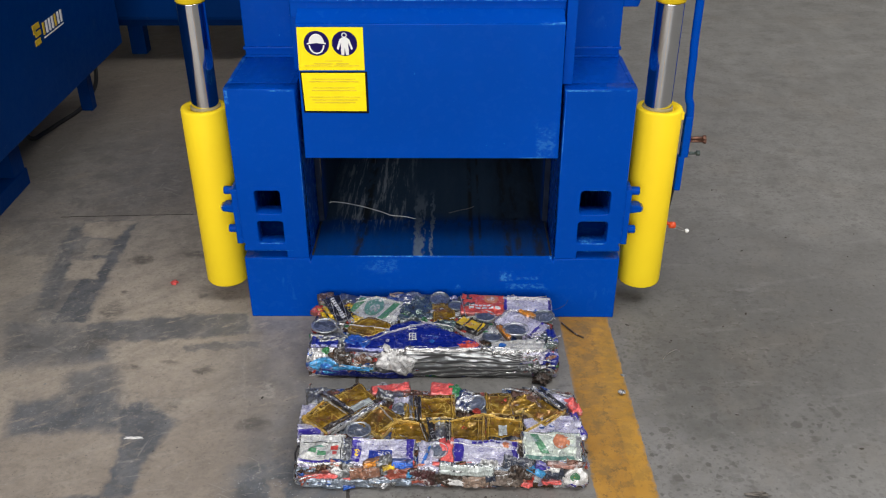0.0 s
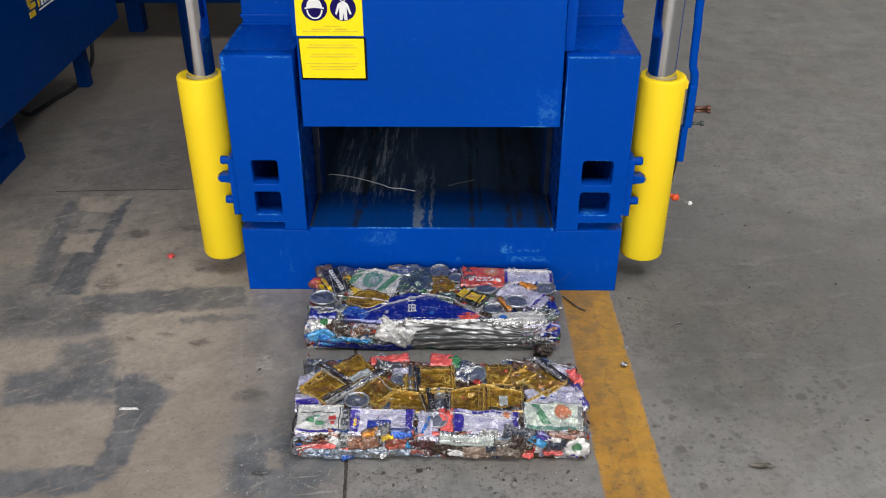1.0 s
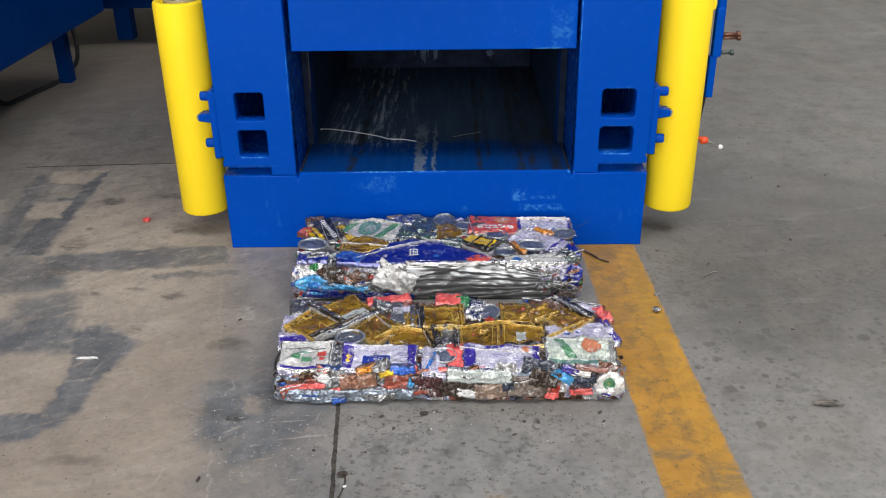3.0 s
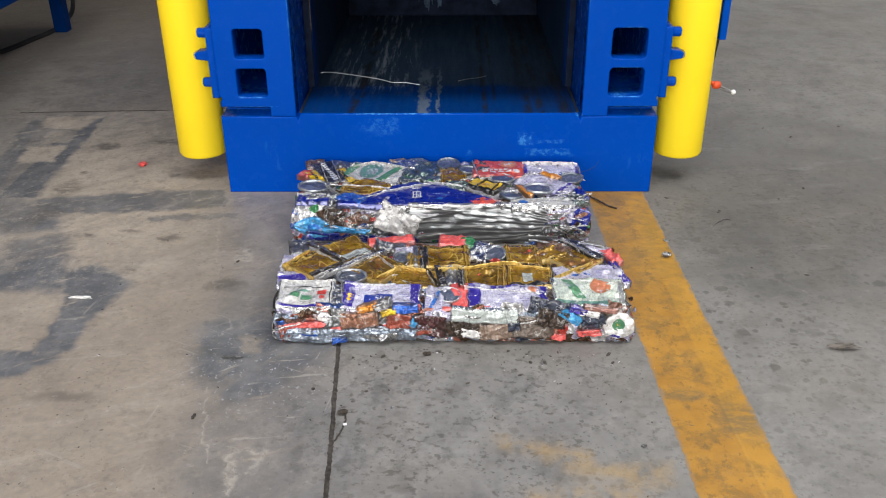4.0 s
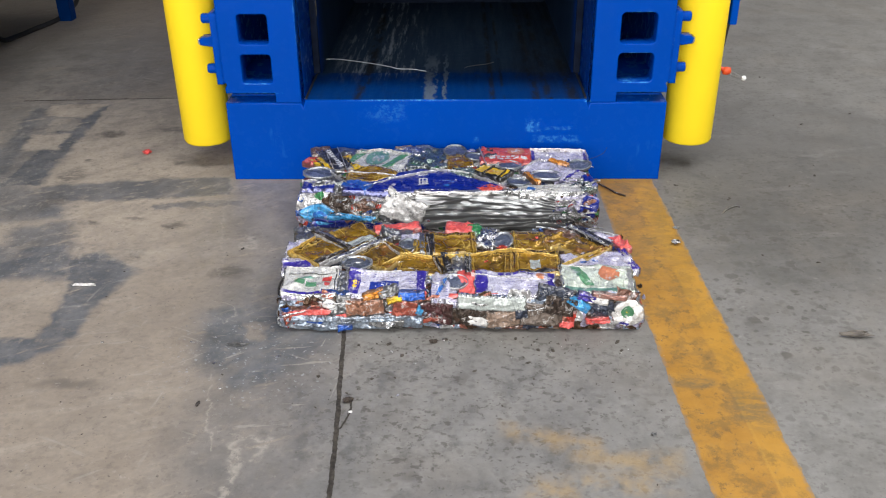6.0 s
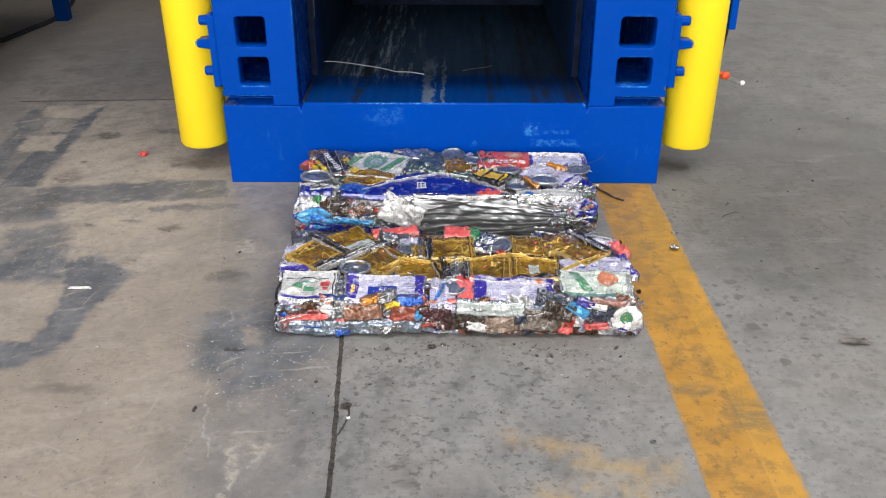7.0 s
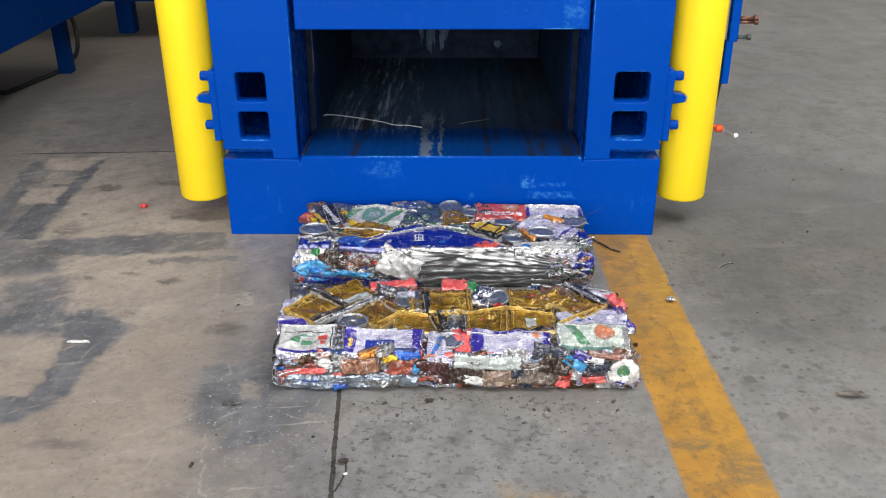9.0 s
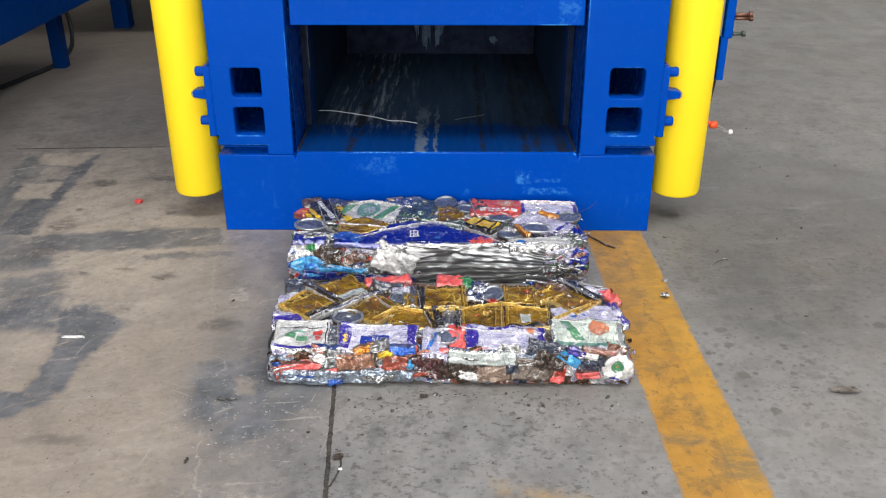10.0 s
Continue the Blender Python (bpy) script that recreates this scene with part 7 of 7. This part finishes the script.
    P("gold_can", "top", 0.172, -0.534, 0.080, 0.088, -2, M_GOLD, 0.006, label=gold, prints=[("paper_tag", "rect", -0.35, -0.55, 0.12, 0.25, M_PALEGREY), ("dark_band", "rect", -0.9, -0.95, 0.9, -0.72, I_COAL)])
    P("lavender_can", "top", 0.282, -0.528, 0.128, 0.074, 8, M_LAV, 0.003)
    P("coral_can", "top", 0.332, -0.452, 0.024, 0.054, 18, M_PINK, 0.005)
    P("lavender_can", "top", 0.300, -0.428, 0.050, 0.030, -30, M_LAV, 0.003)
    P("blue_can", "top", 0.338, -0.512, 0.016, 0.075, 14, M_INDIGO, 0.003)
    # the row of labelled cans along the front edge
    P("white_label_can", "top", -0.226, -0.606, 0.098, 0.070, 0, M_PALE, 0.009, label="flattened white can with green and red print",
      prints=[("green_print", "rect", -0.55, -0.30, -0.2, 0.0, I_GREEN), ("green_print", "rect", -0.15, -0.42, 0.22, -0.12, I_GREEN), ("green_print", "slant", -0.35, 0.05, 0.1, 0.25, I_TEAL), ("red_print", "rect", 0.42, -0.1, 0.74, 0.22, I_RED), ("red_print", "rect", 0.5, -0.45, 0.7, -0.2, I_RED), ("blue_band", "rect", -0.95, -0.98, 0.95, -0.82, I_INDIGO), ("dark_line", "rect", -0.8, 0.42, 0.8, 0.47, I_COAL), ("dark_line", "rect", 0.86, -0.7, 0.9, 0.8, I_COAL)])
    P("grey_can", "top", -0.168, -0.610, 0.024, 0.070, 3, M_GREYFOIL, 0.004)
    P("lavender_label_can", "top", -0.094, -0.609, 0.138, 0.064, 0, M_LAV, 0.009, label="flattened lavender can with an indigo band and blue printed box",
      prints=[("edge_band", "rect", -0.97, -0.9, -0.68, 0.9, I_INDIGO), ("edge_band", "rect", 0.74, -0.9, 0.96, 0.9, I_INDIGO), ("printed_box", "rect", -0.42, -0.62, 0.30, 0.02, I_COBALT), ("yellow_mark", "disc", -0.9, -0.5, -0.72, 0.1, I_YELLOW)] + [("print_bar", "rect", -0.12 + 0.1 * k, -0.48, -0.05 + 0.1 * k, -0.14, I_WHITE) for k in range(4)])
    P("lavender_can", "top", 0.005, -0.612, 0.046, 0.070, 0, M_LAV, 0.004, crease=0.007, prints=[("blue_mark", "slant", -0.6, -0.8, 0.2, 0.6, I_BLUE)])
    P("coral_can", "top", 0.046, -0.604, 0.034, 0.072, 4, M_PINK, 0.005, crease=0.002, ragged=0.04)
    b.lid(0.024, -0.604, 0.023, None, 0.85, 0.011, (8, 0))
    P("lavender_label_can", "top", 0.127, -0.607, 0.142, 0.062, -1, M_LAV, 0.010, label="flattened lavender-white can with indigo ends",
      prints=[("edge_band", "rect", -0.97, -0.9, -0.66, 0.92, I_INDIGO), ("edge_band", "rect", 0.80, -0.85, 0.95, 0.9, I_INDIGO), ("orange_mark", "disc", 0.5, 0.2, 0.72, 0.8, I_ORANGE)] + text(5, 0.62, -0.4, 0.5, 0.2, I_INDIGO))
    P("grey_can", "top", 0.203, -0.610, 0.024, 0.060, 0, M_BROWN, 0.003)
    P("green_label_can", "top", 0.271, -0.588, 0.128, 0.078, -2, M_PALEGREEN, 0.012, label="flattened pale can with a green stripe and orange picture",
      prints=[("green_stripe", "slant", -0.62, 0.85, -0.22, -0.55, I_GREEN), ("orange_picture", "disc", 0.05, -0.25, 0.62, 0.80, I_ORANGE), ("green_edge", "rect", -0.9, -0.95, 0.75, -0.72, I_TEAL), ("dark_edge", "rect", 0.82, -0.9, 0.96, 0.8, I_GREY)])
    # front face: soiled layers
    b.scraps("front", 80, M_SCRAP_A, (0.020, 0.055), (0.0, 0.004))
    b.scraps("front", 0, None, (0.022, 0.050), (0.001, 0.005), box_=(-0.26, -0.02, 0.038, 0.072), singles=12, palette=MIXED)
    b.scraps("front", 0, None, (0.020, 0.050), (0.001, 0.005), box_=(0.0, 0.31, 0.006, 0.060), singles=16, palette=RIGHT_MIX)
    P("coral_can", "top", 0.066, -0.636, 0.105, 0.008, -1, M_PINK, 0.008, crease=0.002, ragged=0.04)
    P("pale_carton_can", "front", 0.087, 0.058, 0.116, 0.024, -1, M_PALEGREY, 0.013, crease=0.002, label="crushed pale grey can edge")
    P("silver_can", "front", -0.168, 0.019, 0.205, 0.030, 1, M_SILBLUE, 0.008, crease=0.008, ragged=0.2)
    P("silver_can", "front", -0.052, 0.018, 0.042, 0.028, -6, M_SILBLUE, 0.007, crease=0.009)
    P("white_can", "front", -0.095, 0.018, 0.060, 0.018, -6, M_SILVER, 0.010, crease=0.007)
    P("blue_can", "front", -0.166, 0.009, 0.026, 0.012, 4, M_LIGHTBLUE, 0.012, crease=0.005)
    P("blue_can", "front", -0.218, 0.024, 0.030, 0.010, 8, M_LIGHTBLUE, 0.011, crease=0.005)
    P("coral_can", "front", -0.225, 0.040, 0.072, 0.011, 5, M_PINK, 0.008, crease=0.006, ragged=0.25)
    P("coral_can", "front", -0.262, 0.024, 0.018, 0.034, 8, M_DIRTY_RED, 0.006, crease=0.006)
    P("copper_can", "front", -0.130, 0.050, 0.066, 0.028, 3, M_COPPER_CAN, 0.008, crease=0.007)
    P("grey_can", "front", -0.172, 0.049, 0.040, 0.022, 10, M_GREYFOIL, 0.006, crease=0.007)
    P("red_can", "front", -0.062, 0.046, 0.042, 0.034, -8, M_DIRTY_RED, 0.008, crease=0.008)
    P("maroon_can", "front", -0.008, 0.038, 0.056, 0.042, -4, M_MAROON, 0.007, crease=0.009)
    P("cyan_can", "front", -0.036, 0.045, 0.012, 0.020, -20, M_CYAN, 0.010, crease=0.004)
    P("coral_can", "front", -0.022, 0.024, 0.038, 0.010, 18, M_DIRTY_RED, 0.010, crease=0.005)
    P("dark_can", "front", 0.046, 0.031, 0.076, 0.036, 3, M_BROWN, 0.006, crease=0.010)
    P("white_can", "front", 0.062, 0.021, 0.038, 0.016, -8, M_WHITEFOIL, 0.009, crease=0.007, ragged=0.3)
    P("tan_can", "front", 0.110, 0.028, 0.066, 0.034, 8, M_TAN, 0.008, crease=0.007, ragged=0.2)
    P("taupe_can", "front", 0.172, 0.034, 0.072, 0.044, -4, M_TAUPE, 0.008, crease=0.010)
    P("blue_can", "front", 0.137, 0.040, 0.021, 0.018, 6, M_NAVY_DIRT, 0.014, crease=0.002)
    P("dark_can", "front", 0.196, 0.072, 0.064, 0.026, -8, M_NAVY_DIRT, 0.007, crease=0.010)
    P("brown_can", "front", 0.202, 0.054, 0.054, 0.034, -12, M_BROWN, 0.009, crease=0.011)
    P("white_can", "front", -0.191, 0.057, 0.024, 0.015, 0, M_WHITEFOIL, 0.011, "disc", 0.003)
    P("yellow_can", "front", -0.079, 0.065, 0.026, 0.010, 14, M_YEL, 0.010, crease=0.004)
    P("orange_can", "front", -0.116, 0.071, 0.036, 0.011, 14, M_ORANGE, 0.009, crease=0.005)
    P("grey_can", "front", -0.090, 0.077, 0.034, 0.012, 22, M_GREYFOIL, 0.009, crease=0.005)
    P("light_blue_can", "front", -0.050, 0.071, 0.046, 0.012, 4, M_LIGHTBLUE, 0.009, crease=0.005)
    P("light_blue_can", "front", 0.234, 0.058, 0.042, 0.018, -34, M_CYAN, 0.013, crease=0.003)
    P("indigo_can", "front", 0.246, 0.070, 0.030, 0.012, -14, M_INDIGO, 0.013, crease=0.004)
    P("white_can", "front", 0.266, 0.064, 0.034, 0.012, -10, M_WHITEFOIL, 0.011, crease=0.005)
    P("navy_can", "front", 0.274, 0.045, 0.042, 0.030, 12, M_NAVY_DIRT, 0.009, crease=0.010)
    P("salmon_can", "front", 0.285, 0.071, 0.060, 0.008, -8, M_SALMON, 0.010, crease=0.005)
    P("red_can", "front", 0.268, 0.024, 0.040, 0.016, 8, M_PINK, 0.009, crease=0.007, ragged=0.25)
    P("coral_can", "front", 0.216, 0.013, 0.026, 0.011, 0, M_PINK, 0.008, crease=0.005)
    P("white_round_label", "front", 0.318, 0.038, 0.056, 0.050, 0, M_WHITEFOIL, 0.010, "disc", 0.005, "rounded white can with a green star", prints=[("green_star", "disc", -0.45, -0.3, 0.35, 0.65, I_GREEN), ("star_centre", "disc", -0.15, 0.05, 0.08, 0.35, I_YELLOW), ("blue_mark", "rect", -0.6, -0.85, 0.1, -0.65, I_INDIGO)])
    for f in ("west", "east"):
        b.scraps(f, 60, M_SCRAP_A, (0.012, 0.034), (0.0, 0.006))
    for x0, y0, x1, y1 in (
            (-0.217, -0.561, -0.122, -0.463),
            (-0.209, -0.567, -0.115, -0.469),
            (-0.241, -0.445, -0.179, -0.503),
            (-0.115, -0.467, -0.077, -0.517),
            (-0.162, -0.584, -0.070, -0.580),
            (-0.015, -0.527, 0.000, -0.583),
            (-0.029, -0.455, -0.022, -0.518),
            (-0.272, -0.573, -0.176, -0.573),
            (-0.165, -0.584, -0.159, -0.637),
            (0.049, -0.516, 0.050, -0.586),
            (0.242, -0.397, 0.307, -0.478),
            (0.206, -0.556, 0.210, -0.644),
            (0.323, -0.575, 0.324, -0.643),
            (0.052, -0.586, 0.188, -0.602),
            (0.213, -0.549, 0.323, -0.571)):
        b.seam(x0, y0, x1, y1, M_SEAM, 0.0012)
    for x0, y0, x1, y1 in (
            (-0.278, -0.521, -0.217, -0.563),
            (-0.280, -0.518, -0.239, -0.456),
            (-0.095, -0.549, -0.058, -0.512),
            (-0.105, -0.554, -0.065, -0.514),
            (-0.077, -0.514, -0.018, -0.523),
            (0.005, -0.518, 0.056, -0.516),
            (0.055, -0.516, 0.124, -0.493),
            (0.124, -0.493, 0.210, -0.515),
            (0.126, -0.498, 0.121, -0.582),
            (0.115, -0.515, 0.111, -0.579),
            (0.214, -0.546, 0.292, -0.490)):
        b.seam(x0, y0, x1, y1, M_GOLDSEAM, 0.0015)
    for x0, y0, x1, y1 in (
            (-0.222, -0.555, -0.126, -0.456),
            (-0.234, -0.440, -0.175, -0.496),
            (-0.010, -0.527, 0.006, -0.583),
            (-0.024, -0.455, -0.018, -0.518),
            (0.042, -0.514, 0.043, -0.586),
            (0.236, -0.401, 0.301, -0.479)):
        b.seam(x0, y0, x1, y1, M_COAL, 0.0026)
    b.slivers("top", 18, M_SILVER, (-0.275, 0.335, -0.64, -0.395))
    b.slivers("front", 16, M_SILVER, (-0.275, 0.335, 0.006, 0.066))
    b.strips(5, "front", 0.06, M_SILVER, (-0.27, 0.3, 0.01, 0.06))
    b.strips(6, "top", 0.05, M_GREYFOIL, (0.2, 0.33, -0.42, -0.395))
    b.add("bent_rim", tube([(-0.284, -0.60, 0.030), (-0.288, -0.615, 0.018), (-0.285, -0.63, 0.008), (-0.276, -0.635, 0.004)], 0.0024, 8), M_GREYFOIL)
    b.add("bent_rim", tube([(-0.276, -0.585, 0.075), (-0.284, -0.60, 0.062), (-0.281, -0.62, 0.052)], 0.0022, 8), M_COAL)


front_bale()


# ---- litter on the floor ----
def crumple(name, at, size, mat, label, seed, category="scrap", flatness=0.4):
    bm = bmesh.new()
    bmesh.ops.create_icosphere(bm, subdivisions=3, radius=1.0)
    for v in bm.verts:
        n = noise.noise_vector((v.co.x * 1.7 + seed, v.co.y * 1.7, v.co.z * 1.7)) * 0.75 + noise.noise_vector((v.co.x * 4 + seed, v.co.y * 4, v.co.z * 4)) * 0.3
        v.co = v.co + n
        v.co = Vector((v.co.x * size[0], v.co.y * size[1], v.co.z * size[2]))
    low = min(v.co.z for v in bm.verts)
    for v in bm.verts:
        v.co.z -= low
    ob = mesh_object(name, bm, mat)
    ob.location = at
    return tagged(ob, label, category)


M_CRUMB_LUMP = plain("oily_brown_dirt", (0.045, 0.034, 0.026), 0.6, var=0.5, scale=200, bump=0.6)
M_DULL = plain("dull_scrap", (0.13, 0.13, 0.13), 0.5, 0.3, 0.5, 120)
crumple("red_scrap", (-0.760, 0.165, 0.0), (0.010, 0.009, 0.004), M_PINK, "small crumpled red plastic scrap on the concrete floor", 1.0)
crumple("foil_scrap", (0.472, -0.326, 0.0015), (0.008, 0.0065, 0.0035), M_SILVER, "small crumpled silver foil on the yellow line", 2.0)
crumple("foil_scrap", (0.487, -0.255, 0.0), (0.007, 0.004, 0.002), M_GREYFOIL, "tiny white foil flake on the concrete floor", 7.0)
crumple("white_scrap", (-0.681, -0.492, 0.0), (0.020, 0.0035, 0.002), M_WHITEFOIL, "thin white strip of scrap on the stained floor", 3.0)
crumple("dried_leaf", (0.705, -0.660, 0.0), (0.021, 0.0050, 0.0045), plain("grey_brown_leaf", (0.14, 0.125, 0.11), 0.8, var=0.4), "dry curled grey-brown leaf on the concrete floor", 4.0, "leaf")
crumple("oil_lump", (-0.140, -0.838, 0.0), (0.0075, 0.0060, 0.0022), M_CRUMB_LUMP, "dark lump of oily dirt beside the floor joint", 5.0)
crumple("oil_lump", (-0.012, -0.677, 0.0), (0.007, 0.0045, 0.0016), M_CRUMB_LUMP, "dark drip of oily dirt in front of the bale", 6.0)
crumple("oil_lump", (0.280, -0.285, 0.0), (0.020, 0.014, 0.012), M_BROWN, "dark oily lump between the bales", 9.0)
crumple("white_chip", (-0.134, -0.866, 0.0), (0.0026, 0.0022, 0.0012), M_WHITE, "tiny white chip on the concrete floor", 8.0)
crumple("foil_flake", (0.315, -0.915, 0.0), (0.004, 0.003, 0.0012), M_DULL, "tiny grey foil flake on the concrete floor", 10.0)
crumple("foil_flake", (-0.345, -0.688, 0.0), (0.017, 0.004, 0.002), M_DULL, "dull foil shred beside the bale", 12.0)
twig = tagged(mesh_object("twig", tube([(0.355, -0.031, 0.0030), (0.370, -0.059, 0.0050), (0.387, -0.083, 0.0040), (0.407, -0.098, 0.0025)], 0.0022, 8), M_BROWN, smooth=True), "thin dark brown root-like scrap on the yellow line", "scrap")
tagged(mesh_object("wire_end", tube([(0.600, -0.190, 0.002), (0.615, -0.170, 0.003), (0.640, -0.150, 0.002), (0.650, -0.155, 0.002)], 0.0012, 6), M_STEEL, smooth=True), "short thin wire on the concrete floor", "wire")


M_CRUMB = plain("dry_brown_crumbs", (0.075, 0.064, 0.054), 0.85, var=0.5, scale=150)


def chips():
    """Fine metal and dirt crumbs."""
    rng = random.Random(12)
    for name, mat, n, zone in (("dark_crumbs", M_CRUMB, 240, 0), ("metal_crumbs", M_SILVER, 60, 1)):
        bm = bmesh.new()
        for _ in range(n):
            if zone:
                x, y = rng.gauss(-0.28, 0.12), rng.gauss(-0.72, 0.05)
                if rng.random() < 0.5:
                    x, y = rng.uniform(-0.2, 0.4), rng.gauss(-0.69, 0.03)
            else:
                x, y = rng.uniform(-1.0, 1.6), rng.uniform(-1.1, 1.8)
                if rng.random() < 0.6:
                    x, y = rng.uniform(-0.2, 0.36), -0.655 - abs(rng.gauss(0, 0.09))
            if abs(x) < 0.6 and y > -0.02 or -0.31 < x < 0.36 and -0.66 < y < 0:
                continue
            r = rng.uniform(0.0005, 0.0016) if rng.random() < 0.93 else rng.uniform(0.0020, 0.0034)
            bmesh.ops.create_icosphere(bm, subdivisions=1, radius=r, matrix=Matrix.Translation((x, y, r * 0.4)) @ Matrix.Rotation(rng.random() * 6, 4, "Z") @ Matrix.Diagonal((rng.uniform(1, 2.6), 1, 0.5, 1)))
        if not zone:
            for x, y in ((0.733, 0.410), (0.902, 0.432), (0.639, -0.106), (0.872, 0.019), (1.117, 0.444), (1.343, 0.467), (1.270, 0.327), (0.794, -0.041), (0.985, -0.514), (0.734, -0.401), (0.634, -0.372), (0.634, -0.114), (0.533, -0.036), (0.056, -0.760), (0.144, -0.737), (0.163, -0.701), (0.009, -0.671), (-0.064, -0.718), (-0.409, -0.346)):
                r = rng.uniform(0.0022, 0.0036)
                bmesh.ops.create_icosphere(bm, subdivisions=1, radius=r, matrix=Matrix.Translation((x, y, r * 0.3)) @ Matrix.Rotation(rng.random() * 6, 4, "Z") @ Matrix.Diagonal((rng.uniform(1.2, 2.4), 1, 0.4, 1)))
        tagged(mesh_object(name, bm, mat), "fine crumbs of dirt and metal scattered on the floor", "crumbs", kind="stuff")


chips()
